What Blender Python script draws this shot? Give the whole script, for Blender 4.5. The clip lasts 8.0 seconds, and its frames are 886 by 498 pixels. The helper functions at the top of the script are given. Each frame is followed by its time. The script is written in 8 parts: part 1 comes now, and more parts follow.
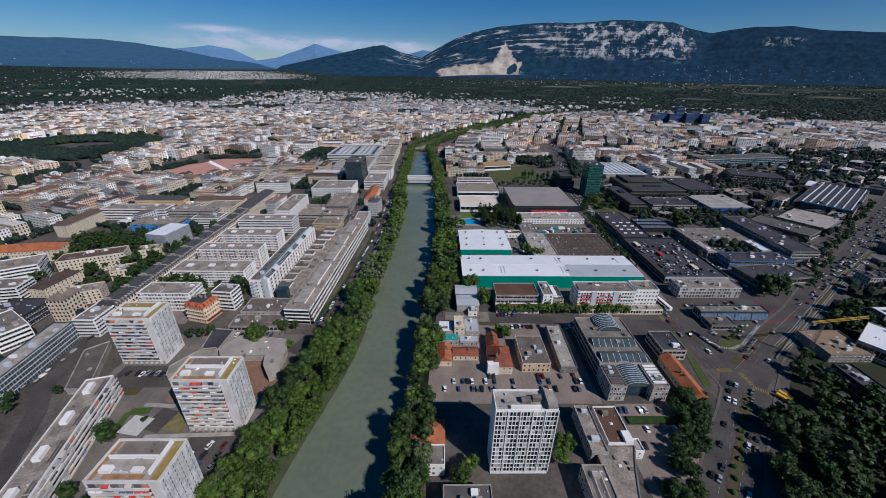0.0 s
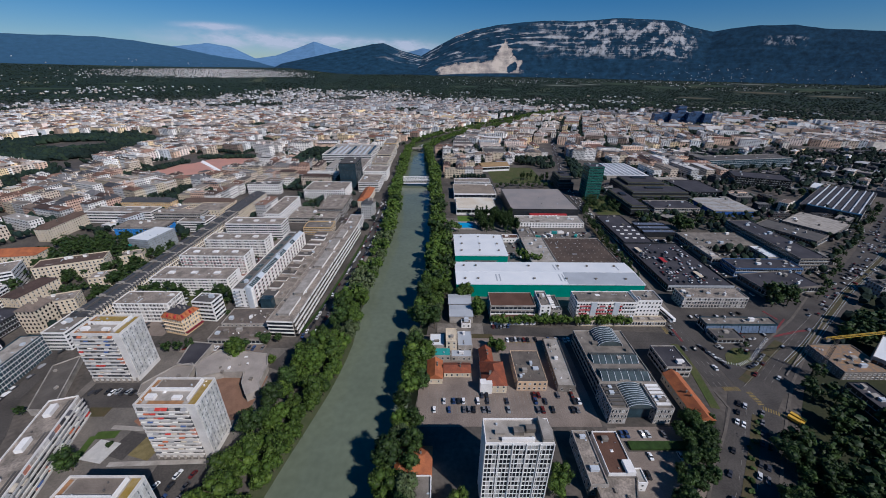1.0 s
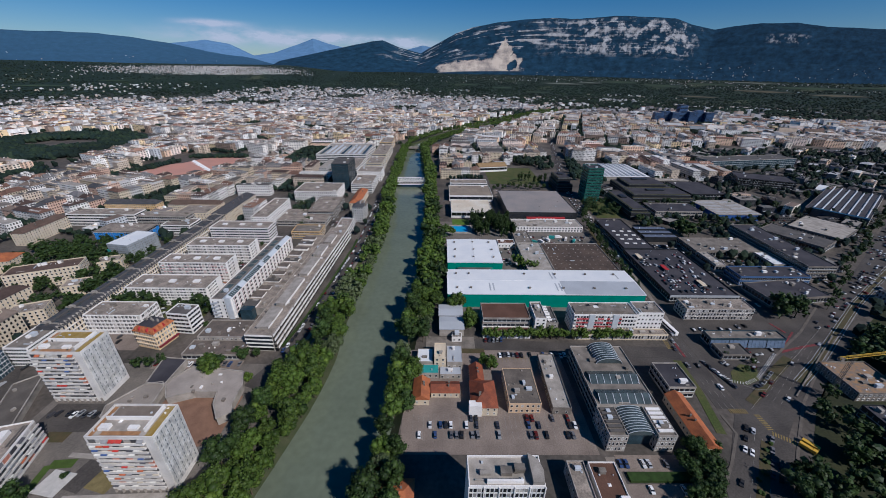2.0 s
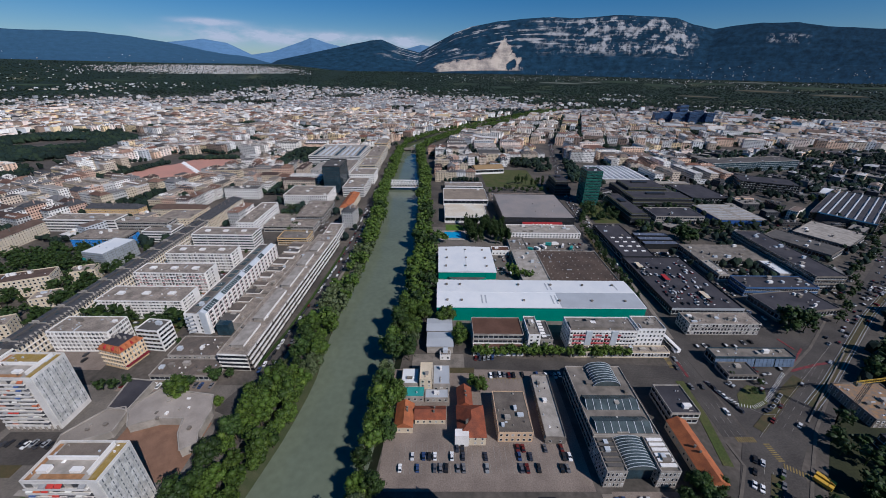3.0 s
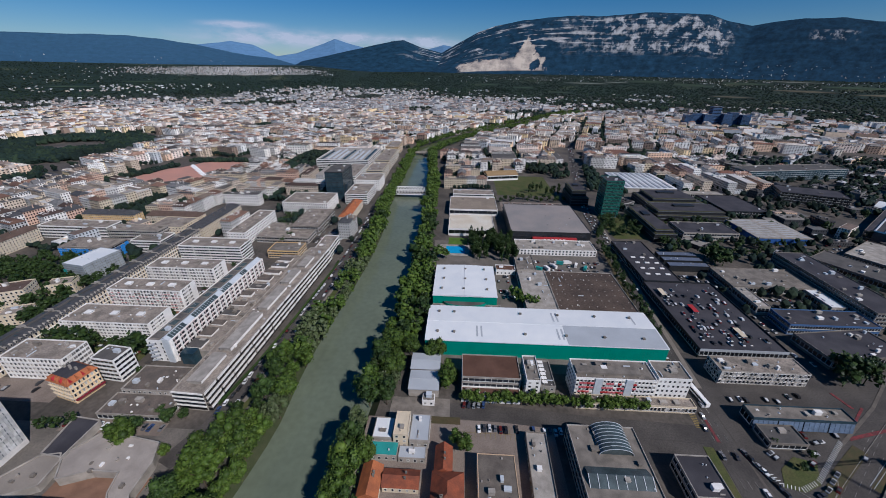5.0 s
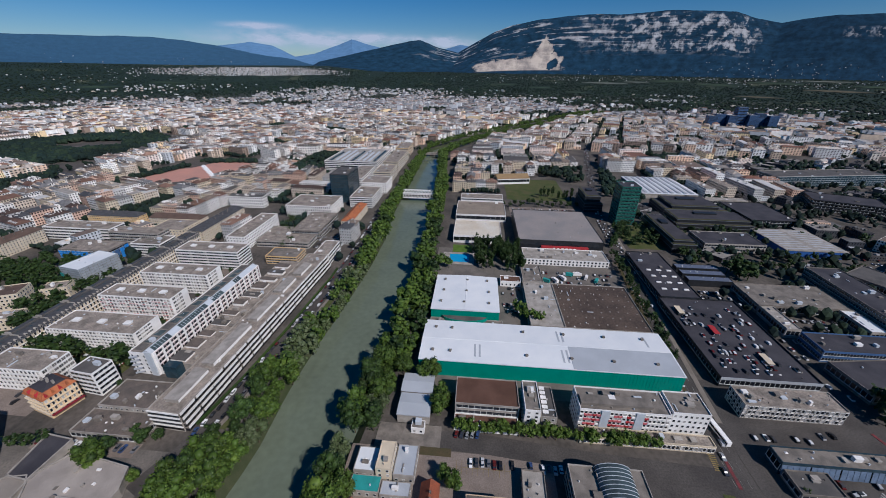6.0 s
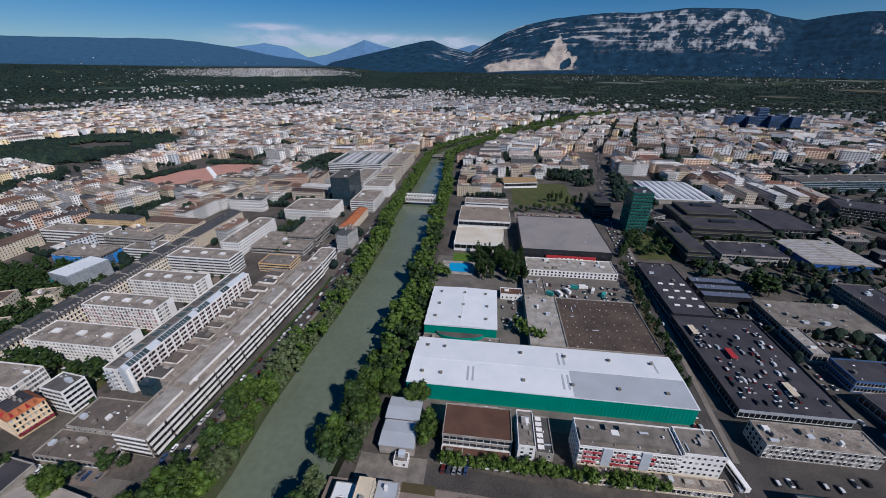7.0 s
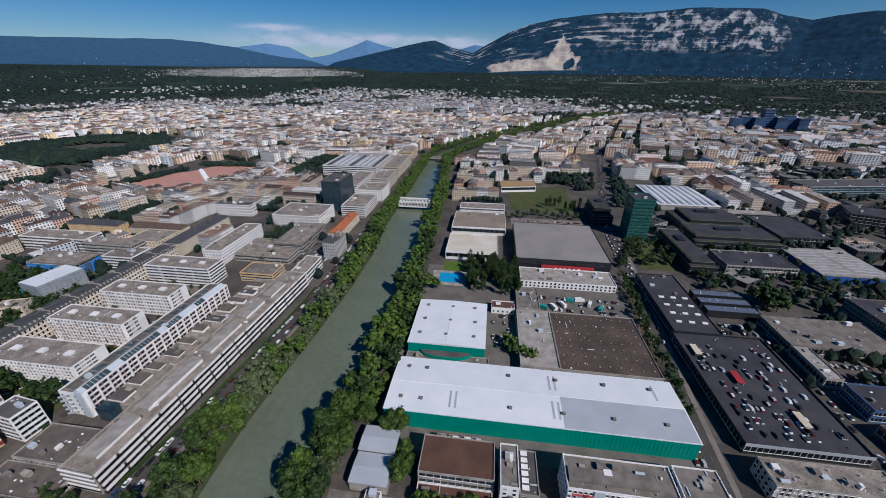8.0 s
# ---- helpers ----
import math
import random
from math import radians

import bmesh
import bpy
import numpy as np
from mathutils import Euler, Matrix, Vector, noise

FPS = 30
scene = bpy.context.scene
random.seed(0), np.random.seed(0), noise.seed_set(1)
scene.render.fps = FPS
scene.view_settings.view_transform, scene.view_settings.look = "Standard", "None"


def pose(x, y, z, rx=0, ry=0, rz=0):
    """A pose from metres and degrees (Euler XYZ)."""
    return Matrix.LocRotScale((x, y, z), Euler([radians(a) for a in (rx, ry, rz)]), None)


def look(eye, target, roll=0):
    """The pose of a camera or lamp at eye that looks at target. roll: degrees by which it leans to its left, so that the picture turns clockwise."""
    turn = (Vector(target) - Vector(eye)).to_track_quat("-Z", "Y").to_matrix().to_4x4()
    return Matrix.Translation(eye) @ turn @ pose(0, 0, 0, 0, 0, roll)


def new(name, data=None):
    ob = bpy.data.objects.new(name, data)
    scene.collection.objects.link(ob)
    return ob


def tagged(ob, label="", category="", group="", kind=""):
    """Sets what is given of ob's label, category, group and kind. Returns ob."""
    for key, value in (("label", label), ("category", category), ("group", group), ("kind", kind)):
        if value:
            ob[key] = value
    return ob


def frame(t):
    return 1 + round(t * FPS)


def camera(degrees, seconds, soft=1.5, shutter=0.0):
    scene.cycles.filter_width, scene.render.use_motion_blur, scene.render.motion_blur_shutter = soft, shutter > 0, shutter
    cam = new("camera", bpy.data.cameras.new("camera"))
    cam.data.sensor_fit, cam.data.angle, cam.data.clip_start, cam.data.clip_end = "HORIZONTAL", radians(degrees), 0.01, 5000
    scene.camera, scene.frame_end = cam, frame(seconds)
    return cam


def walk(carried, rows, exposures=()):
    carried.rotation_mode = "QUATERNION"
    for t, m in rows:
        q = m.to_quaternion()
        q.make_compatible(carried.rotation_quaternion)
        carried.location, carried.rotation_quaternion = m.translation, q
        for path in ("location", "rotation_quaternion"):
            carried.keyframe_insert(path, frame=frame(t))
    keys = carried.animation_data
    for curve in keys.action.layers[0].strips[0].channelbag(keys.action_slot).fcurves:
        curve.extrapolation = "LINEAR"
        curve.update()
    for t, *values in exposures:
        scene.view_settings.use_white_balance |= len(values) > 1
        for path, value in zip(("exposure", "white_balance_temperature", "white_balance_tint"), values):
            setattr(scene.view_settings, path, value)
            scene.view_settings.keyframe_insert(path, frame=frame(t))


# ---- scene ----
cam = camera(100.6, 8.0, soft=0.9)
PATH = [
    (0, (0.645, -4.729, 171.924), (0.668, -2.925, 171.061), 0.6),
    (0.5, (3.53, 3.045, 172.119), (3.553, 4.847, 171.251), 0.7),
    (1, (6.727, 11.215, 172.357), (6.75, 13.016, 171.487), 0.7),
    (1.5, (10.405, 19.607, 172.601), (10.427, 21.405, 171.726), 0.8),
    (3, (22.263, 46.061, 173.651), (22.289, 47.856, 172.769), 0.9),
    (3.5, (26.907, 55.084, 174.057), (26.929, 56.879, 173.175), 0.9),
    (4, (31.554, 64.238, 174.414), (31.553, 66.033, 173.532), 0.8),
    (4.5, (36.619, 73.41, 174.575), (36.582, 75.204, 173.692), 0.7),
    (5, (41.872, 82.81, 174.525), (41.79, 84.603, 173.643), 0.6),
    (6.5, (56.832, 111.807, 174.874), (56.64, 113.59, 173.991), 0.3),
    (7, (61.67, 121.619, 175.088), (61.451, 123.401, 174.205), 0.2),
    (7.5, (66.446, 131.492, 175.319), (66.217, 133.273, 174.436), 0.3),
    (8, (71.294, 141.497, 175.461), (71.059, 143.277, 174.579), 0.2),
]
walk(cam, [(t, look(eye, target, roll)) for t, eye, target, roll in PATH], [(0, -0.3, 5800, 14), (8, -0.3, 5800, 14)])

# ---- world, sun, exposure ----
SUN = Vector((0.74, -0.68, 0.93)).normalized()
wd = bpy.data.worlds.new("sky")
scene.world = wd
wd.use_nodes = True
wn = wd.node_tree
sky = wn.nodes.new("ShaderNodeTexSky")
sky.sky_type = "NISHITA"
sky.sun_disc = False
sky.sun_elevation = math.asin(SUN.z)
sky.sun_rotation = math.atan2(SUN.x, SUN.y)
sky.altitude = 2500
sky.air_density = 1.3
sky.dust_density = 0.5
sky.ozone_density = 6.0
wn.nodes["Background"].inputs["Strength"].default_value = 0.066
blue = wn.nodes.new("ShaderNodeHueSaturation")
blue.inputs["Saturation"].default_value = 1.35
wn.links.new(sky.outputs[0], blue.inputs["Color"])
wn.links.new(blue.outputs[0], wn.nodes["Background"].inputs["Color"])
sun = new("sun", bpy.data.lights.new("sun", "SUN"))
sun.data.energy = 5.0
sun.data.angle = radians(0.5)
sun.data.color = (1.0, 0.93, 0.83)
sun.matrix_world = look(SUN * 900, (0, 0, 0))

# ---- materials ----
MATS = {}


def mat(name, color, rough=0.8, metal=0.0, var=0.18, scale=0.4, fine=4.0, bump=0.0, tint=None, island=0.0, objvar=0.0, spec=0.3):
    """A surface with broad stains and fine grain. tint: the second colour of the stains; island, objvar: how far single pieces differ."""
    if name in MATS:
        return MATS[name]
    m = bpy.data.materials.new(name)
    m.use_nodes = True
    nt = m.node_tree
    b = nt.nodes["Principled BSDF"]
    b.inputs["Roughness"].default_value = rough
    b.inputs["Metallic"].default_value = metal
    b.inputs["Specular IOR Level"].default_value = spec
    geo = nt.nodes.new("ShaderNodeNewGeometry")
    n1 = nt.nodes.new("ShaderNodeTexNoise")
    n1.inputs["Scale"].default_value = scale
    n1.inputs["Detail"].default_value = 5
    n2 = nt.nodes.new("ShaderNodeTexNoise")
    n2.inputs["Scale"].default_value = fine
    n2.inputs["Detail"].default_value = 3
    for n in (n1, n2):
        nt.links.new(geo.outputs["Position"], n.inputs["Vector"])
    r1 = nt.nodes.new("ShaderNodeMapRange")
    r1.inputs[1].default_value, r1.inputs[2].default_value = 0.35, 0.65
    nt.links.new(n1.outputs["Fac"], r1.inputs[0])
    mix = nt.nodes.new("ShaderNodeMix")
    mix.data_type = "RGBA"
    two = tint if tint else tuple(c * (1 - var) for c in color)
    mix.inputs["A"].default_value = (*color, 1)
    mix.inputs["B"].default_value = (*two, 1)
    nt.links.new(r1.outputs[0], mix.inputs["Factor"])
    hsv = nt.nodes.new("ShaderNodeHueSaturation")
    nt.links.new(mix.outputs["Result"], hsv.inputs["Color"])
    r2 = nt.nodes.new("ShaderNodeMapRange")
    r2.inputs[1].default_value, r2.inputs[2].default_value = 0.3, 0.7
    r2.inputs[3].default_value, r2.inputs[4].default_value = 1 - var * 0.7, 1 + var * 0.7
    nt.links.new(n2.outputs["Fac"], r2.inputs[0])
    val = r2.outputs[0]
    for amount, node, out in ((island, geo, "Random Per Island"), (objvar, None, "Random")):
        if amount:
            node = node or nt.nodes.new("ShaderNodeObjectInfo")
            r3 = nt.nodes.new("ShaderNodeMapRange")
            r3.inputs[3].default_value, r3.inputs[4].default_value = 1 - amount, 1 + amount
            nt.links.new(node.outputs[out], r3.inputs[0])
            mul = nt.nodes.new("ShaderNodeMath")
            mul.operation = "MULTIPLY"
            nt.links.new(val, mul.inputs[0])
            nt.links.new(r3.outputs[0], mul.inputs[1])
            val = mul.outputs[0]
    nt.links.new(val, hsv.inputs["Value"])
    nt.links.new(hsv.outputs[0], b.inputs["Base Color"])
    if bump:
        bp = nt.nodes.new("ShaderNodeBump")
        bp.inputs["Strength"].default_value = bump
        bp.inputs["Distance"].default_value = 0.3
        nt.links.new(n2.outputs["Fac"], bp.inputs["Height"])
        nt.links.new(bp.outputs[0], b.inputs["Normal"])
    MATS[name] = m
    return m


def palette(name, colors, rough=0.85, by="island", scale=0.15, var=0.2, objvar=0.0):
    """A surface whose colour is picked for each loose piece (or object) from a row of colours."""
    if name in MATS:
        return MATS[name]
    m = bpy.data.materials.new(name)
    m.use_nodes = True
    nt = m.node_tree
    b = nt.nodes["Principled BSDF"]
    b.inputs["Roughness"].default_value = rough
    b.inputs["Specular IOR Level"].default_value = 0.25
    geo = nt.nodes.new("ShaderNodeNewGeometry")
    src = geo.outputs["Random Per Island"] if by == "island" else nt.nodes.new("ShaderNodeObjectInfo").outputs["Random"]
    ramp = nt.nodes.new("ShaderNodeValToRGB")
    ramp.color_ramp.interpolation = "CONSTANT"
    el = ramp.color_ramp.elements
    while len(el) < len(colors):
        el.new(0.5)
    for i, c in enumerate(colors):
        el[i].position = i / len(colors)
        el[i].color = (*c, 1)
    nt.links.new(src, ramp.inputs[0])
    n1 = nt.nodes.new("ShaderNodeTexNoise")
    n1.inputs["Scale"].default_value = scale
    n1.inputs["Detail"].default_value = 6
    nt.links.new(geo.outputs["Position"], n1.inputs["Vector"])
    r2 = nt.nodes.new("ShaderNodeMapRange")
    r2.inputs[1].default_value, r2.inputs[2].default_value = 0.3, 0.7
    r2.inputs[3].default_value, r2.inputs[4].default_value = 1 - var, 1 + var
    nt.links.new(n1.outputs["Fac"], r2.inputs[0])
    hsv = nt.nodes.new("ShaderNodeHueSaturation")
    nt.links.new(ramp.outputs[0], hsv.inputs["Color"])
    val = r2.outputs[0]
    if objvar:
        r3 = nt.nodes.new("ShaderNodeMapRange")
        r3.inputs[3].default_value, r3.inputs[4].default_value = 1 - objvar, 1 + objvar
        nt.links.new(nt.nodes.new("ShaderNodeObjectInfo").outputs["Random"], r3.inputs[0])
        mul = nt.nodes.new("ShaderNodeMath")
        mul.operation = "MULTIPLY"
        nt.links.new(val, mul.inputs[0])
        nt.links.new(r3.outputs[0], mul.inputs[1])
        val = mul.outputs[0]
    nt.links.new(val, hsv.inputs["Value"])
    nt.links.new(hsv.outputs[0], b.inputs["Base Color"])
    MATS[name] = m
    return m


GLASS = mat("window_glass", (0.018, 0.022, 0.028), rough=0.12, var=0.5, scale=0.3, fine=0.7, island=0.6, objvar=0.6, spec=0.5)
PANE = palette("window_panes", [(0.015, 0.018, 0.022), (0.03, 0.034, 0.038), (0.012, 0.015, 0.02), (0.022, 0.026, 0.03), (0.3, 0.29, 0.27), (0.018, 0.02, 0.024), (0.05, 0.05, 0.05), (0.014, 0.018, 0.024), (0.42, 0.4, 0.37)], rough=0.15, by="object", var=0.3)
BAYS = palette("loggia_bays", [(0.03, 0.032, 0.036), (0.1, 0.095, 0.09), (0.04, 0.042, 0.046), (0.3, 0.27, 0.24), (0.06, 0.06, 0.062), (0.025, 0.028, 0.032), (0.45, 0.42, 0.38), (0.14, 0.13, 0.125)], var=0.25, scale=0.8)
LOGGIA = palette("loggia_backs", [(0.05, 0.05, 0.055), (0.5, 0.48, 0.45), (0.12, 0.115, 0.11), (0.4, 0.37, 0.33), (0.07, 0.07, 0.075), (0.25, 0.24, 0.23), (0.6, 0.58, 0.55), (0.45, 0.2, 0.14), (0.16, 0.16, 0.17)], by="object", var=0.3, scale=0.8)
FRAME = mat("window_frame", (0.72, 0.72, 0.7), rough=0.6)
WHITE = mat("white_render", (0.8, 0.775, 0.74), var=0.14, scale=0.12, tint=(0.68, 0.65, 0.615))
# Greyer than WHITE: less clean, and balcony shade is put into the colour.
TOWER_W = mat("greyed_white_render", (0.68, 0.65, 0.61), var=0.2, scale=0.15, tint=(0.54, 0.51, 0.475))
CREAM = mat("cream_render", (0.62, 0.52, 0.38), var=0.15, scale=0.15)
OCHRE = mat("ochre_render", (0.66, 0.44, 0.2), var=0.15, scale=0.15)
CONC = mat("concrete", (0.215, 0.187, 0.158), var=0.25, scale=0.2, tint=(0.125, 0.11, 0.094))
CONC_L = mat("light_concrete", (0.37, 0.335, 0.295), var=0.2, scale=0.2, tint=(0.245, 0.22, 0.19))
GRAVEL = mat("roof_gravel", (0.31, 0.26, 0.215), var=0.45, scale=0.16, fine=1.1, tint=(0.17, 0.145, 0.12))
BITUMEN = mat("roof_bitumen", (0.07, 0.066, 0.062), var=0.3, scale=0.1, tint=(0.11, 0.1, 0.092))
DARKROOF = mat("dark_roof", (0.036, 0.034, 0.04), var=0.3, scale=0.08, tint=(0.06, 0.056, 0.062))
MOSS = mat("roof_moss", (0.26, 0.17, 0.03), var=0.35, scale=0.3, tint=(0.3, 0.22, 0.09))
RUST = mat("rust_strip", (0.36, 0.19, 0.09), var=0.3, scale=0.4)
TILE = mat("red_tiles", (0.27, 0.075, 0.035), var=0.3, scale=0.25, fine=3, tint=(0.16, 0.05, 0.028))
ORANGE_T = mat("orange_tiles", (0.4, 0.13, 0.05), var=0.3, scale=0.25, tint=(0.27, 0.09, 0.04))
BROWN = mat("brown_roof", (0.085, 0.043, 0.028), var=0.35, scale=0.1, tint=(0.12, 0.062, 0.042))
SOOT = mat("dark_brown_roof", (0.062, 0.045, 0.036), var=0.4, scale=0.06, fine=0.6, tint=(0.1, 0.072, 0.055))
WMETAL = mat("white_roof_sheet", (0.7, 0.705, 0.7), rough=0.45, var=0.06, scale=0.08, tint=(0.64, 0.655, 0.665))
GMETAL = mat("grey_roof_sheet", (0.4, 0.42, 0.445), rough=0.45, var=0.1, scale=0.1)
ARENA = mat("arena_roof", (0.24, 0.22, 0.205), rough=0.5, var=0.2, scale=0.05, tint=(0.3, 0.26, 0.235))
GREEN_W = mat("green_cladding", (0.0, 0.23, 0.17), rough=0.45, var=0.1, scale=0.15)
TEAL = mat("teal_roof", (0.03, 0.28, 0.26), var=0.2, scale=0.3)
ASPH = mat("asphalt", (0.05, 0.044, 0.04), var=0.35, scale=0.06, fine=1.2, tint=(0.08, 0.071, 0.063))
LOT = mat("car_park_asphalt", (0.165, 0.132, 0.11), var=0.3, scale=0.08, fine=1.5, tint=(0.23, 0.186, 0.155))
PAVE = mat("pavement", (0.21, 0.18, 0.15), var=0.25, scale=0.15)
GRASS = mat("grass", (0.05, 0.07, 0.016), var=0.4, scale=0.08, fine=1.5, tint=(0.085, 0.08, 0.03))
LINE = mat("road_paint", (0.7, 0.7, 0.68), var=0.2)
YLINE = mat("worn_yellow_paint", (0.26, 0.19, 0.07), var=0.4, scale=0.5)
PINKG = mat("pink_gravel", (0.5, 0.25, 0.19), var=0.12, scale=0.03, tint=(0.43, 0.23, 0.18))
TERRA = mat("terracotta_floor", (0.27, 0.13, 0.08), var=0.2, scale=0.2)
BLUE = mat("blue_sheet", (0.025, 0.1, 0.33), var=0.2, scale=0.4)
BLUE_D = mat("blue_tower_wall", (0.055, 0.12, 0.25), var=0.2, scale=0.1)
RED = mat("red_panel", (0.38, 0.03, 0.035), var=0.15)
PINK = mat("pink_panel", (0.55, 0.14, 0.15), var=0.15)
GLASS_G = mat("green_tower_glass", (0.022, 0.13, 0.105), rough=0.15, var=0.4, scale=0.2, island=0.3, spec=0.5)
GLASS_B = mat("blue_facade_glass", (0.03, 0.06, 0.078), rough=0.15, var=0.4, scale=0.2, island=0.3, spec=0.5)
GLASS_R = mat("roof_glass", (0.07, 0.095, 0.1), rough=0.2, var=0.4, scale=0.2, spec=0.5)
DARKW = mat("dark_facade", (0.025, 0.027, 0.03), rough=0.4, var=0.3)
STEEL = mat("painted_steel", (0.5, 0.53, 0.56), rough=0.45, var=0.1)
BLACK = mat("rubber", (0.02, 0.02, 0.02), rough=0.7)
BARK = mat("bark", (0.1, 0.075, 0.05), var=0.3)

# the river's colour: turbid glacier water under a thin gloss
WATER = mat("river_water", (0.136, 0.16, 0.113), rough=0.16, var=0.12, scale=0.03, fine=0.25, bump=0.05, spec=0.35)
POOLW = mat("pool_water", (0.02, 0.3, 0.55), rough=0.1, var=0.1)
LEAF = palette("leaves", [(0.045, 0.08, 0.011), (0.06, 0.1, 0.014), (0.03, 0.055, 0.009), (0.078, 0.118, 0.018), (0.048, 0.084, 0.012)], rough=0.6, scale=0.5, var=0.3, objvar=0.3)
LEAF_P = palette("willow_leaves", [(0.075, 0.1, 0.04), (0.062, 0.088, 0.032), (0.095, 0.118, 0.055)], rough=0.6, scale=0.5, var=0.3, objvar=0.3)
LEAF_D = palette("dark_leaves", [(0.018, 0.037, 0.009), (0.026, 0.05, 0.011), (0.036, 0.065, 0.013)], rough=0.6, scale=0.5, var=0.3, objvar=0.3)
LEAF_Y = palette("light_leaves", [(0.07, 0.115, 0.015), (0.055, 0.095, 0.014), (0.085, 0.13, 0.02)], rough=0.6, scale=0.5, var=0.3)


# ---- mesh helpers ----
class MB:
    """Gathers faces with material indices, and makes one mesh of them."""

    def __init__(self):
        self.v, self.f, self.i = [], [], []

    def face(self, pts, mi=0):
        n = len(self.v)
        self.v += [tuple(p) for p in pts]
        self.f.append(tuple(range(n, n + len(pts))))
        self.i.append(mi)

    def box(self, x0, x1, y0, y1, z0, z1, mi=0, top=None, bottom=True):
        n = len(self.v)
        self.v += [(x0, y0, z0), (x1, y0, z0), (x1, y1, z0), (x0, y1, z0), (x0, y0, z1), (x1, y0, z1), (x1, y1, z1), (x0, y1, z1)]
        fs = [(0, 1, 5, 4), (1, 2, 6, 5), (2, 3, 7, 6), (3, 0, 4, 7), (4, 5, 6, 7)] + ([(3, 2, 1, 0)] if bottom else [])
        self.f += [tuple(n + k for k in q) for q in fs]
        self.i += [mi] * 4 + [mi if top is None else top] + ([mi] if bottom else [])

    def prism(self, outline, z0, z1, mi=0, top=None):
        n, k = len(self.v), len(outline)
        self.v += [(x, y, z0) for x, y in outline] + [(x, y, z1) for x, y in outline]
        for a in range(k):
            c = (a + 1) % k
            self.f.append((n + a, n + c, n + k + c, n + k + a))
            self.i.append(mi)
        self.f.append(tuple(range(n + k, n + 2 * k)))
        self.i.append(mi if top is None else top)
        self.f.append(tuple(range(n + k - 1, n - 1, -1)))
        self.i.append(mi)

    def hip(self, x0, x1, y0, y1, z0, z1, mi=0, hip=0.5, over=0.4):
        """A hipped (or, with hip 0, gabled) roof with eaves and a closed underside."""
        x0, x1, y0, y1 = x0 - over, x1 + over, y0 - over, y1 + over
        n = len(self.v)
        if x1 - x0 >= y1 - y0:
            d, m = hip * (y1 - y0), (y0 + y1) / 2
            r = [(x0 + d, m, z1), (x1 - d, m, z1)]
            fs = [(0, 1, 5, 4), (2, 3, 4, 5), (1, 2, 5), (3, 0, 4), (3, 2, 1, 0)]
        else:
            d, m = hip * (x1 - x0), (x0 + x1) / 2
            r = [(m, y0 + d, z1), (m, y1 - d, z1)]
            fs = [(1, 2, 5, 4), (3, 0, 4, 5), (0, 1, 4), (2, 3, 5), (3, 2, 1, 0)]
        self.v += [(x0, y0, z0), (x1, y0, z0), (x1, y1, z0), (x0, y1, z0)] + r
        self.f += [tuple(n + k for k in q) for q in fs]
        self.i += [mi] * 5

    def cyl(self, x, y, z0, z1, r0, r1=None, n=8, mi=0):
        r1 = r0 if r1 is None else r1
        a = [2 * math.pi * k / n for k in range(n)]
        b = len(self.v)
        self.v += [(x + r0 * math.cos(t), y + r0 * math.sin(t), z0) for t in a] + [(x + r1 * math.cos(t), y + r1 * math.sin(t), z1) for t in a]
        for k in range(n):
            c = (k + 1) % n
            self.f.append((b + k, b + c, b + n + c, b + n + k))
            self.i.append(mi)
        self.f.append(tuple(range(b + n, b + 2 * n)))
        self.f.append(tuple(range(b + n - 1, b - 1, -1)))
        self.i += [mi, mi]

    def beam(self, p, q, w, mi=0):
        """A square bar from p to q."""
        p, q = Vector(p), Vector(q)
        d = (q - p).normalized()
        s = d.cross(Vector((0, 0, 1)) if abs(d.z) < 0.9 else Vector((1, 0, 0))).normalized() * w / 2
        u = s.cross(d).normalized() * w / 2
        n = len(self.v)
        for e in (p, q):
            self.v += [tuple(e + a * s + b * u) for a, b in ((-1, -1), (1, -1), (1, 1), (-1, 1))]
        self.f += [tuple(n + k for k in g) for g in ((0, 1, 5, 4), (1, 2, 6, 5), (2, 3, 7, 6), (3, 0, 4, 7), (4, 5, 6, 7), (3, 2, 1, 0))]
        self.i += [mi] * 6

    def mesh(self, name, *mats):
        me = bpy.data.meshes.new(name)
        me.from_pydata(self.v, [], self.f)
        for m in mats:
            me.materials.append(m)
        if len(mats) > 1:
            me.polygons.foreach_set("material_index", self.i)
        me.update()
        return me


def part(name, mb, mats, parent, label="", at=None, kind=""):
    """One mesh object under a thing or a part; mb may be a ready mesh."""
    mats = mats if isinstance(mats, (list, tuple)) else [mats]
    ob = new(name, mb if isinstance(mb, bpy.types.Mesh) else mb.mesh(name, *mats))
    ob.parent = parent
    if at is not None:
        ob.matrix_basis = at
    return tagged(ob, label, kind=kind)


def thing(name, x, y, z, label, category, group="", kind="", rz=0):
    ob = new(name)
    ob.empty_display_size = 0.5
    ob.matrix_basis = pose(x, y, z, 0, 0, rz)
    return tagged(ob, label, category, group, kind)


def single(name, mb, mats, label, category="", kind="", at=None, group=""):
    """A thing of one mesh."""
    mats = mats if isinstance(mats, (list, tuple)) else [mats]
    ob = new(name, mb.mesh(name, *mats))
    if at is not None:
        ob.matrix_basis = at
    return tagged(ob, label, category, group, kind)


def rnd(a, b):
    return random.uniform(a, b)


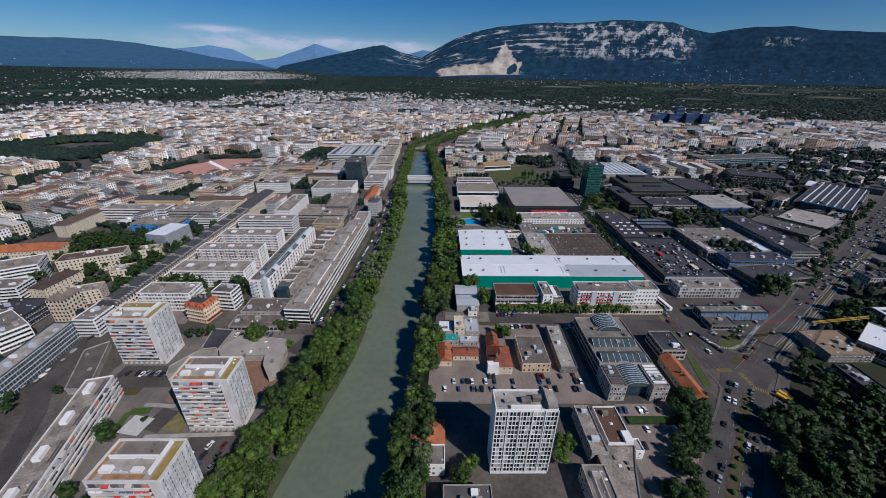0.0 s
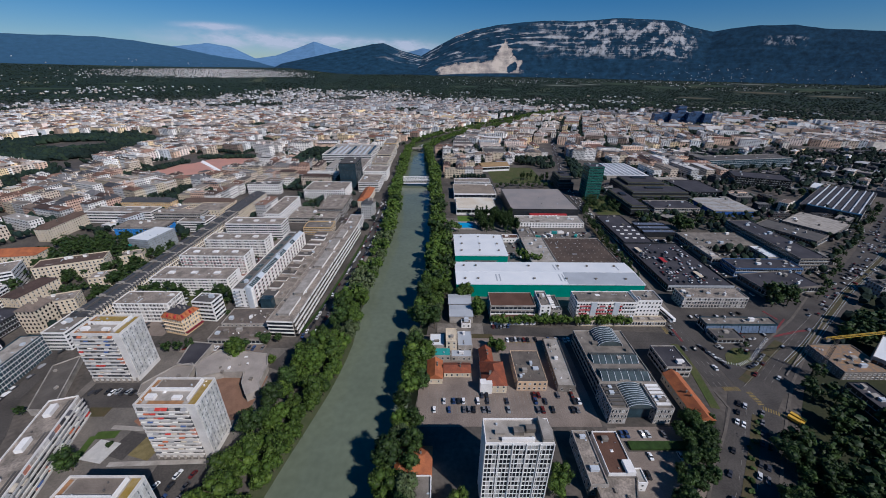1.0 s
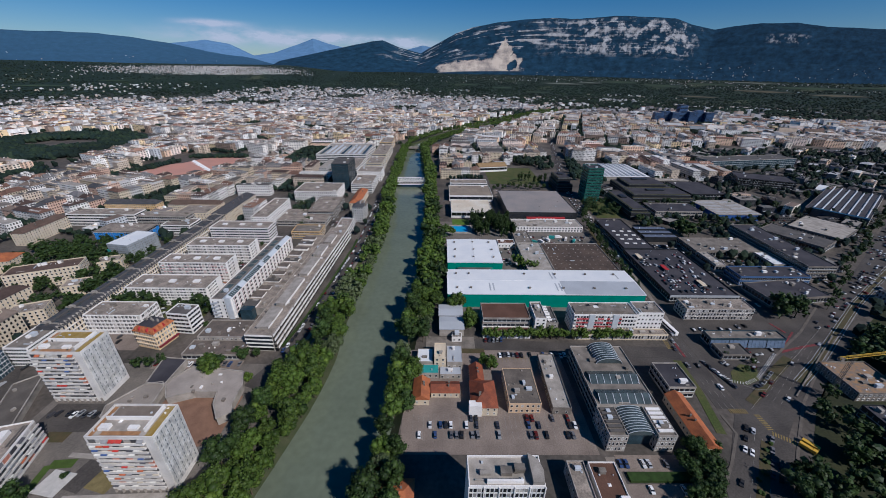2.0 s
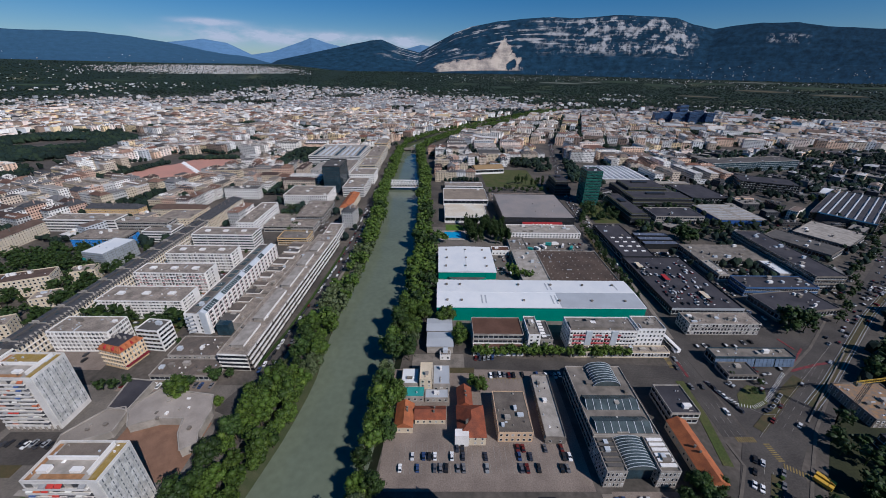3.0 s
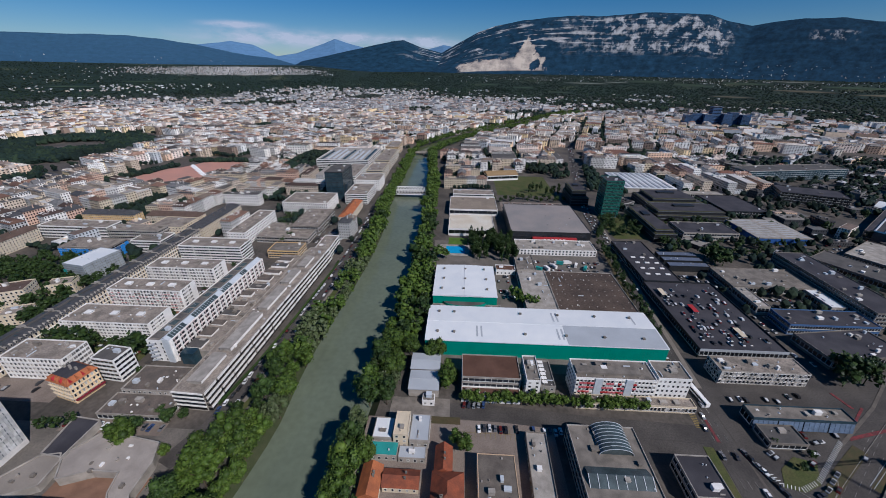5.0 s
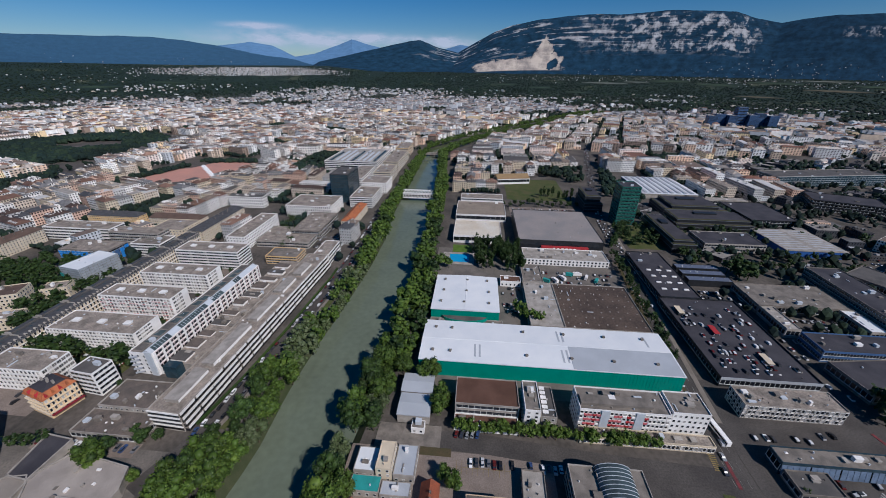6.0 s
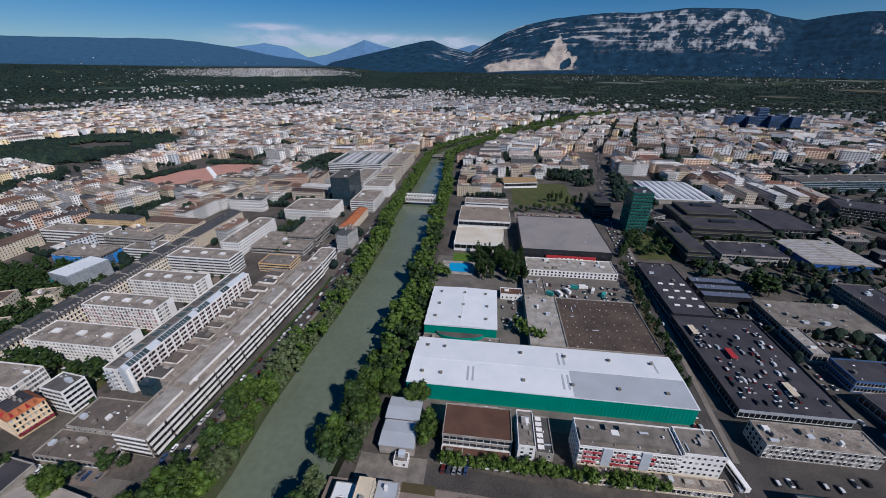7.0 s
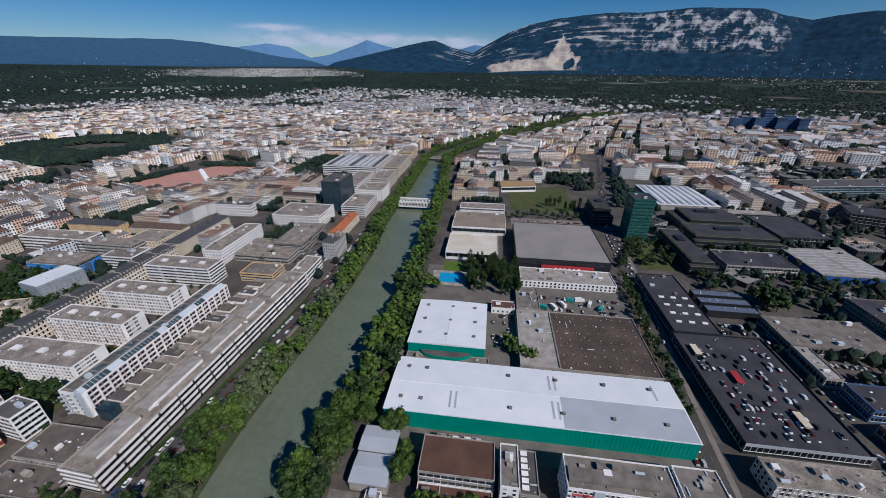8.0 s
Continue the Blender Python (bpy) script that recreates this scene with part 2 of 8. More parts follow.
# ---- ground, river and far land ----
def bank(y):
    """The river's two water lines at a distance along the valley."""
    ys = [-400, 100, 122, 152, 180, 215, 260, 300, 340, 410, 480, 560, 650, 920, 1000, 1150, 1400, 1800, 2600]
    left = [-76, -74, -70, -63, -57, -53, -55.5, -54, -51, -47.5, -48, -56, -57, -62, -50, 20, 190, 480, 1300]
    right = [-18, -17, -16, -13, -10, -8.5, -4.5, -1.5, 0.5, 2.5, 1, -2, -4, -26, -12, 62, 235, 530, 1360]
    return float(np.interp(y, ys, left)), float(np.interp(y, ys, right))


def land(x, y):
    """The height of the plain: level in town, rising far off towards the mountains, more so on the left."""
    r = math.hypot(x, y)
    f = min(1.0, max(0.0, (r - 2700) / 1700))
    s = min(1.0, max(0.0, (-12 - math.degrees(math.atan2(x, max(y, 1.0)))) / 9))
    high = 150 + 62 * s * s * (3 - 2 * s)
    return high * f * f * (3 - 2 * f) * (0.93 + 0.05 * math.sin(x * 0.0013 + 1))


WATER_Z = -4.0
ys = [-700, -300, 0, 60] + list(range(100, 1000, 15)) + list(range(1000, 2600, 50)) + list(range(2600, 5000, 100))
mb = MB()
for y0, y1 in zip(ys, ys[1:]):
    cols = []
    for y in (y0, y1):
        l, r = bank(y)
        deep = y < 2500
        xs = [(-6000 + 240 * k) for k in range(24)] + [-360, -180]
        row = [(x, y, land(x, y)) for x in xs]
        row += [(l - 7, y, land(l, y)), (l, y, WATER_Z - 0.6 if deep else land(l, y)), (r, y, WATER_Z - 0.6 if deep else land(r, y)), (r + 6, y, land(r, y))]
        x1s = [max(r + 30, 180 + 0 * k) if k == 0 else max(r + 30 + 40 * k, 240 * k + 200) for k in range(26)]
        row += [(x, y, land(x, y)) for x in x1s]
        if not deep:
            row = [(x, y, land(x, y)) for x in (-6000 + 12400 * k / (len(row) - 1) for k in range(len(row)))]
        cols.append(row)
    a, b = cols
    for k in range(len(a) - 1):
        mb.face((a[k], a[k + 1], b[k + 1], b[k]), 1 if 26 <= k <= 28 and y1 <= 2500 else 0)


def ground_material():
    """Town ground near by, fields and woods where the town thins out."""
    m = mat("ground_sheet", (0.112, 0.095, 0.08), var=0.35, scale=0.035, fine=0.4, tint=(0.055, 0.049, 0.042))
    nt = m.node_tree
    b = nt.nodes["Principled BSDF"]
    geo = nt.nodes.new("ShaderNodeNewGeometry")
    ln = nt.nodes.new("ShaderNodeVectorMath")
    ln.operation = "LENGTH"
    nt.links.new(geo.outputs["Position"], ln.inputs[0])
    far = nt.nodes.new("ShaderNodeMapRange")
    far.inputs[1].default_value, far.inputs[2].default_value = 2450, 3100
    nt.links.new(ln.outputs["Value"], far.inputs[0])
    no = nt.nodes.new("ShaderNodeTexNoise")
    no.inputs["Scale"].default_value = 0.004
    no.inputs["Detail"].default_value = 8
    nt.links.new(geo.outputs["Position"], no.inputs["Vector"])
    ramp = nt.nodes.new("ShaderNodeValToRGB")
    el = ramp.color_ramp.elements
    el[0].position, el[0].color = 0.42, (0.01, 0.022, 0.016, 1)
    el[1].position, el[1].color = 0.62, (0.014, 0.027, 0.018, 1)
    e = el.new(0.7)
    e.color = (0.06, 0.07, 0.04, 1)
    nt.links.new(no.outputs["Fac"], ramp.inputs[0])
    mix = nt.nodes.new("ShaderNodeMix")
    mix.data_type = "RGBA"
    old = b.inputs["Base Color"].links[0].from_socket
    nt.links.new(old, mix.inputs["A"])
    nt.links.new(ramp.outputs[0], mix.inputs["B"])
    nt.links.new(far.outputs[0], mix.inputs["Factor"])
    nt.links.new(mix.outputs["Result"], b.inputs["Base Color"])
    return m


BANK = mat("river_bank_soil", (0.03, 0.042, 0.014), var=0.4, scale=0.2, tint=(0.05, 0.055, 0.025))
single("ground", mb, [ground_material(), BANK], "grey town ground with streets, turning to fields far off", kind="structure")
mb = MB()
wy = [y for y in ys if -700 <= y <= 2500]
for y0, y1 in zip(wy, wy[1:]):
    (l0, r0), (l1, r1) = bank(y0), bank(y1)
    mb.face(((l0 - 1, y0, WATER_Z), (r0 + 1, y0, WATER_Z), (r1 + 1, y1, WATER_Z), (l1 - 1, y1, WATER_Z)))
single("water", mb, WATER, "milky grey-green river water, smooth", kind="structure")


def ridge(name, label, profile, r0, r1, r2, material, rough=0.12, step=0.35, rows=22, seed=0.0, cliff=0.0):
    """A mountain range as a height field: a row of (azimuth, elevation seen) in degrees, rising from r0 to its crest at r1, falling to r2."""
    az, el = [p[0] for p in profile], [p[1] for p in profile]
    n = int((az[-1] - az[0]) / step) + 1
    v, f, rise = [], [], []
    for j in range(rows + 1):
        for i in range(n + 1):
            a = az[0] + (az[-1] - az[0]) * i / n
            t = j / rows
            r = r0 + (r1 - r0) * min(1, t * 1.25) if t < 0.8 else r1 + (r2 - r1) * (t - 0.8) * 5
            top = 172 + r1 * math.tan(radians(float(np.interp(a, az, el))))
            base = land(r0 * math.sin(radians(a)), r0 * math.cos(radians(a))) - 15
            s = min(1, t * 1.25)
            prof = s ** 1.5
            if cliff:
                c = cliff * float(np.interp(a, [az[0], 4, 9, 28, 33, az[-1]], [0.3, 0.6, 1, 1, 0.5, 0.2]))
                steps = 0.34 * min(1, s / 0.5) ** 1.6 + 0.3 * min(1, max(0, (s - 0.52) / 0.16)) + 0.22 * min(1, max(0, (s - 0.72) / 0.1)) + 0.14 * min(1, max(0, (s - 0.84) / 0.16))
                prof = prof * (1 - c) + steps * c
            if t > 0.8:
                prof = 1 - (t - 0.8) * 1.5
            h = base + (top - base) * prof
            x, y = r * math.sin(radians(a)), r * math.cos(radians(a))
            w = min(1, s * 2) * (1 - s * 0.75 if t <= 0.8 else 0.25)
            p = Vector((x * 0.006, y * 0.006, seed))
            h += rough * (top - base) * w * noise.fractal(p, 1.0, 2.0, 4)
            v.append((x, y, h))
            rise.append((h - base) / (top - base) if t <= 0.8 else 1.0)
    for j in range(rows):
        for i in range(n):
            k = j * (n + 1) + i
            f.append((k, k + 1, k + n + 2, k + n + 1))
    me = bpy.data.meshes.new(name)
    me.from_pydata(v, [], f)
    me.materials.append(material)
    me.attributes.new("rise", "FLOAT", "POINT").data.foreach_set("value", rise)
    return tagged(new(name, me), label, kind="structure")


def rock_material(name, wood, rock, amount):
    """Wooded slopes with pale limestone: thin ledges that follow the crest, broken cliffs further along, and a quarry at the foot."""
    m = bpy.data.materials.new(name)
    m.use_nodes = True
    nt = m.node_tree

    def op(kind, a, b=0.0):
        n = nt.nodes.new("ShaderNodeMath")
        n.operation = kind
        for k, q in enumerate((a, b)):
            if isinstance(q, (int, float)):
                n.inputs[k].default_value = q
            else:
                nt.links.new(q, n.inputs[k])
        return n.outputs[0]

    def span(q, a, b):
        n = nt.nodes.new("ShaderNodeMapRange")
        n.inputs[1].default_value, n.inputs[2].default_value = a, b
        nt.links.new(q, n.inputs[0])
        return n.outputs[0]

    def both(*qs):
        out = qs[0]
        for q in qs[1:]:
            out = op("MULTIPLY", out, q)
        return out

    def fractal(fx, fz, detail, rough, offset, warp=None):
        c = nt.nodes.new("ShaderNodeCombineXYZ")
        nt.links.new(op("MULTIPLY", turn, fx), c.inputs[0])
        up = op("MULTIPLY", rise, fz)
        nt.links.new(up if warp is None else op("ADD", up, op("MULTIPLY", warp, 1.6)), c.inputs[2])
        c.inputs[1].default_value = offset
        n = nt.nodes.new("ShaderNodeTexNoise")
        n.inputs["Scale"].default_value, n.inputs["Detail"].default_value, n.inputs["Roughness"].default_value = 1.0, detail, rough
        nt.links.new(c.outputs[0], n.inputs["Vector"])
        return n.outputs["Fac"]

    def blend(a, b, fac):
        n = nt.nodes.new("ShaderNodeMix")
        n.data_type = "RGBA"
        for k, q in (("A", a), ("B", b)):
            if isinstance(q, tuple):
                n.inputs[k].default_value = (*q, 1)
            else:
                nt.links.new(q, n.inputs[k])
        nt.links.new(fac, n.inputs["Factor"])
        return n.outputs["Result"]

    b = nt.nodes["Principled BSDF"]
    b.inputs["Roughness"].default_value = 0.95
    b.inputs["Specular IOR Level"].default_value = 0.1
    geo = nt.nodes.new("ShaderNodeNewGeometry")
    pos = nt.nodes.new("ShaderNodeSeparateXYZ")
    nt.links.new(geo.outputs["Position"], pos.inputs[0])
    turn = op("DIVIDE", pos.outputs["X"], pos.outputs["Y"])
    at = nt.nodes.new("ShaderNodeAttribute")
    at.attribute_name = "rise"
    rise = at.outputs["Fac"]
    woods = fractal(55, 14, 9, 0.68, 3.0)
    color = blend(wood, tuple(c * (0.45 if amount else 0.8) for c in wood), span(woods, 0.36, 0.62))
    if amount:
        wave = fractal(9, 2, 3, 0.5, 61.0)
        strata = fractal(7, 19, 5, 0.62, 0.0, wave)
        blocks = fractal(30, 6, 6, 0.6, 21.0)
        crag = fractal(62, 9, 8, 0.66, 41.0)
        east = both(span(turn, 0.2, 0.36), span(op("ADD", turn, op("MULTIPLY", blocks, 0.12)), 0.675, 0.655))
        west = both(span(turn, -0.16, -0.06), span(turn, 0.5, 0.3))
        ledge = both(span(op("ADD", op("MULTIPLY", strata, 0.72), op("MULTIPLY", blocks, 0.36)), 0.588, 0.622), span(rise, 0.36, 0.52), west)
        cliff = both(span(op("ADD", op("ADD", op("MULTIPLY", crag, 0.45), op("MULTIPLY", strata, 0.3)), op("MULTIPLY", blocks, 0.4)), 0.565, 0.625), span(rise, 0.34, 0.46), span(rise, 0.99, 0.95), east)
        small = both(span(crag, 0.5, 0.58), span(op("ABSOLUTE", op("SUBTRACT", turn, 0.825)), 0.055, 0.04), span(op("ABSOLUTE", op("SUBTRACT", rise, 0.74)), 0.09, 0.05))
        mask = op("MAXIMUM", op("MAXIMUM", ledge, cliff), op("MULTIPLY", small, 0.6))
        color = blend(color, blend(tuple(c * 0.55 for c in rock), rock, span(crag, 0.42, 0.6)), op("MULTIPLY", mask, amount))
        # the quarry: a wide low floor, a taller pale face beside it, and a wooded knoll left standing in that
        ragged = op("SUBTRACT", crag, 0.5)
        tt, rr = op("ADD", turn, op("MULTIPLY", ragged, 0.05)), op("ADD", rise, op("MULTIPLY", ragged, 0.35))
        floor = both(span(tt, -0.004, 0.002), span(tt, 0.2, 0.194), span(rr, 0.34, 0.3), span(rise, 0.1, 0.115))
        peak = op("ABSOLUTE", op("SUBTRACT", tt, 0.156))
        tall = both(span(op("ADD", peak, op("MULTIPLY", rr, 0.075)), 0.054, 0.05), span(rise, 0.1, 0.115))
        knoll = op("ADD", op("POWER", op("DIVIDE", op("SUBTRACT", tt, 0.178), 0.012), 2), op("POWER", op("DIVIDE", op("SUBTRACT", rr, 0.2), 0.07), 2))
        bare = both(op("MAXIMUM", floor, tall), span(knoll, 0.8, 1.1))
        pale = blend((0.25, 0.22, 0.2), (0.5, 0.43, 0.36), span(op("ADD", op("MULTIPLY", blocks, 0.6), op("MULTIPLY", crag, 0.4)), 0.42, 0.56))
        color = blend(color, pale, bare)
    nt.links.new(color, b.inputs["Base Color"])
    return m


# The blue of the air before the mountain is put into its wood colour.
ROCK = rock_material("hazy_limestone_and_woods", (0.015, 0.05, 0.092), (0.42, 0.42, 0.43), 1.0)
# Far slopes: distance haze is mixed into these blue base colours.
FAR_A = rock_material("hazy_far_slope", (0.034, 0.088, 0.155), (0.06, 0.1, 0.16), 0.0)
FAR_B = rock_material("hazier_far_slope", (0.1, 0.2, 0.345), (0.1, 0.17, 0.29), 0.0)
ridge("far_mountain", "far mountain range, pale blue from haze in its colour", [(-36, 1.6), (-33.4, 2.2), (-31.7, 2.4), (-28.8, 2.8), (-26.4, 2.5), (-23.8, 1.25), (-21.4, 1.63), (-18.6, 2.6), (-16.5, 3.43), (-15, 2.96), (-11.4, 2.12), (-5.3, 2.1), (-2.3, 2.95), (0.1, 2.5), (6, 2.4)],
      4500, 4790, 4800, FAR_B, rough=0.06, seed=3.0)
LEFT_BACK = ridge("left_mountain", "long wooded mountain back, blue from haze in its colour", [(-70, 2.2), (-56, 2.6), (-46.4, 2.83), (-41.7, 2.95), (-38.7, 2.98), (-35.8, 2.76), (-32.3, 2.3), (-29, 1.67), (-25.4, 1.2), (-22.9, 0.7), (-20, 0.2)],
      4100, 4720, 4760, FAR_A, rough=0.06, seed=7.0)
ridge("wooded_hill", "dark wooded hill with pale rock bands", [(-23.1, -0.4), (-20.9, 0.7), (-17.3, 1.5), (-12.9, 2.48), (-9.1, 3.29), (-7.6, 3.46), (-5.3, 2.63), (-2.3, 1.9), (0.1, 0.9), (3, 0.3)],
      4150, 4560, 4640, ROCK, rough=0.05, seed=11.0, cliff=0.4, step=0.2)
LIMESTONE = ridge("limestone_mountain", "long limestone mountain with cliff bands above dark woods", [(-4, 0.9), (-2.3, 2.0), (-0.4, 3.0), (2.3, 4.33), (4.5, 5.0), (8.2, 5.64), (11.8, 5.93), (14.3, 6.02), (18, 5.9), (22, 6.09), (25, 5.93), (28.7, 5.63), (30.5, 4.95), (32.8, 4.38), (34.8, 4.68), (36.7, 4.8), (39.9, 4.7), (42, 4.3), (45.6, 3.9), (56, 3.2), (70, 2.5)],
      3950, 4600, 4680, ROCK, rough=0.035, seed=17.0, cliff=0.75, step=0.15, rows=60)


def sheet(name, label, x0, x1, y0, y1, z, material, top=0.06, rz=0):
    """A level slab on the ground: a street, a lawn, a yard."""
    mb = MB()
    w, d = (x1 - x0) / 2, (y1 - y0) / 2
    mb.box(-w, w, -d, d, -0.3, top)
    return single(name, mb, material, label, kind="structure", at=pose((x0 + x1) / 2, (y0 + y1) / 2, z, 0, 0, rz))


def strip(name, label, pts, width, material, top=0.08):
    """A street along a line of points."""
    mb = MB()
    v = [Vector((x, y, 0)) for x, y in pts]
    edge = []
    for k, p in enumerate(v):
        d = (v[min(k + 1, len(v) - 1)] - v[max(k - 1, 0)]).normalized()
        s = Vector((-d.y, d.x, 0)) * width / 2
        edge.append((p - s, p + s))
    up = Vector((0, 0, top))
    dn = Vector((0, 0, -0.3))
    for (a, b), (c, d) in zip(edge, edge[1:]):
        mb.face((a + up, c + up, d + up, b + up))
        mb.face((a + dn, c + dn, c + up, a + up))
        mb.face((b + up, d + up, d + dn, b + dn))
    return single(name, mb, material, label, kind="structure")


# ---- buildings ----
TAKEN = []
WIN = {}


def window_mesh(w, h, kind="win"):
    """A window that stands a little proud: frame, sill and dark pane."""
    key = (round(w, 2), round(h, 2), kind)
    if key not in WIN:
        mb = MB()
        mats = (TOWER_W if kind == "balc" else WHITE if kind == "open" else FRAME, LOGGIA if kind == "balc" else PANE)
        if kind == "balc":
            prof = [(0.0, h), (-0.04, h), (-0.04, 0.06), (-1.05, 0.06), (-1.05, 1.0), (-1.14, 1.0), (-1.14, -0.12), (0.0, -0.12)]
            n = len(prof)
            mb.v = [(x, py, pz) for x in (-w / 2, w / 2) for py, pz in prof]
            for k in range(n - 1):
                mb.f.append((k, k + 1, n + k + 1, n + k))
                mb.i.append(1 if k == 1 else 0)
            mb.f += [tuple(range(n)), tuple(range(2 * n - 1, n - 1, -1))]
            mb.i += [0, 0]
        else:
            t, out, pane = (0.1, 0.08, 0.03) if kind == "win" else (0.05, 0.12, 0.03) if kind == "french" else (0.12, 0.22, 0.05)
            a, b = w / 2, w / 2 - t
            for x, z0, z1, yy in ((a, -t, h + t * 0.5, 0.02), (a, -t, h + t * 0.5, -out), (b, 0, h - t * 0.5, -out), (b, 0, h - t * 0.5, -pane)):
                mb.v += [(-x, yy, z0), (x, yy, z0), (x, yy, z1), (-x, yy, z1)]
            for r in range(3):
                for k in range(4):
                    c = (k + 1) % 4
                    mb.f.append((4 * r + k, 4 * r + c, 4 * r + 4 + c, 4 * r + 4 + k))
                    mb.i.append(0)
            mb.f.append((12, 13, 14, 15))
            mb.i.append(1)
        WIN[key] = mb.mesh("window", *mats)
    return WIN[key]


def facade_frame(face, x0, x1, y0, y1):
    """For a side of a block: its length, and the pose at a length u and a height z."""
    if face == "S":
        return x1 - x0, lambda u, z: pose(x0 + u, y0, z)
    if face == "E":
        return y1 - y0, lambda u, z: pose(x1, y0 + u, z, 0, 0, 90)
    if face == "N":
        return x1 - x0, lambda u, z: pose(x1 - u, y1, z, 0, 0, 180)
    return y1 - y0, lambda u, z: pose(x0, y1 - u, z, 0, 0, -90)


def shell(root, x0, x1, y0, y1, h, wall, roofm, parapet=0.7, z0=0.0):
    """Walls with a parapet, and the roof deck inside it."""
    mb = MB()
    t = 0.35
    mb.box(x0, x1, y0, y0 + t, z0, h + parapet)
    mb.box(x0, x1, y1 - t, y1, z0, h + parapet)
    mb.box(x0, x0 + t, y0 + t, y1 - t, z0, h + parapet)
    mb.box(x1 - t, x1, y0 + t, y1 - t, z0, h + parapet)
    part("wall", mb, wall, root)
    mb = MB()
    mb.box(x0 + t, x1 - t, y0 + t, y1 - t, h - 0.4, h)
    part("roof", mb, roofm, root)


def roof_clutter(root, w, d, h, n):
    """Small vents, pipes, ducts and roof hatches."""
    for k in range(n):
        x, y = rnd(-w + 1.2, w - 1.8), rnd(-d + 1.2, d - 1.8)
        q = random.random()
        mb = MB()
        if q < 0.45:
            s = rnd(0.35, 0.8)
            mb.box(x, x + s, y, y + s, h - 0.05, h + rnd(0.4, 1.0))
            part("vent", mb, random.choice((WHITE, CONC_L, STEEL)), root)
        elif q < 0.65:
            mb.cyl(x, y, h - 0.05, h + rnd(0.5, 1.2), rnd(0.2, 0.4), n=7)
            part("pipe", mb, random.choice((STEEL, BITUMEN)), root)
        elif q < 0.85:
            mb.hip(x, x + rnd(0.9, 1.8), y, y + rnd(0.9, 1.5), h, h + 0.45, hip=0.4, over=0)
            part("roof_light", mb, random.choice((WHITE, GMETAL)), root)
        else:
            L = rnd(2, 6)
            if random.random() < 0.5:
                mb.box(x, min(x + L, w - 0.6), y, y + 0.5, h + 0.1, h + 0.55)
            else:
                mb.box(x, x + 0.5, y, min(y + L, d - 0.6), h + 0.1, h + 0.55)
            part("duct", mb, random.choice((STEEL, CONC_L)), root)


def roof_boxes(root, x0, x1, y0, y1, h, n, mats=None, big=4.0):
    """Lift heads, vents and plant on a flat roof, each a part of the house."""
    for k in range(n):
        w, d, t = rnd(1.2, big), rnd(1.2, big * 0.7), rnd(0.7, 2.4)
        x, y = rnd(x0 + 2, max(x0 + 2.1, x1 - 2 - w)), rnd(y0 + 2, max(y0 + 2.1, y1 - 2 - d))
        mb = MB()
        mb.box(x, x + w, y, y + d, h - 0.1, h + t)
        mb.box(x - 0.12, x + w + 0.12, y - 0.12, y + d + 0.12, h + t, h + t + 0.14)
        part("roof_box" if w > 2 else "vent", mb, random.choice(mats or [CONC_L, WHITE, CONC, STEEL]), root)


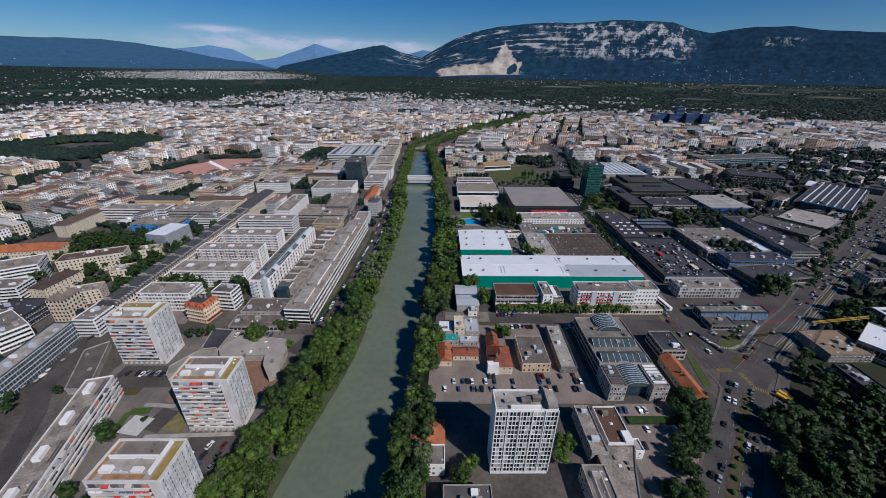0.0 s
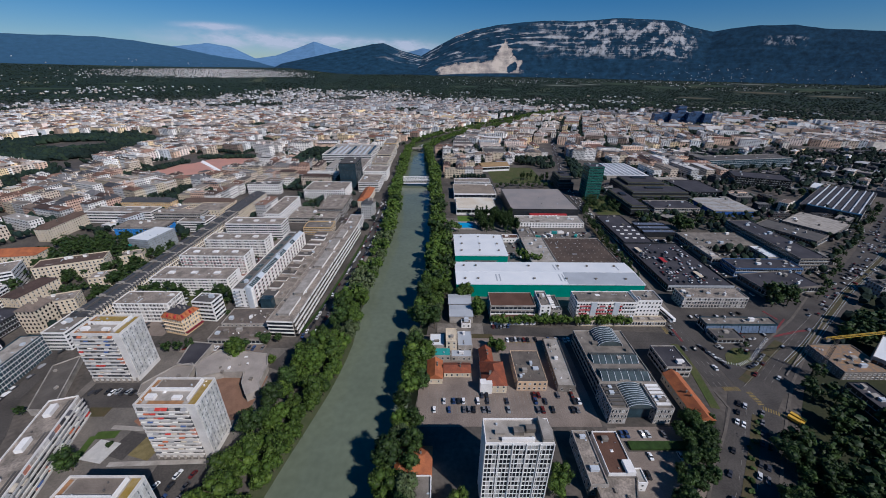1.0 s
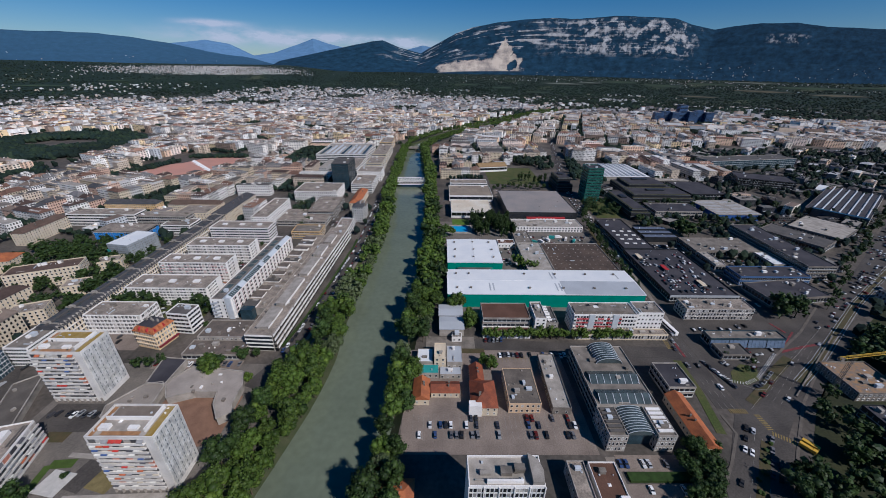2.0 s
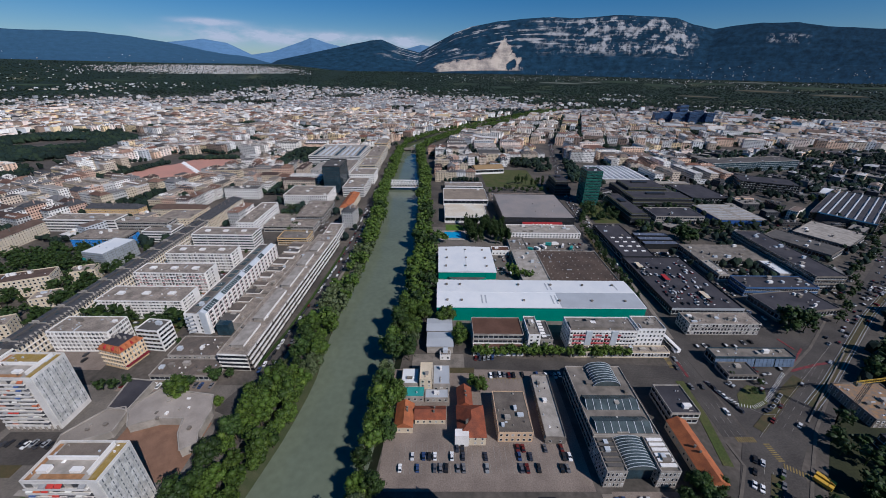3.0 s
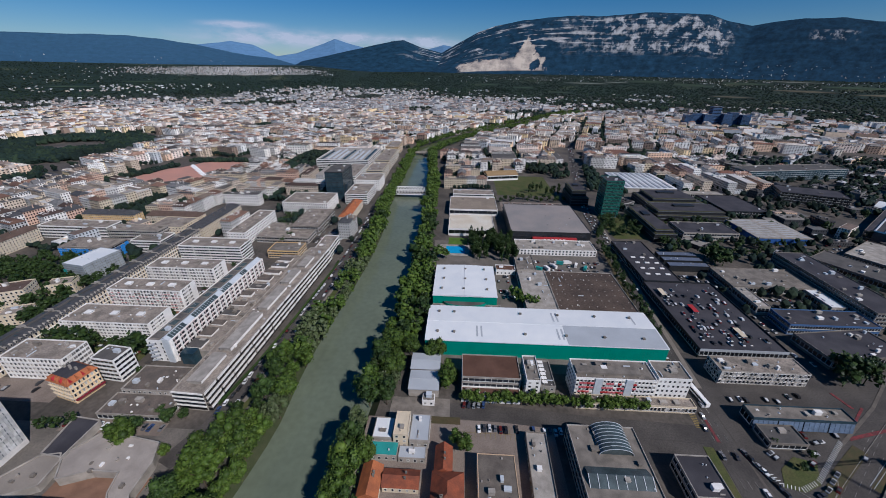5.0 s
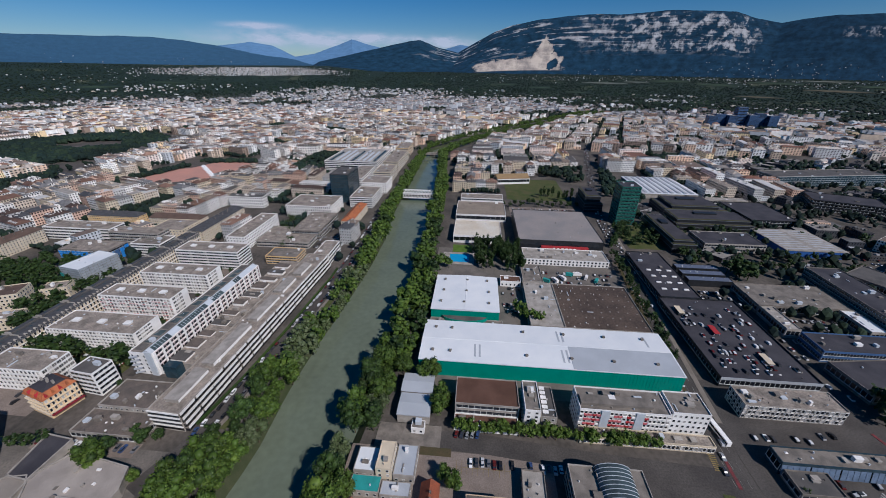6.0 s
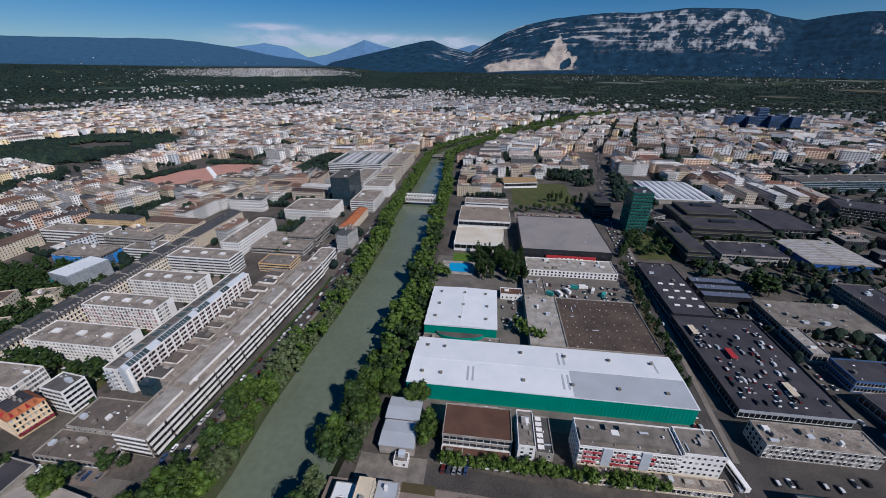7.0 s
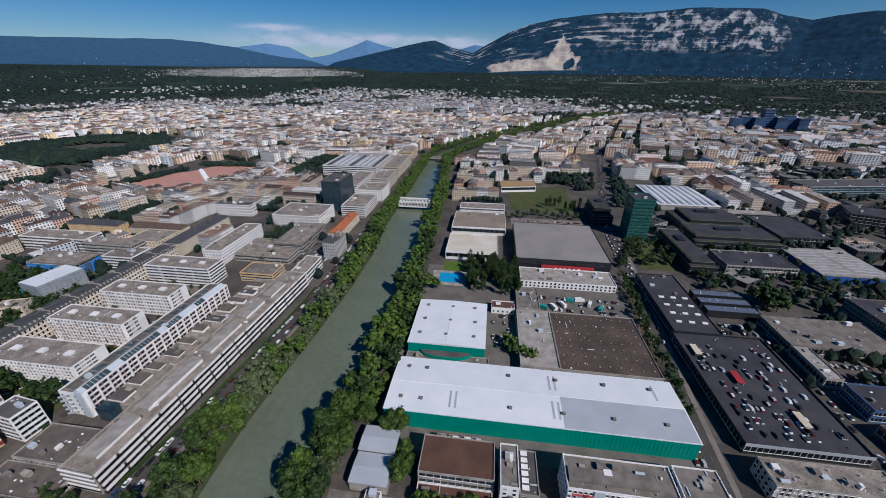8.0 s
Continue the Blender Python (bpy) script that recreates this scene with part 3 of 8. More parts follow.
def dress(root, faces, x0, x1, y0, y1, h, floors, style, base=0.0, win=(1.3, 1.5), pitch=2.8, wallmat=None, extra=None):
    """Windows on the sides named: win and french as single windows, band as one strip of glass a storey, balc as bays."""
    fh = (h - base) / floors
    far = (root.location - Vector((30, 70, 0))).length > 300
    for face in faces:
        L, at = facade_frame(face, x0, x1, y0, y1)
        for k in range(floors):
            z = base + k * fh
            if style in ("win", "french", "balc", "open"):
                n = max(1, int((L - 1.0) / pitch))
                me = window_mesh(win[0], win[1], style)
                if far and not extra:
                    row = MB()
                    co = [tuple(v.co) for v in me.vertices]
                    for i in range(n):
                        b = len(row.v)
                        row.v += [(x + (i + 0.5) * L / n, y, zz) for x, y, zz in co]
                        row.f += [tuple(b + q for q in p.vertices) for p in me.polygons]
                        row.i += [p.material_index for p in me.polygons]
                    part("glazing_strip", row, [WHITE if style == "open" else FRAME, GLASS], root, at=at(0, z + fh * 0.3), kind="stuff")
                    continue
                for i in range(n):
                    u = (i + 0.5) * L / n
                    part("balcony" if style == "balc" else "window", me, None, root, at=at(u, z + (0.2 if style in ("balc", "french") else fh * 0.3)))
                    if extra and random.random() < extra[0]:
                        part("awning", awning_mesh(win[0] * rnd(0.8, 1.0), random.choice(extra[1])), None, root, at=at(u, z + fh * 0.78))
            elif style == "loggia":
                mb = MB()
                n = max(1, int((L - 0.8) / pitch))
                step = (L - 0.8) / n
                for i in range(n):
                    u = 0.4 + i * step
                    mb.face(((u + 0.1, -0.03, 0.95), (u + step - 0.1, -0.03, 0.95), (u + step - 0.1, -0.03, fh - 0.3), (u + 0.1, -0.03, fh - 0.3)), 1)
                    mb.box(u + step * 0.55, u + step * 0.55 + 0.12, -0.12, -0.04, 0.9, fh - 0.3, 0)
                for i in range(n + 1):
                    u = 0.4 + i * step
                    mb.box(u - 0.11, u + 0.11, -0.5, 0.0, 0.0, fh - 0.06, 0)
                mb.box(0.3, L - 0.3, -0.55, -0.45, 0.06, 0.98, 0)
                mb.box(0.3, L - 0.3, -0.55, 0.0, -0.1, 0.05, 0)
                part("loggia_band", mb, [wallmat or WHITE, BAYS], root, at=at(0, z + 0.14))
            elif style == "grid":
                mb = MB()
                mb.box(0.2, L - 0.2, -0.04, 0.02, 0.1, fh - 0.3, 1)
                m = max(2, int(L / pitch))
                for i in range(m + 1):
                    u = 0.2 + (L - 0.4) * i / m
                    mb.box(u - 0.06, u + 0.06, -0.16, 0.02, 0, fh, 0)
                mb.box(0, L, -0.2, 0.02, fh - 0.3, fh, 0)
                part("glazing_band", mb, [wallmat or FRAME, GLASS_B], root, at=at(0, z))
            elif style == "band":
                mb = MB()
                mb.box(0.5, L - 0.5, -0.03, 0.02, fh * 0.35, fh * 0.82, 1)
                m = max(2, int(L / pitch))
                for i in range(m + 1):
                    u = 0.5 + (L - 1) * i / m
                    mb.box(u - 0.09, u + 0.09, -0.12, 0.02, fh * 0.33, fh * 0.84, 0)
                mb.box(0.4, L - 0.4, -0.2, 0.02, fh * 0.3, fh * 0.34, 0)
                part("window_band", mb, [wallmat or FRAME, GLASS], root, at=at(0, z))


AWN = {}


def awning_mesh(w, material):
    key = (round(w, 1), material.name)
    if key not in AWN:
        mb = MB()
        w = round(w, 1)
        mb.face(((-w / 2, -0.1, 0.4), (w / 2, -0.1, 0.4), (w / 2, -1.25, -0.25), (-w / 2, -1.25, -0.25)))
        mb.face(((-w / 2, -1.25, -0.25), (w / 2, -1.25, -0.25), (w / 2, -1.25, -0.5), (-w / 2, -1.25, -0.5)))
        mb.face(((-w / 2, -1.25, -0.3), (w / 2, -1.25, -0.3), (w / 2, -0.1, 0.35), (-w / 2, -0.1, 0.35)))
        AWN[key] = mb.mesh("awning", material)
    return AWN[key]


AWN_COL = [mat("awning_orange", (0.45, 0.13, 0.06)), mat("awning_red", (0.5, 0.05, 0.04)), mat("awning_blue", (0.07, 0.12, 0.28)), mat("awning_grey", (0.3, 0.3, 0.3)), mat("awning_white", (0.7, 0.68, 0.62)), mat("awning_white", (0.7, 0.68, 0.62)), mat("awning_grey", (0.3, 0.3, 0.3)), mat("awning_sand", (0.5, 0.44, 0.35)), mat("awning_dark", (0.09, 0.09, 0.1)), mat("awning_white", (0.7, 0.68, 0.62))]


def block(label, x0, x1, y0, y1, h, floors, wall=WHITE, roofm=GRAVEL, style="win", faces=None, boxes=3, name="apartment_building", win=(1.4, 1.5), pitch=2.9,
          parapet=0.7, rz=0, base=0.0, extra=None, category="building", group="", bandmat=None, clutter=True):
    """A flat-roofed house. Sides are named in its own axes."""
    cx, cy = (x0 + x1) / 2, (y0 + y1) / 2
    TAKEN.append((x0, x1, y0, y1))
    root = thing(name, cx, cy, 0, label, category, group, rz=rz)
    w, d = (x1 - x0) / 2, (y1 - y0) / 2
    shell(root, -w, w, -d, d, h, wall, roofm, parapet)
    faces = faces if faces is not None else ("SE" if cx < 30 else "SW")
    if floors:
        dress(root, faces, -w, w, -d, d, h, floors, style, base, win, pitch, bandmat, extra)
    roof_boxes(root, -w, w, -d, d, h, boxes)
    reach = math.hypot(cx - 30, cy - 90)
    if clutter and reach < 460:
        roof_clutter(root, w, d, h, min(14 if reach < 330 else 7, int(w * d / 14)))
    return root, w, d


def pitched(label, x0, x1, y0, y1, h, rise, floors, wall=CREAM, roofm=TILE, hip=0.5, name="house", style="win", faces=None, pitch=3.0, win=(1.1, 1.5), rz=0, chimneys=2, dormers=0, category="house"):
    """A house with a hipped or gabled roof."""
    cx, cy = (x0 + x1) / 2, (y0 + y1) / 2
    TAKEN.append((x0, x1, y0, y1))
    root = thing(name, cx, cy, 0, label, category, rz=rz)
    w, d = (x1 - x0) / 2, (y1 - y0) / 2
    mb = MB()
    mb.box(-w, w, -d, d, 0, h)
    if hip == 0:
        if w >= d:
            for s in (-w, w):
                mb.face(((s, -d, h), (s, d, h), (s, 0, h + rise - 0.1)))
        else:
            for s in (-d, d):
                mb.face(((-w, s, h), (w, s, h), (0, s, h + rise - 0.1)))
    part("wall", mb, wall, root)
    mb = MB()
    mb.hip(-w, w, -d, d, h + 0.02, h + rise, hip=hip)
    part("roof", mb, roofm, root)
    if floors:
        dress(root, faces if faces is not None else ("SE" if cx < 30 else "SW"), -w, w, -d, d, h, floors, style, 0.2, win, pitch)
    for k in range(chimneys):
        x, y = rnd(-w * 0.6, w * 0.6), rnd(-d * 0.5, d * 0.5)
        mb = MB()
        mb.box(x - 0.4, x + 0.4, y - 0.3, y + 0.3, h, h + rise + 0.6)
        mb.box(x - 0.5, x + 0.5, y - 0.4, y + 0.4, h + rise + 0.6, h + rise + 0.75)
        part("chimney", mb, CONC, root)
    return root, w, d


def outline_house(name, label, outline, h, wall, roofm, category="building", boxes=0):
    """A flat-roofed house on a many-sided plan: walls with a parapet, and the roof deck inside."""
    n = len(outline)
    cx, cy = sum(p[0] for p in outline) / n, sum(p[1] for p in outline) / n
    root = thing(name, cx, cy, 0, label, category)
    pts = [(x - cx, y - cy) for x, y in outline]
    mb = MB()
    mb.prism(pts, 0, h)
    for (xa, ya), (xb, yb) in zip(pts, pts[1:] + pts[:1]):
        mb.beam((xa, ya, h + 0.3), (xb, yb, h + 0.3), 0.6)
    part("wall", mb, wall, root)
    mb = MB()
    mb.prism([(x * 0.985, y * 0.985) for x, y in pts], h - 0.1, h + 0.06)
    part("roof", mb, roofm, root)
    for k in range(boxes):
        t, u = random.randrange(n), rnd(0.2, 0.7)
        x, y = pts[t][0] * u, pts[t][1] * u
        mb = MB()
        mb.box(x, x + rnd(0.8, 2), y, y + rnd(0.8, 2), h, h + rnd(0.5, 1.4))
        part("vent", mb, random.choice((WHITE, CONC_L, CONC)), root)
    return root

# ---- streets, yards and lawns ----
KERB = mat("dull_paving", (0.13, 0.112, 0.095), var=0.3, scale=0.2)
DRY = mat("dry_verge", (0.055, 0.052, 0.022), var=0.4, scale=0.2, tint=(0.08, 0.06, 0.03))
strip("road_quay", "grey quayside road", [(-98, 190), (-89, 212), (-84, 235), (-77, 300), (-70.5, 385), (-71, 450), (-72, 513), (-74, 650), (-78, 900)], 10, ASPH)
strip("road_cross", "grey street between the yards", [(6, 230), (60, 230), (120, 225), (184, 222)], 11, ASPH, top=0.1)
strip("road_main", "wide asphalt street with lanes", [(181, 176), (183, 210), (184, 250), (190, 320), (200, 400), (206, 450), (214, 555), (245, 720), (280, 890), (330, 1100)], 13, ASPH)
strip("road_avenue", "asphalt avenue with tram lanes", [(190, 163), (212, 182), (241, 205), (283, 236), (318, 258), (390, 304), (470, 362), (650, 497), (900, 670)], 21, ASPH, top=0.06)
strip("road_lower", "wide asphalt avenue with a queue of cars", [(95, 50), (131, 95), (152, 117), (172, 140), (192, 165)], 25, ASPH, top=0.12)
strip("road_left", "asphalt street below the towers", [(-190, 70), (-203, 104), (-221, 140), (-237, 162), (-243, 190), (-268, 228), (-300, 245)], 10, ASPH, top=0.09)
strip("lawn_median", "dry grass strip along the avenue", [(226, 201), (238, 209), (252, 218)], 6, DRY, top=0.2)
strip("lawn_lower", "dry grass strip beside the queue", [(116, 76), (148, 112), (168, 134), (186, 155)], 4.5, DRY, top=0.2)
strip("verge_main", "grass verge of the main street", [(166, 160), (172, 190), (174, 215)], 5, GRASS, top=0.2)
strip("pavement_main", "pale pavement of the main street", [(192, 255), (198, 320), (207, 400), (213, 450), (222, 555)], 3, PAVE, top=0.2)
strip("pavement_quay", "pale quayside footpath", [(-83, 212), (-77.5, 240), (-70.5, 300), (-64, 385), (-64.5, 450), (-66, 513)], 2.5, PAVE, top=0.2)
strip("verge_quay", "grass verge of the quayside", [(-78, 225), (-73, 262), (-67, 310), (-60.5, 385), (-60.5, 450), (-61, 560)], 5, GRASS, top=0.1)
strip("pavement_avenue", "pale pavement of the avenue", [(232, 212), (285, 246), (355, 300), (428, 356), (541, 441), (674, 535)], 1.6, KERB, top=0.22)
strip("tram_bed", "brown gravel tram bed along the avenue", [(240, 196), (268, 214), (368, 285), (470, 350), (640, 470)], 5, DRY, top=0.16)
strip("pavement_lower", "pale pavement beside the queue of cars", [(90, 64), (131, 113), (143, 127), (160, 144), (174, 160), (174, 172)], 1.4, KERB, top=0.22)
strip("pavement_east", "pale pavement beside the park", [(120, 62), (161, 110), (186, 137), (204, 156), (228, 180), (253, 200), (301, 236), (480, 352)], 1.4, KERB, top=0.22)
# Shade over the park corner is put into this grass colour.
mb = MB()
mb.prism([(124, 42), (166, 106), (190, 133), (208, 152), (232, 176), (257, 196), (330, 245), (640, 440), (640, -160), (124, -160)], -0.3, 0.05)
single("park_lawn", mb, mat("shaded_park_grass", (0.03, 0.034, 0.012), var=0.4, scale=0.06, fine=1.0, tint=(0.018, 0.022, 0.01)), "park ground beside the avenue, shade put into its dark colour", kind="structure")
strip("verge_hall", "dry grass verge between the long hall and the street", [(183.5, 262), (184, 300), (187, 330), (193, 400), (198, 445)], 3.2, DRY, top=0.14)
strip("verge_junction", "ochre grass verge at the junction", [(197, 180.5), (206, 186.5), (217, 194), (228, 202)], 5, DRY, top=0.24)
strip("hedge_quay", "clipped green hedge along the quayside office", [(-92.5, 226), (-86.5, 262), (-82, 310), (-77, 385), (-77, 402)], 1.5, LEAF_D, top=1.2)
sheet("yard_carpark", "pale worn asphalt car park", -5, 96, 148, 172, 0, LOT)
sheet("yard_small", "worn asphalt yard", -5, 96, 172, 224, 0, LOT, top=0.05)
sheet("yard_towers", "grey paved yard between the towers", -205, -95, 60, 210, 0, mat("yard_asphalt", (0.11, 0.098, 0.085), var=0.3, scale=0.1, fine=1.2, tint=(0.16, 0.14, 0.12)), top=0.05)
sheet("apron_shed", "pale concrete apron before the boat sheds", 6, 40, 223.5, 238, 0, CONC, top=0.16)
sheet("lawn_shed", "small dry lawn beside the street", 30, 46, 221, 225.5, 0, DRY, top=0.2)
sheet("yard_east", "asphalt yard behind the glass hall", 136, 180, 204, 219, 0, ASPH, top=0.03)
sheet("yard_sport", "grey yard round the halls", 16, 190, 262, 460, 0, mat("yard_asphalt", (0.11, 0.098, 0.085), var=0.3, scale=0.1, fine=1.2, tint=(0.15, 0.13, 0.112)), top=0.04)
mb = MB()
mb.prism([(190, 176), (200, 176), (246, 206), (330, 268), (300, 287), (191, 287)], -0.2, 0.045)
single("yard_junction", mb, ASPH, "dark asphalt yards round the junction", kind="structure")
mb = MB()
mb.prism([(214, 170), (232, 176), (312, 236), (304, 243), (228, 186), (206, 172)], -0.2, 0.05)
single("pavement_avenue", mb, ASPH, "dark asphalt pavement along the avenue", kind="structure")
sheet("lawn_field", "oval green sports field", 100, 190, 632, 745, 0, GRASS)
sheet("lawn_pool", "green lawn beside the pool", 31, 52, 450, 468, 0, mat("lush_lawn", (0.09, 0.16, 0.02), var=0.3, scale=0.2), top=0.12)
sheet("pool_deck", "pale paved pool deck", 22, 54, 423, 449, 0, CONC_L, top=0.16)
sheet("pool_water", "bright blue swimming pool", 29, 49, 428, 445, 0, POOLW, top=0.2)
mb = MB()
mb.prism([(-532, 642), (-460, 655), (-405, 694), (-386, 756), (-388, 832), (-470, 806), (-490, 755), (-536, 726)], -0.3, 0.1)
single("plaza", mb, PINKG, "pink gravel town square", kind="structure")
mb = MB()
for k in range(9):
    mb.hip(-402 - k * 9.5, -394.5 - k * 9.5, 686 + k * 9.6, 693.5 + k * 9.6, 0.1, 4.0, hip=0.4, over=0)
single("market_tents", mb, WMETAL, "row of white market tents on the square", "tent", kind="stuff")
mb = MB()
mb.prism([(198, 196), (206, 194), (216, 198), (223, 209), (214, 212), (203, 205)], -0.2, 0.2)
single("lawn_round", mb, GRASS, "green traffic island at the junction", kind="structure")

# ---- right bank ----
def hall(label, x0, x1, y0, y1, h, wall, roofm, ridge_along="x", rise=0.8, name="hall"):
    """A sheet-metal hall: cladding walls, a shallow ridged roof with seams, roof vents."""
    cx, cy = (x0 + x1) / 2, (y0 + y1) / 2
    w, d = (x1 - x0) / 2, (y1 - y0) / 2
    TAKEN.append((x0, x1, y0, y1))
    root = thing(name, cx, cy, 0, label, "hall")
    mb = MB()
    mb.box(-w + 0.3, w - 0.3, -d + 0.3, d - 0.3, 0, h)
    step = 2.0
    for k in range(int(2 * w / step) + 1 if w > 12 else 0):
        u = -w + 0.3 + k * step
        if u < w - 0.3:
            mb.box(u, u + 0.15, -d + 0.22, -d + 0.3, 0.4, h - 0.2)
    part("wall", mb, wall, root)
    mb = MB()
    a, b = (w, d) if ridge_along == "x" else (d, w)
    prof = [(-b, h - 0.6), (-b, h), (0, h + rise), (b, h), (b, h - 0.6)]
    place = (lambda u, q, z: (u, q, z)) if ridge_along == "x" else (lambda u, q, z: (-q, u, z))
    mb.v = [place(u, q, z) for u in (-a, a) for q, z in prof]
    for k in range(5):
        c = (k + 1) % 5
        mb.f.append((k, 5 + k, 5 + c, c))
    mb.f += [(0, 1, 2, 3, 4), (9, 8, 7, 6, 5)]
    mb.i = [0] * 7
    cap = MB()
    if ridge_along == "x":
        cap.box(-w, w, -0.25, 0.25, h + rise - 0.1, h + rise + 0.12)
    else:
        cap.box(-0.25, 0.25, -d, d, h + rise - 0.1, h + rise + 0.12)
    part("ridge_cap", cap, roofm, root)
    part("roof", mb, roofm, root)
    return root, w, d


def roof_vent(root, x, y, z):
    mb = MB()
    mb.box(x - 0.7, x + 0.7, y - 0.7, y + 0.7, z - 0.3, z + 0.9)
    mb.box(x - 0.9, x + 0.9, y - 0.9, y + 0.9, z + 0.9, z + 1.1)
    part("vent", mb, CONC, root)


hallA, w, d = hall("long white-roofed hall with green metal walls", 21.5, 181, 275, 315, 12.6, GREEN_W, WMETAL)
for x in (29, 41, 89, 116, 142, 167):
    for y in (288, 307):
        roof_vent(hallA, x - 101.25 + rnd(-1, 1), y - 297.5 + (2 if y > 300 else -2), 12.9)
for x, s, ww in ((111, -1, 1.2), (114, -1, 1.2), (117, -1, 1.2), (111, 1, 1.2), (114, 1, 1.2), (56, -1, 1.2), (59, -1, 1.2), (168, 1, 1.2)):
    mb = MB()
    u, q0, q1 = x - 101.25, 4.0 * s, 15.0 * s
    z0, z1 = 12.6 + 0.8 * (1 - 4 / 20) + 0.06, 12.6 + 0.8 * (1 - 15 / 20) + 0.06
    mb.face([(u, q0, z0), (u, q1, z1), (u + ww, q1, z1), (u + ww, q0, z0)][::s])
    part("skylight", mb, GMETAL, hallA)
mb = MB()
mb.face(((15, -19.8, 12.69), (79, -19.8, 12.69), (79, -0.4, 13.44), (15, -0.4, 13.44)))
part("roof_patch", mb, GMETAL, hallA, "greyer roof sheets")
hallB, w, d = hall("square white-roofed hall with green metal walls", 22.5, 74.5, 330, 381, 11.6, GREEN_W, WMETAL, "y")
for x in (30, 48, 66):
    for y in (340, 356, 373):
        roof_vent(hallB, x - 48.5 + rnd(-1, 1), y - 355.5, 12)
mb, rim = MB(), MB()
n = 16
bow = [(17 * math.cos(math.pi * (1 - k / n)), -25.4 - 6.5 * math.sin(math.pi * k / n)) for k in range(n + 1)]
for (xa, ya), (xb, yb) in zip(bow, bow[1:]):
    rim.face(((xa, ya, 4.2), (xb, yb, 4.2), (xb, yb, 6.7), (xa, ya, 6.7)))
    rim.face(((xa, ya + 0.3, 6.7), (xb, yb + 0.3, 6.7), (xb, yb, 6.7), (xa, ya, 6.7))[::-1])
    mb.face(((xa, ya + 0.3, 6.2), (xb, yb + 0.3, 6.2), (xb, -25.3, 6.2), (xa, -25.3, 6.2)))
cp = part("canopy", mb, BITUMEN, hallB, "curved grey entrance roof")
part("canopy_rim", rim, GREEN_W, cp, "curved green rim")
block("low grey-roofed annex between the halls", 22.8, 77, 315.4, 329.2, 4, 1, CONC_L, CONC, "band", boxes=3, name="annex")
block("low grey-roofed annex beside the white office", 92.2, 100.5, 241, 262, 10, 3, CONC_L, BITUMEN, "win", boxes=0, name="workshop")
for k in range(4):
    block("small rooflit box behind the workshop", 52 + k * 6, 56.6 + k * 6, 264, 269.5, 5.4, 0, CONC_L, CONC, boxes=1, name="plant_box", parapet=0.2)

shed, w, d = hall("small grey-roofed boat shed by the river trees", 14.5, 33, 254, 268, 7.2, CONC, GMETAL, name="shed")
hall("lower grey-roofed shed by the river trees", 15, 33.2, 238.5, 253.6, 6.4, CONC_L, GMETAL, name="shed")
block("small white kiosk before the boat shed", 24, 31, 232.5, 237.5, 4.2, 1, WHITE, CONC, "win", boxes=1, name="kiosk", pitch=2.2, parapet=0.2)
root, w, d = block("brown-roofed workshop with a glazed grid front", 46.5, 81, 244, 263, 11.8, 3, CONC_L, BROWN, "band", clutter=False, boxes=0, pitch=3.4, name="workshop")
block("low white workshop annex", 46.5, 80.5, 236.6, 243.6, 4.6, 1, WHITE, BROWN, "win", boxes=1, pitch=3.4, name="workshop")
root, w, d = block("narrow white office block", 83.4, 91.6, 240.5, 261, 14.5, 5, WHITE, CONC, "win", boxes=5, pitch=2.4, win=(1.6, 1.5), name="office_building")
for k in range(6):
    mb = MB()
    mb.box(5.6, 8.6, -8.5 + k * 3.2, -6.3 + k * 3.2, 11.6, 11.9)
    mb.box(6.9, 7.3, -7.6 + k * 3.2, -7.2 + k * 3.2, 10, 11.6)
    part("sun_screen", mb, WHITE, root)
root, w, d = block("factory office with red and white panelled front", 111.5, 157, 242.5, 258, 16.4, 5, WHITE, CONC, "open", boxes=9, pitch=2.1, win=(1.6, 1.7), name="office_building")
SPAN = []
for m in (PINK, RED, WHITE):
    q = MB()
    q.box(-0.92, 0.92, -0.5, 0.02, 0, 1.25)
    SPAN.append(q.mesh("panel", m))
for i in range(21):
    for k in range(5):
        u = -w + (i + 0.5) * 45.5 / 21
        if i not in (5, 6, 13, 14):
            pick = SPAN[2] if i > 15 or i < 1 else random.choice((SPAN[0], SPAN[1], SPAN[0], SPAN[2]))
            part("panel", pick, None, root, at=pose(u, -d - 0.01, k * 3.28 - 0.32 + (0.4 if k == 0 else 0)))
for i in (6, 14):
    mb = MB()
    u = -w + i * 45.5 / 21
    mb.box(u - 2.1, u + 2.1, -d - 0.62, -d - 0.05, 0.3, 16.9)
    part("blank_panel", mb, STEEL, root, "grey blank panel")
mb = MB()
mb.box(-w + 1, w - 8, -d + 3, -d + 9, 16.4, 18.2)
part("roof_storey", mb, CONC, root)
block("white office wing with grey windows", 158, 176.5, 243.5, 258, 17.5, 5, WHITE, CONC, "win", boxes=4, pitch=2.3, name="office_building")
block("low podium with strip windows", 112, 178.5, 235.6, 242.2, 4.4, 1, CREAM, GRAVEL, "open", boxes=4, pitch=2.1, win=(1.7, 2.6), name="office_building", faces="SE")

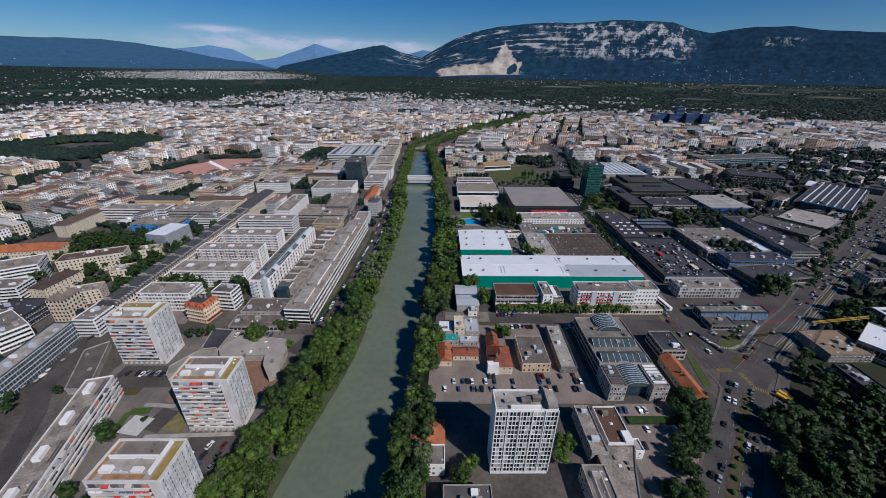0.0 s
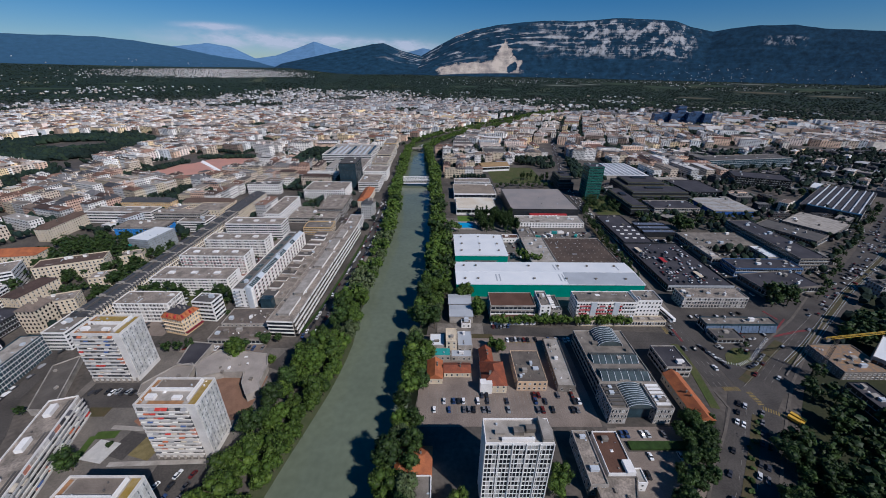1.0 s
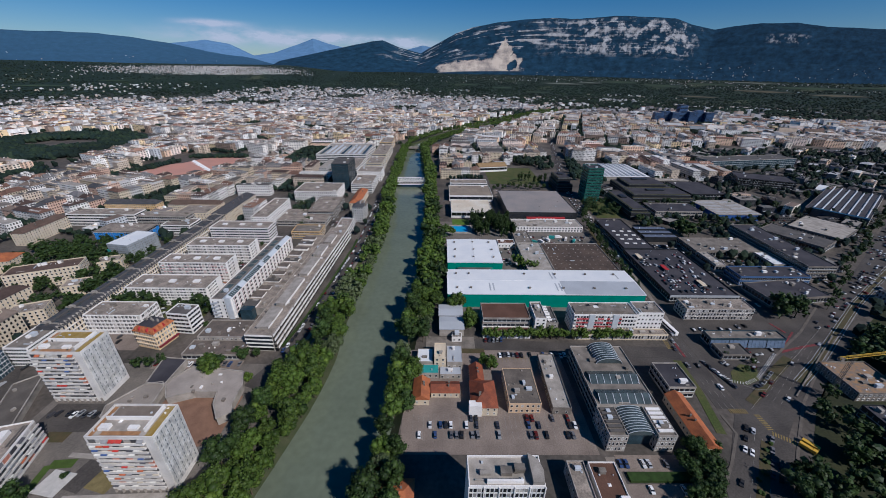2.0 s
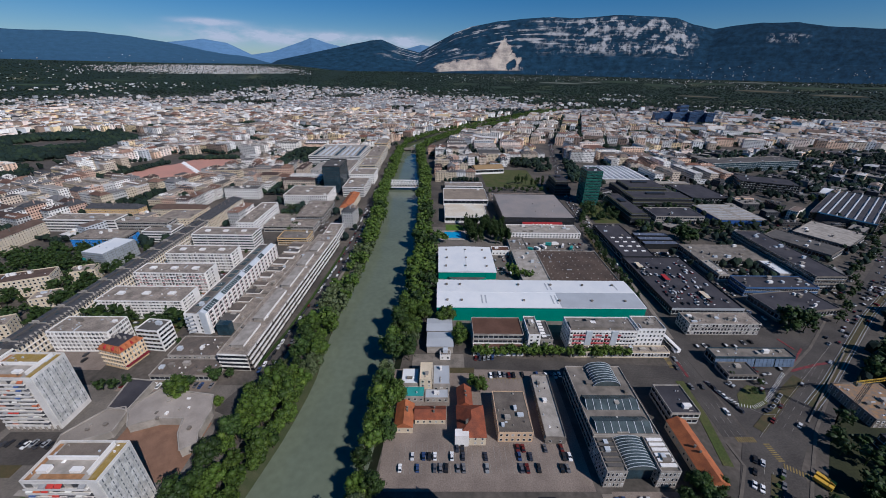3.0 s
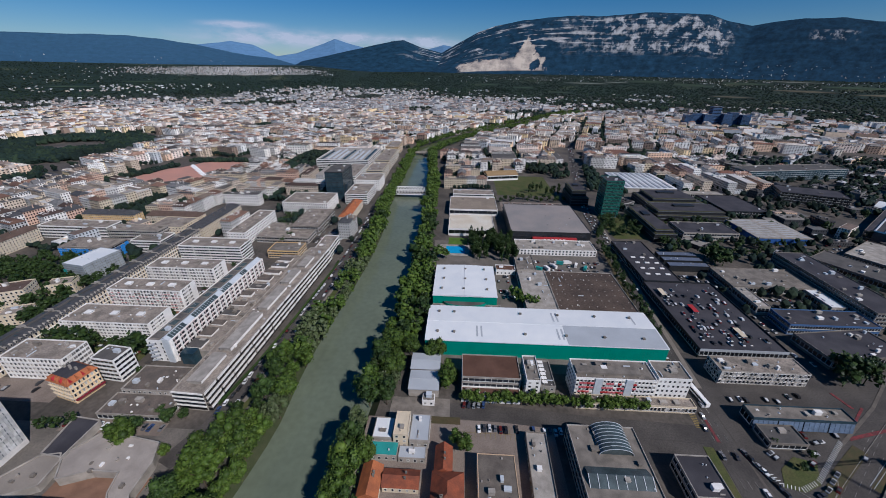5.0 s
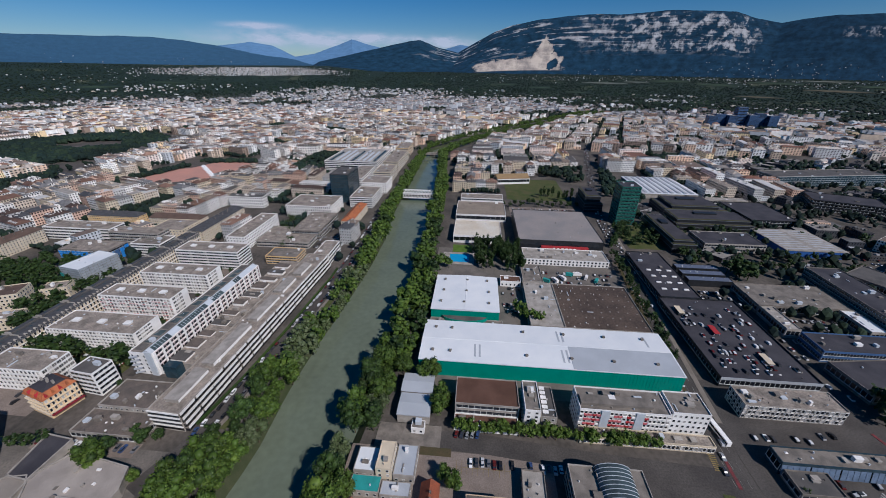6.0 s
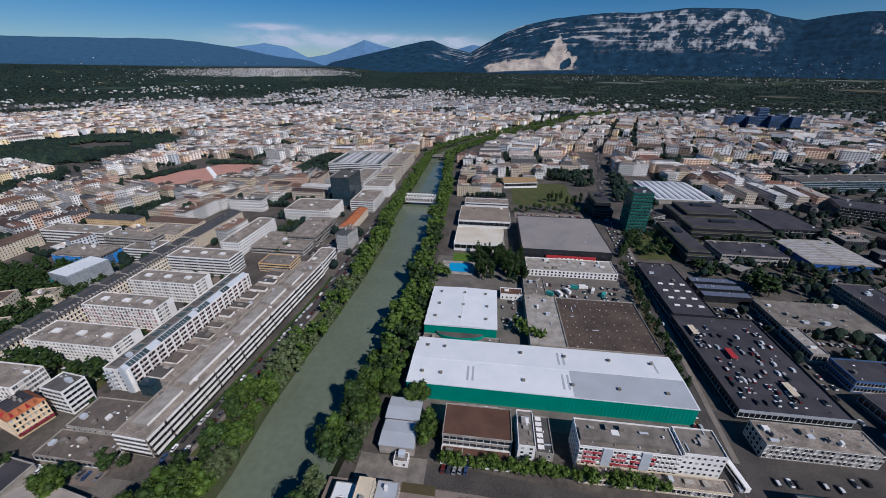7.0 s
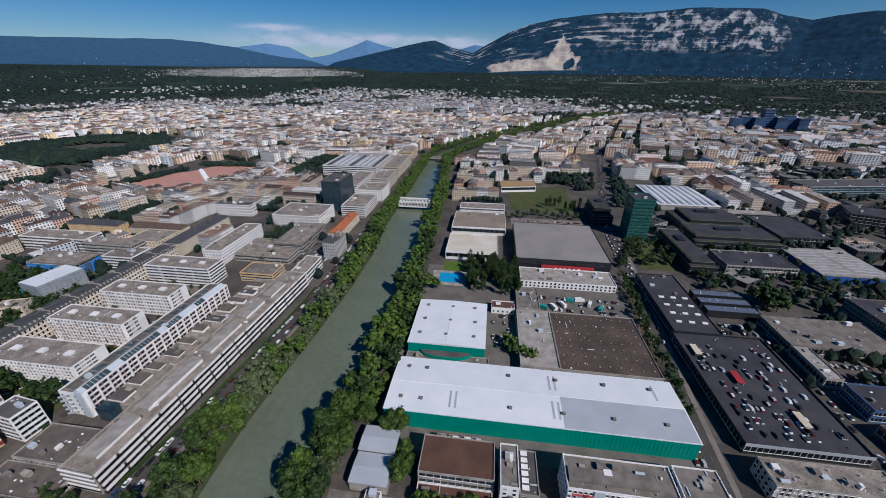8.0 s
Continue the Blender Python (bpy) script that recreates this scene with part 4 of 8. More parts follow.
# the glass-roofed complex
root, w, d = block("modern concrete complex with glass roof vaults", 100, 133, 168, 215, 11.5, 3, CONC_L, CONC, "band", boxes=4, faces="W", name="office_building", bandmat=CONC_L)
for y0, y1 in ((-22, -12), (-8, 2)):
    mb = MB()
    mb.hip(-14, 14, y0, y1, 11.5, 14, hip=0, over=0)
    gr = part("glass_roof", mb, GLASS_R, root)
    for k in range(8):
        q = MB()
        u = -14 + k * 4
        q.beam((u, y0, 11.55), (u, (y0 + y1) / 2, 14.1), 0.25)
        part("glazing_bar", q, STEEL, gr)
def vault(root, x0, x1, y0, y1, z, rise, bars=8):
    n = 10
    mid, half = (x0 + x1) / 2, (x1 - x0) / 2
    arc = [(mid - half * math.cos(math.pi * k / n), z + rise * math.sin(math.pi * k / n)) for k in range(n + 1)]
    mb = MB()
    for (xa, za), (xb, zb) in zip(arc, arc[1:]):
        mb.face(((xa, y0, za), (xb, y0, zb), (xb, y1, zb), (xa, y1, za)))
    mb.face([(x, y0 + 0.3, zz) for x, zz in arc[::-1]])
    mb.face([(x, y1 - 0.3, zz) for x, zz in arc])
    gv = part("glass_vault", mb, GLASS_R, root)
    for k in range(bars + 1):
        y = y0 + (y1 - y0) * k / bars
        mb = MB()
        for (xa, za), (xb, zb) in zip(arc, arc[1:]):
            mb.beam((xa, y, za + 0.05), (xb, y, zb + 0.05), 0.22)
        part("vault_rib", mb, STEEL, gv)
vault(root, -5, 11, 8, 23, 11.6, 4.2)
for x0, x1 in ((99.5, 109), (124, 133.5)):
    r, w, d = block("pale stone gatehouse block with square windows", x0, x1, 150, 167.8, 11, 3, CONC_L, CONC, "win", boxes=2, pitch=1.6, win=(1.1, 2.0), name="office_building", faces="SW")
    for k in range(6):
        mb = MB()
        mb.box(-w + 1, w - 1, -d + 2 + k * 2.6, -d + 3.6 + k * 2.6, 11.6, 12.2)
        part("roof_louvre", mb, WHITE if x0 > 110 else BITUMEN, r)
mb = MB()
front = thing("glass_hall", 116.5, 160, 0, "glass entrance hall with a barrel vault roof", "hall")
mb.box(-7.2, 7.2, -6, 7.5, 0, 9, 0)
part("wall", mb, GLASS_B, front)
vault(front, -7.3, 7.3, -8, 7.6, 9, 3.6, 10)

# small houses of the yard
r, w, d = pitched("house with a red hipped tile roof", 33.2, 47.5, 171, 190.5, 6.2, 5.2, 2, CREAM, TILE)
mb = MB()
mb.box(-w - 1.5, -w + 5.5, -d - 0.6, -d + 3.5, 0, 8)
part("gable_bay", mb, WHITE, r)
pitched("small house wing with a red tile roof", 34, 42, 191, 204, 5, 3.6, 1, CREAM, TILE, hip=0)
block("ochre low house with a grey flat roof", 54, 72, 173, 200, 7, 2, mat("salmon_render", (0.6, 0.42, 0.27), var=0.2, scale=0.2), mat("stained_roof", (0.095, 0.08, 0.067), var=0.4, scale=0.2, tint=(0.15, 0.127, 0.105)), "win", parapet=0.25, boxes=4, pitch=2.6, name="workshop")
block("long low shed with a speckled grey roof", 79, 89.5, 172, 215, 4.6, 1, CONC, CONC_L, "win", boxes=2, pitch=3.5, name="workshop", rz=-2)
pitched("gabled house with red tiles and roof lights", 0.3, 9.5, 178, 193, 4.6, 3.4, 1, CREAM, ORANGE_T, hip=0)
pitched("low workshop with a rusty tile roof", 10.5, 27, 183.5, 192, 3.8, 2.6, 1, CREAM, TILE, hip=0)
block("low shed with a teal roof", 1, 15, 198.5, 206, 4, 1, CONC_L, TEAL, "win", boxes=0, name="workshop", parapet=0.15)
block("low shed with a blue-grey roof", 15.5, 29, 198, 204.5, 3.6, 1, CONC_L, GMETAL, "win", boxes=1, name="workshop", parapet=0.15)
block("low shed with a white roof", 1, 11, 207, 219, 5.4, 1, CONC_L, WMETAL, "win", boxes=1, name="workshop", parapet=0.2)
block("narrow cream rendered stair tower", 12, 19.5, 206, 220, 9.5, 3, CREAM, CREAM, "win", boxes=1, name="workshop", parapet=0.3)
block("small workshop with grey roof", 20, 30, 206, 221.5, 6, 1, CONC_L, GMETAL, "win", boxes=1, name="workshop", parapet=0.2)
block("grey flat-roofed showroom with strip windows", 149, 165, 184, 204, 8, 2, CONC_L, DARKROOF, "band", boxes=2, name="workshop", faces="SW")
pitched("long narrow house with orange tiles", 146, 156, 148, 182, 5.2, 3.2, 1, CREAM, ORANGE_T, hip=0)

# white tower block by the river
root, w, d = block("tall white tower block with a gridded front", 25.5, 52.5, 107, 118.5, 41.5, 14, WHITE, CONC_L, "french", faces="S", boxes=5, pitch=1.42, win=(1.24, 2.35), name="tower_block", base=2.0, parapet=0.9)
mb = MB()
mb.prism([(9, -5.4), (13, -5.4), (13.6, -1), (12.5, 3), (9, 5.6)], 42.0, 44.2)
part("plant_room", mb, CONC_L, root)
mb = MB()
mb.box(-7, 6, -4.6, -3.8, 41.5, 43.4)
part("roof_screen", mb, WHITE, root)
for k in range(6):
    mb = MB()
    u = -w + k * 2 * w / 5
    mb.box(u - 0.2, u + 0.2, -d - 0.4, -d + 0.05, 2, 42)
    part("pier", mb, WHITE, root)
block("narrow grey workshop wing with a light well", 75, 83, 112, 139.5, 7.6, 2, CONC_L, GRAVEL, "win", boxes=3, name="workshop", pitch=3.2)
r, w, d = block("workshop with a dark roof and white parapet", 85, 97.5, 117, 139, 7.6, 2, WHITE, BROWN, "win", boxes=1, name="workshop", pitch=2.6, faces="SE")
mb = MB()
mb.box(2, 6, -d - 0.2, -d + 6, 7.6, 9.4)
part("stair_head", mb, WHITE, r)
outline_house("workshop", "low grey workshop hall behind the tower", [(78, 111.5), (84, 116.5), (98, 116.5), (93, 105), (86, 84), (78, 84)], 6, CONC, GRAVEL, boxes=4)
r, w, d = block("grey workshop with long roof lights", 67, 77.5, 84, 105, 9, 3, CONC_L, CONC, "win", boxes=1, name="workshop", pitch=2.4)
for k in range(2):
    mb = MB()
    mb.hip(-3 + k * 3.5, -1 + k * 3.5, -d + 2, d - 3, 9.02, 10, hip=0.1, over=0)
    part("roof_light", mb, CONC_L, r)
block("small white house beside the yard", 97.6, 102, 114, 121, 5.6, 2, WHITE, CONC_L, "win", boxes=0, name="workshop", pitch=1.8, win=(1.0, 1.2), faces="SE")
pitched("old house with an orange tile roof", -13, 4, 117.5, 132, 6, 3.5, 2, WHITE, ORANGE_T, hip=0.3)
block("low house with a grey roof", -10, 4, 106, 116.5, 7.4, 2, WHITE, CONC, "win", boxes=1, name="house")
block("grey house with a walled roof deck", 3, 24, 84, 96, 9, 3, CONC_L, BITUMEN, "win", boxes=4, name="house")
sheet("yard_south", "asphalt yard with parked cars", 103, 134, 104, 133.5, 0, LOT)
sheet("yard_lane", "asphalt lane beside the workshops", 98, 103, 84, 147, 0, PAVE, top=0.05)
sheet("yard_front", "asphalt yard before the glass hall", 103, 142, 139.5, 148, 0, LOT)
sheet("hedge_bed", "dark hedge between the yards", 105, 135, 134.2, 138.6, 0, LEAF_D, top=1.3)

block("long white office with ribbed sunshades", 205, 258, 260, 274, 9.6, 3, CONC_L, GRAVEL, "open", boxes=7, pitch=2.3, win=(1.9, 2.2), name="office_building", faces="SW")
ob_panel, w, d = block("office strip fronted by slanted blue-grey panels", 203, 256, 228, 237, 7.6, 1, GLASS_B, CONC, "band", boxes=4, pitch=3.0, name="office_building", faces="SW")
BLUE_PANEL = mat("blue_grey_panel", (0.13, 0.18, 0.26), rough=0.5, var=0.25, scale=0.3, fine=2, tint=(0.09, 0.125, 0.18))
for k in range(20):
    u, run = -w + 0.2 + k * w / 10, w / 10 - (0.7 if k % 5 == 4 else 0.2)
    mb = MB()
    mb.v += [(u, -d - 1.5, 1.3), (u + run, -d - 1.5, 1.3), (u + run, -d - 0.2, 6.7), (u, -d - 0.2, 6.7),
             (u, -d - 1.36, 1.3), (u + run, -d - 1.36, 1.3), (u + run, -d - 0.06, 6.7), (u, -d - 0.06, 6.7)]
    mb.f += [(0, 1, 2, 3), (7, 6, 5, 4), (0, 4, 5, 1), (2, 6, 7, 3), (1, 5, 6, 2), (0, 3, 7, 4)]
    mb.i += [0] * 6
    part("panel", mb, BLUE_PANEL, ob_panel)
block("low brown-roofed pavilion by the street", 204, 223, 215.5, 227, 4.4, 1, CONC, BITUMEN, "band", boxes=2, name="office_building", faces="SW")

# roof car park and sheds
deck, w, d = block("dark roof-top car park deck", 206, 264, 283, 371, 6.6, 1, DARKW, DARKROOF, "band", boxes=0, parapet=1.0, name="car_park", faces="SW")
mb = MB()
mb.box(-w, w, -d - 0.2, -d - 0.02, 5.6, 7.7)
part("fascia", mb, GMETAL, deck)
for x, y, m in ((-22, 25, CREAM), (-9, 2, RED), (8, -26, CREAM)):
    mb = MB()
    mb.box(x - 2, x + 2, y - 5, y + 5, 8.6, 8.9)
    rc = part("ramp_canopy", mb, m, deck)
    for a, b in ((-1.8, -4.5), (1.6, -4.5), (-1.8, 4.3), (1.6, 4.3)):
        mb = MB()
        mb.box(x + a, x + a + 0.2, y + b, y + b + 0.2, 6.6, 8.6)
        part("post", mb, STEEL, rc)
sh, w, d = block("dark flat-roofed market sheds", 208, 240, 371.5, 455, 7.2, 1, DARKW, DARKROOF, "band", boxes=3, name="warehouse", faces="SW")
for k in range(4):
    for j in range(3):
        mb = MB()
        mb.box(-10 + j * 9, -6 + j * 9, -30 + k * 11, -28 + k * 11, 7.2, 7.9)
        part("skylight", mb, WHITE, sh)
for k in range(3):
    block("low shed with a blue-grey roof", 246, 284, 404 + k * 11.5, 412 + k * 11.5, 6, 0, DARKW, mat("slate_blue_sheet", (0.12, 0.14, 0.19), rough=0.5), boxes=0, name="warehouse", parapet=0.2)

# brown-roofed hall with many roof lights
root, w, d = block("low hall with a pale concrete roof", 97, 121.8, 323, 384, 6.6, 1, CONC_L, CONC_L, "band", boxes=3, name="warehouse")
root, w, d = block("low hall with a brown roof and rows of roof lights", 122, 183, 323, 384, 6.4, 1, CONC_L, SOOT, "band", boxes=0, name="warehouse")
for i in range(9):
    for j in range(7):
        mb = MB()
        x, y = -27 + i * 6.7, -25 + j * 8.3
        x, y = x + rnd(-1, 1), y + rnd(-1.2, 1.2)
        mb.box(x, x + 0.75, y, y + 0.75, 6.3, 6.85)
        part("roof_light", mb, CONC_L, root)
block("low white-fronted depot with loading bays", 103, 185, 430, 455, 6, 2, WHITE, CONC_L, "win", boxes=9, name="warehouse", pitch=3.4, win=(1.8, 1.8))
block("small grey flat-roofed depot", 98, 116, 388, 420, 5, 1, CONC_L, CONC, "win", boxes=3, name="warehouse")
block("small white building beside the hall", 78, 96, 386, 396, 5, 1, WHITE, BROWN, "win", boxes=1, name="warehouse")
arena, w, d = block("large grey-roofed ice arena", 100, 187, 459, 551, 13.6, 0, DARKW, ARENA, boxes=0, name="arena", parapet=0.5)
mb = MB()
mb.box(-w + 2, w - 6, -d - 0.12, -d - 0.02, 8, 11.5)
part("window_band", mb, GLASS, arena)
mb = MB()
mb.box(-20, 28, -d - 3.4, -d - 0.15, 4.5, 8.2)
part("red_canopy", mb, RED, arena, "red entrance canopy")
for k in range(6):
    mb = MB()
    mb.box(-8 + k * 4.2, -5.6 + k * 4.2, -d - 3.52, -d - 3.42, 5.4, 7.3)
    part("sign_bar", mb, WHITE, arena)
rk, w, d = block("open-air rink hall with a beige roof", 30, 83, 474, 520, 8.6, 1, WHITE, mat("beige_roof", (0.55, 0.47, 0.36), var=0.2, scale=0.05, tint=(0.62, 0.58, 0.5)), "band", boxes=0, name="arena", pitch=6)
block("low sports hall with a brown-grey roof", 29, 92, 540, 592, 8.4, 1, WHITE, mat("brown_grey_roof", (0.27, 0.22, 0.17), var=0.25, scale=0.06), "band", boxes=2, name="arena", pitch=6)
block("low hall with a red roof edge", 32, 92, 610, 632, 7, 2, WHITE, GRAVEL, "band", boxes=1, name="arena")
pitched("long white hall with a brown roof", 85, 140, 715, 745, 9, 5, 1, WHITE, mat("ochre_roof", (0.3, 0.2, 0.1), var=0.2), hip=0, name="hall", style="band", pitch=5, chimneys=0, rz=12)

# dark glass offices and the green tower
gt, w, d = block("tall green glass office tower", 228, 250, 548, 574, 48, 12, GLASS_G, DARKROOF, "band", boxes=3, name="tower_block", pitch=1.6, bandmat=mat("green_mullion", (0.07, 0.27, 0.215), rough=0.4))
ROOF_GREEN = mat("planted_roof", (0.045, 0.05, 0.02), var=0.4, scale=0.15, tint=(0.08, 0.07, 0.03))


def stepped(label, x0, x1, y0, y1, tiers):
    """An office of receding storeys with planted terraces; each tier is inset and height."""
    TAKEN.append((x0, x1, y0, y1))
    root = thing("office_building", (x0 + x1) / 2, (y0 + y1) / 2, 0, label, "building")
    w, d = (x1 - x0) / 2, (y1 - y0) / 2
    z = 0.0
    for s, e, h in tiers:
        a0, a1, b0, b1 = -w + e, w - e, -d + s, d - 1
        mb = MB()
        mb.box(a0, a1, b0, b1, z, z + h, bottom=False)
        part("storey", mb, DARKW, root)
        n = max(1, int(h / 3.6))
        for k in range(n):
            q = MB()
            q.box(a0 - 0.35, a1 + 0.35, b0 - 0.35, b0 + 0.05, z + (k + 1) * h / n - 0.5, z + (k + 1) * h / n)
            q.box(a0 - 0.35, a0 + 0.05, b0, b1, z + (k + 1) * h / n - 0.5, z + (k + 1) * h / n)
            part("floor_edge", q, mat("dark_spandrel", (0.15, 0.16, 0.17), rough=0.4, var=0.2), root)
        z += h
        mb = MB()
        mb.box(a0 + 0.4, a1 - 0.4, b0 + 0.4, b1 - 0.4, z, z + 0.15, bottom=False)
        sr = part("storey_roof", mb, DARKROOF, root)
        mb = MB()
        mb.box(a0 + 0.6, a1 - 0.6, b0 + 0.6, b0 + 2.6, z + 0.15, z + 0.5, bottom=False)
        mb.box(a0 + 0.6, a0 + 2.4, b0 + 2.6, b1 - 0.6, z + 0.15, z + 0.5, bottom=False)
        part("planted_bed", mb, ROOF_GREEN, sr, "planted green roof bed")
    mb = MB()
    mb.box(-w * 0.3, w * 0.3, d * 0.2, d * 0.5, z, z + 2)
    part("plant_room", mb, DARKW, root)


stepped("dark glass office with stepped planted terraces", 296, 384, 538, 578, ((0, 0, 8), (5, 2, 4)))
stepped("dark glass office with planted roof beds", 300, 378, 582, 630, ((0, 0, 11), (3, 10, 4)))
stepped("dark corner office with planted roof terraces", 262, 286, 472, 556, ((0, 0, 10), (4, 2, 3)))
stepped("dark glass office beside the green tower", 200, 224, 590, 640, ((0, 0, 12), (8, 2, 8)))
block("low office with pale fascia bands and dark roof", 298, 360, 480, 514, 9, 2, CONC_L, DARKROOF, "band", boxes=5, name="office_building", pitch=3)
block("low dark works hall among the trees", 395, 450, 560, 630, 8, 2, DARKW, DARKROOF, "band", boxes=3, name="office_building", pitch=4)
block("pale curved works roof beside offices", 372, 440, 640, 652, 7, 1, CONC_L, CONC_L, "band", boxes=2, name="warehouse")
sheet("lawn_tower", "green lawn round the glass tower", 222, 261, 478, 546, 0, GRASS, top=0.1)
sheet("apron_arena", "asphalt car park behind the arena", 100, 190, 553, 600, 0, LOT, top=0.06)
wh, w, d = hall("wide warehouse with white roof sheets", 303, 383, 660, 757, 8, CONC_L, WMETAL, name="warehouse")
for k in range(8):
    mb = MB()
    mb.box(-w + 4 + k * 9.5, -w + 8 + k * 9.5, -d + 3, d - 3, 8.6, 9.3)
    part("skylight", mb, GMETAL, wh)
bw, w, d = hall("blue-walled warehouse with a pale ridged roof", 376, 436, 474, 532, 8, BLUE, CONC_L, "y", name="warehouse")
for k in range(9):
    mb = MB()
    u = -d + 4 + k * 6
    for sx in (-1, 1):
        mb.face([(sx * 3, u, 8.78), (sx * (w - 3), u, 8.16), (sx * (w - 3), u + 1.6, 8.16), (sx * 3, u + 1.6, 8.78)][::sx])
    part("skylight", mb, GMETAL, bw)

# ---- left bank ----
END_PANEL = palette("end_wall_panels", [(0.5, 0.49, 0.465), (0.43, 0.425, 0.41), (0.56, 0.55, 0.53), (0.47, 0.46, 0.43)], by="object", var=0.2, scale=0.5)


def balcony_tower(label, x0, x1, y0, y1, h=35.0, moss=None):
    """A white slab tower: balcony bays in front, a ribbed end wall, moss and rust on the roof."""
    root, w, d = block(label, x0, x1, y0, y1, h, 0, TOWER_W, CONC_L, boxes=0, name="tower_block", parapet=1.0, group="towers by the river")
    moss = moss or mat("brown_terrace", (0.2, 0.165, 0.135), var=0.25, scale=0.2)
    f, n = 12, 8
    fh = (h - 3.5) / f
    wide = (2 * w - 5) / n
    me = window_mesh(wide, fh - 0.35, "balc")
    for k in range(f):
        for i in range(n):
            m = pose(-w + 1 + (i + 0.5) * wide, -d, 3.2 + k * fh)
            part("balcony", me, None, root, at=m)
            if random.random() < 0.32:
                part("awning", awning_mesh(wide * 0.9, random.choice(AWN_COL)), None, root, at=m @ pose(0, 0, fh * 0.7))
    cols = 6
    pw = (2 * d - 0.8) / cols
    key = ("end_panel", round(pw, 2))
    if key not in WIN:
        q = MB()
        q.box(-pw / 2 + 0.05, pw / 2 - 0.05, -0.16, 0.02, 0.06, fh - 0.06, 0)
        q.box(-0.2, 0.2, -0.18, -0.05, 0.5, fh - 0.55, 1)
        q.box(-pw / 2 + 0.05, -pw / 2 + 0.3, -0.32, -0.16, 0.06, fh - 0.06, 0)
        WIN[key] = q.mesh("panel", END_PANEL, mat("slit_glass", (0.14, 0.15, 0.16), rough=0.3, var=0.3))
    for k in range(f):
        for i in range(cols):
            part("panel", WIN[key], None, root, at=pose(w, -d + 0.4 + (i + 0.5) * pw, 3.2 + k * fh, 0, 0, 90))
    for i in range(9):
        mb = MB()
        u = -w + 1 + i * (2 * w - 2) / 8
        mb.box(u - 0.3, u + 0.3, -d - 1.0, -d - 0.3, 0, 3)
        part("column", mb, CONC_L, root)
    for (a, b, c, e), m in (((-w + 3, w - 6, d - 6, d - 0.6), moss), ((w - 4.2, w - 0.6, -d + 1, d - 0.6), MOSS), ((-w + 0.6, -w + 2.2, -d + 1, d - 1), RUST), ((-w + 5, w - 7, -d + 1.4, -d + 3.2), RUST)):
        mb = MB()
        mb.box(a, b, c, e, h - 0.1, h + 0.12)
        part("roof_bed", mb, m, root)
    for a, b, c, e, t in ((-w + 2.4, w - 6, 0.5, 1.1, 1.9), (w - 5.6, w - 5, -d + 3, d - 1, 1.9), (-w + 3, -w + 7, -d + 3.4, -d + 6, 1.6), (1, 5, -d + 3.6, -d + 5.6, 1.2)):
        mb = MB()
        mb.box(a, b, c, e, h, h + t)
        part("roof_wall", mb, WHITE, root)
    return root


balcony_tower("white balcony tower with a mossy roof and awnings", -203, -175, 180, 198, moss=MOSS)
balcony_tower("white balcony tower beside the river trees", -130.5, -102.5, 130.5, 147)
balcony_tower("white balcony tower with a walled roof terrace", -129.5, -102, 81, 98.5)
slab, w, d = block("long balcony slab with coloured awnings", -184.5, -171.5, 56, 156, 13.5, 5, WHITE, GRAVEL, "balc", boxes=0, pitch=4.2, win=(4.1, 2.3), faces="SE", extra=(0.42, AWN_COL), rz=16)
for k in range(5):
    u = -42 + k * 20
    mb = MB()
    mb.box(-2.5, 0.5, u, u + 7, 13.5, 15.6)
    part("lift_head", mb, WHITE, slab)
    for x in (3.2, 4.6):
        mb = MB()
        mb.box(x, x + 0.8, u - 2, u + 10, 13.5, 13.75)
        part("roof_slot", mb, BITUMEN, slab)
block("long blue glass office slab", -260.5, -248, 140, 204, 14.5, 5, GLASS_B, CONC_L, "grid", boxes=6, name="office_building", pitch=1.9, faces="SE", bandmat=FRAME, rz=6)
block("white office with slatted front", -255, -240, 207, 232, 14, 5, WHITE, CONC, "band", boxes=4, name="office_building", pitch=1.6)
block("white flat-roofed apartment block", -233, -193, 239, 256, 15.6, 5, WHITE, GRAVEL, "loggia", boxes=4, pitch=2.6, win=(1.9, 1.5))
TAKEN.append((-188, -171, 224, 239))
ch = thing("house", -179.5, 231.5, 0, "corner house with cream walls and red mansard roof", "house", rz=-14)
mb = MB()
mb.box(-8.5, 8.5, -7.5, 7.5, 0, 13.5)
part("wall", mb, mat("warm_cream", (0.72, 0.52, 0.3), var=0.15, scale=0.2), ch)
mb = MB()
mb.v = [(-9, -8, 13.5), (9, -8, 13.5), (9, 8, 13.5), (-9, 8, 13.5), (-6.2, -5.2, 16.6), (6.2, -5.2, 16.6), (6.2, 5.2, 16.6), (-6.2, 5.2, 16.6)]
mb.f, mb.i = [(0, 1, 5, 4), (1, 2, 6, 5), (2, 3, 7, 6), (3, 0, 4, 7)], [0] * 4
part("mansard", mb, ORANGE_T, ch, "orange-red tiled mansard")
mb = MB()
mb.hip(-6.2, 6.2, -5.2, 5.2, 16.6, 17.9, hip=0.4, over=0.1)
part("roof_top", mb, DARKROOF, ch)
for k in range(9):
    mb = MB()
    if k < 5:
        mb.hip(-7.2 + k * 3.2, -5.8 + k * 3.2, -7.4, -4.6, 14.2, 16.4, hip=0, over=0.1)
    else:
        mb.hip(5.6, 8.4, -6 + (k - 5) * 3.2, -4.6 + (k - 5) * 3.2, 14.2, 16.4, hip=0, over=0.1)
    part("dormer", mb, RED if k % 2 else ORANGE_T, ch)
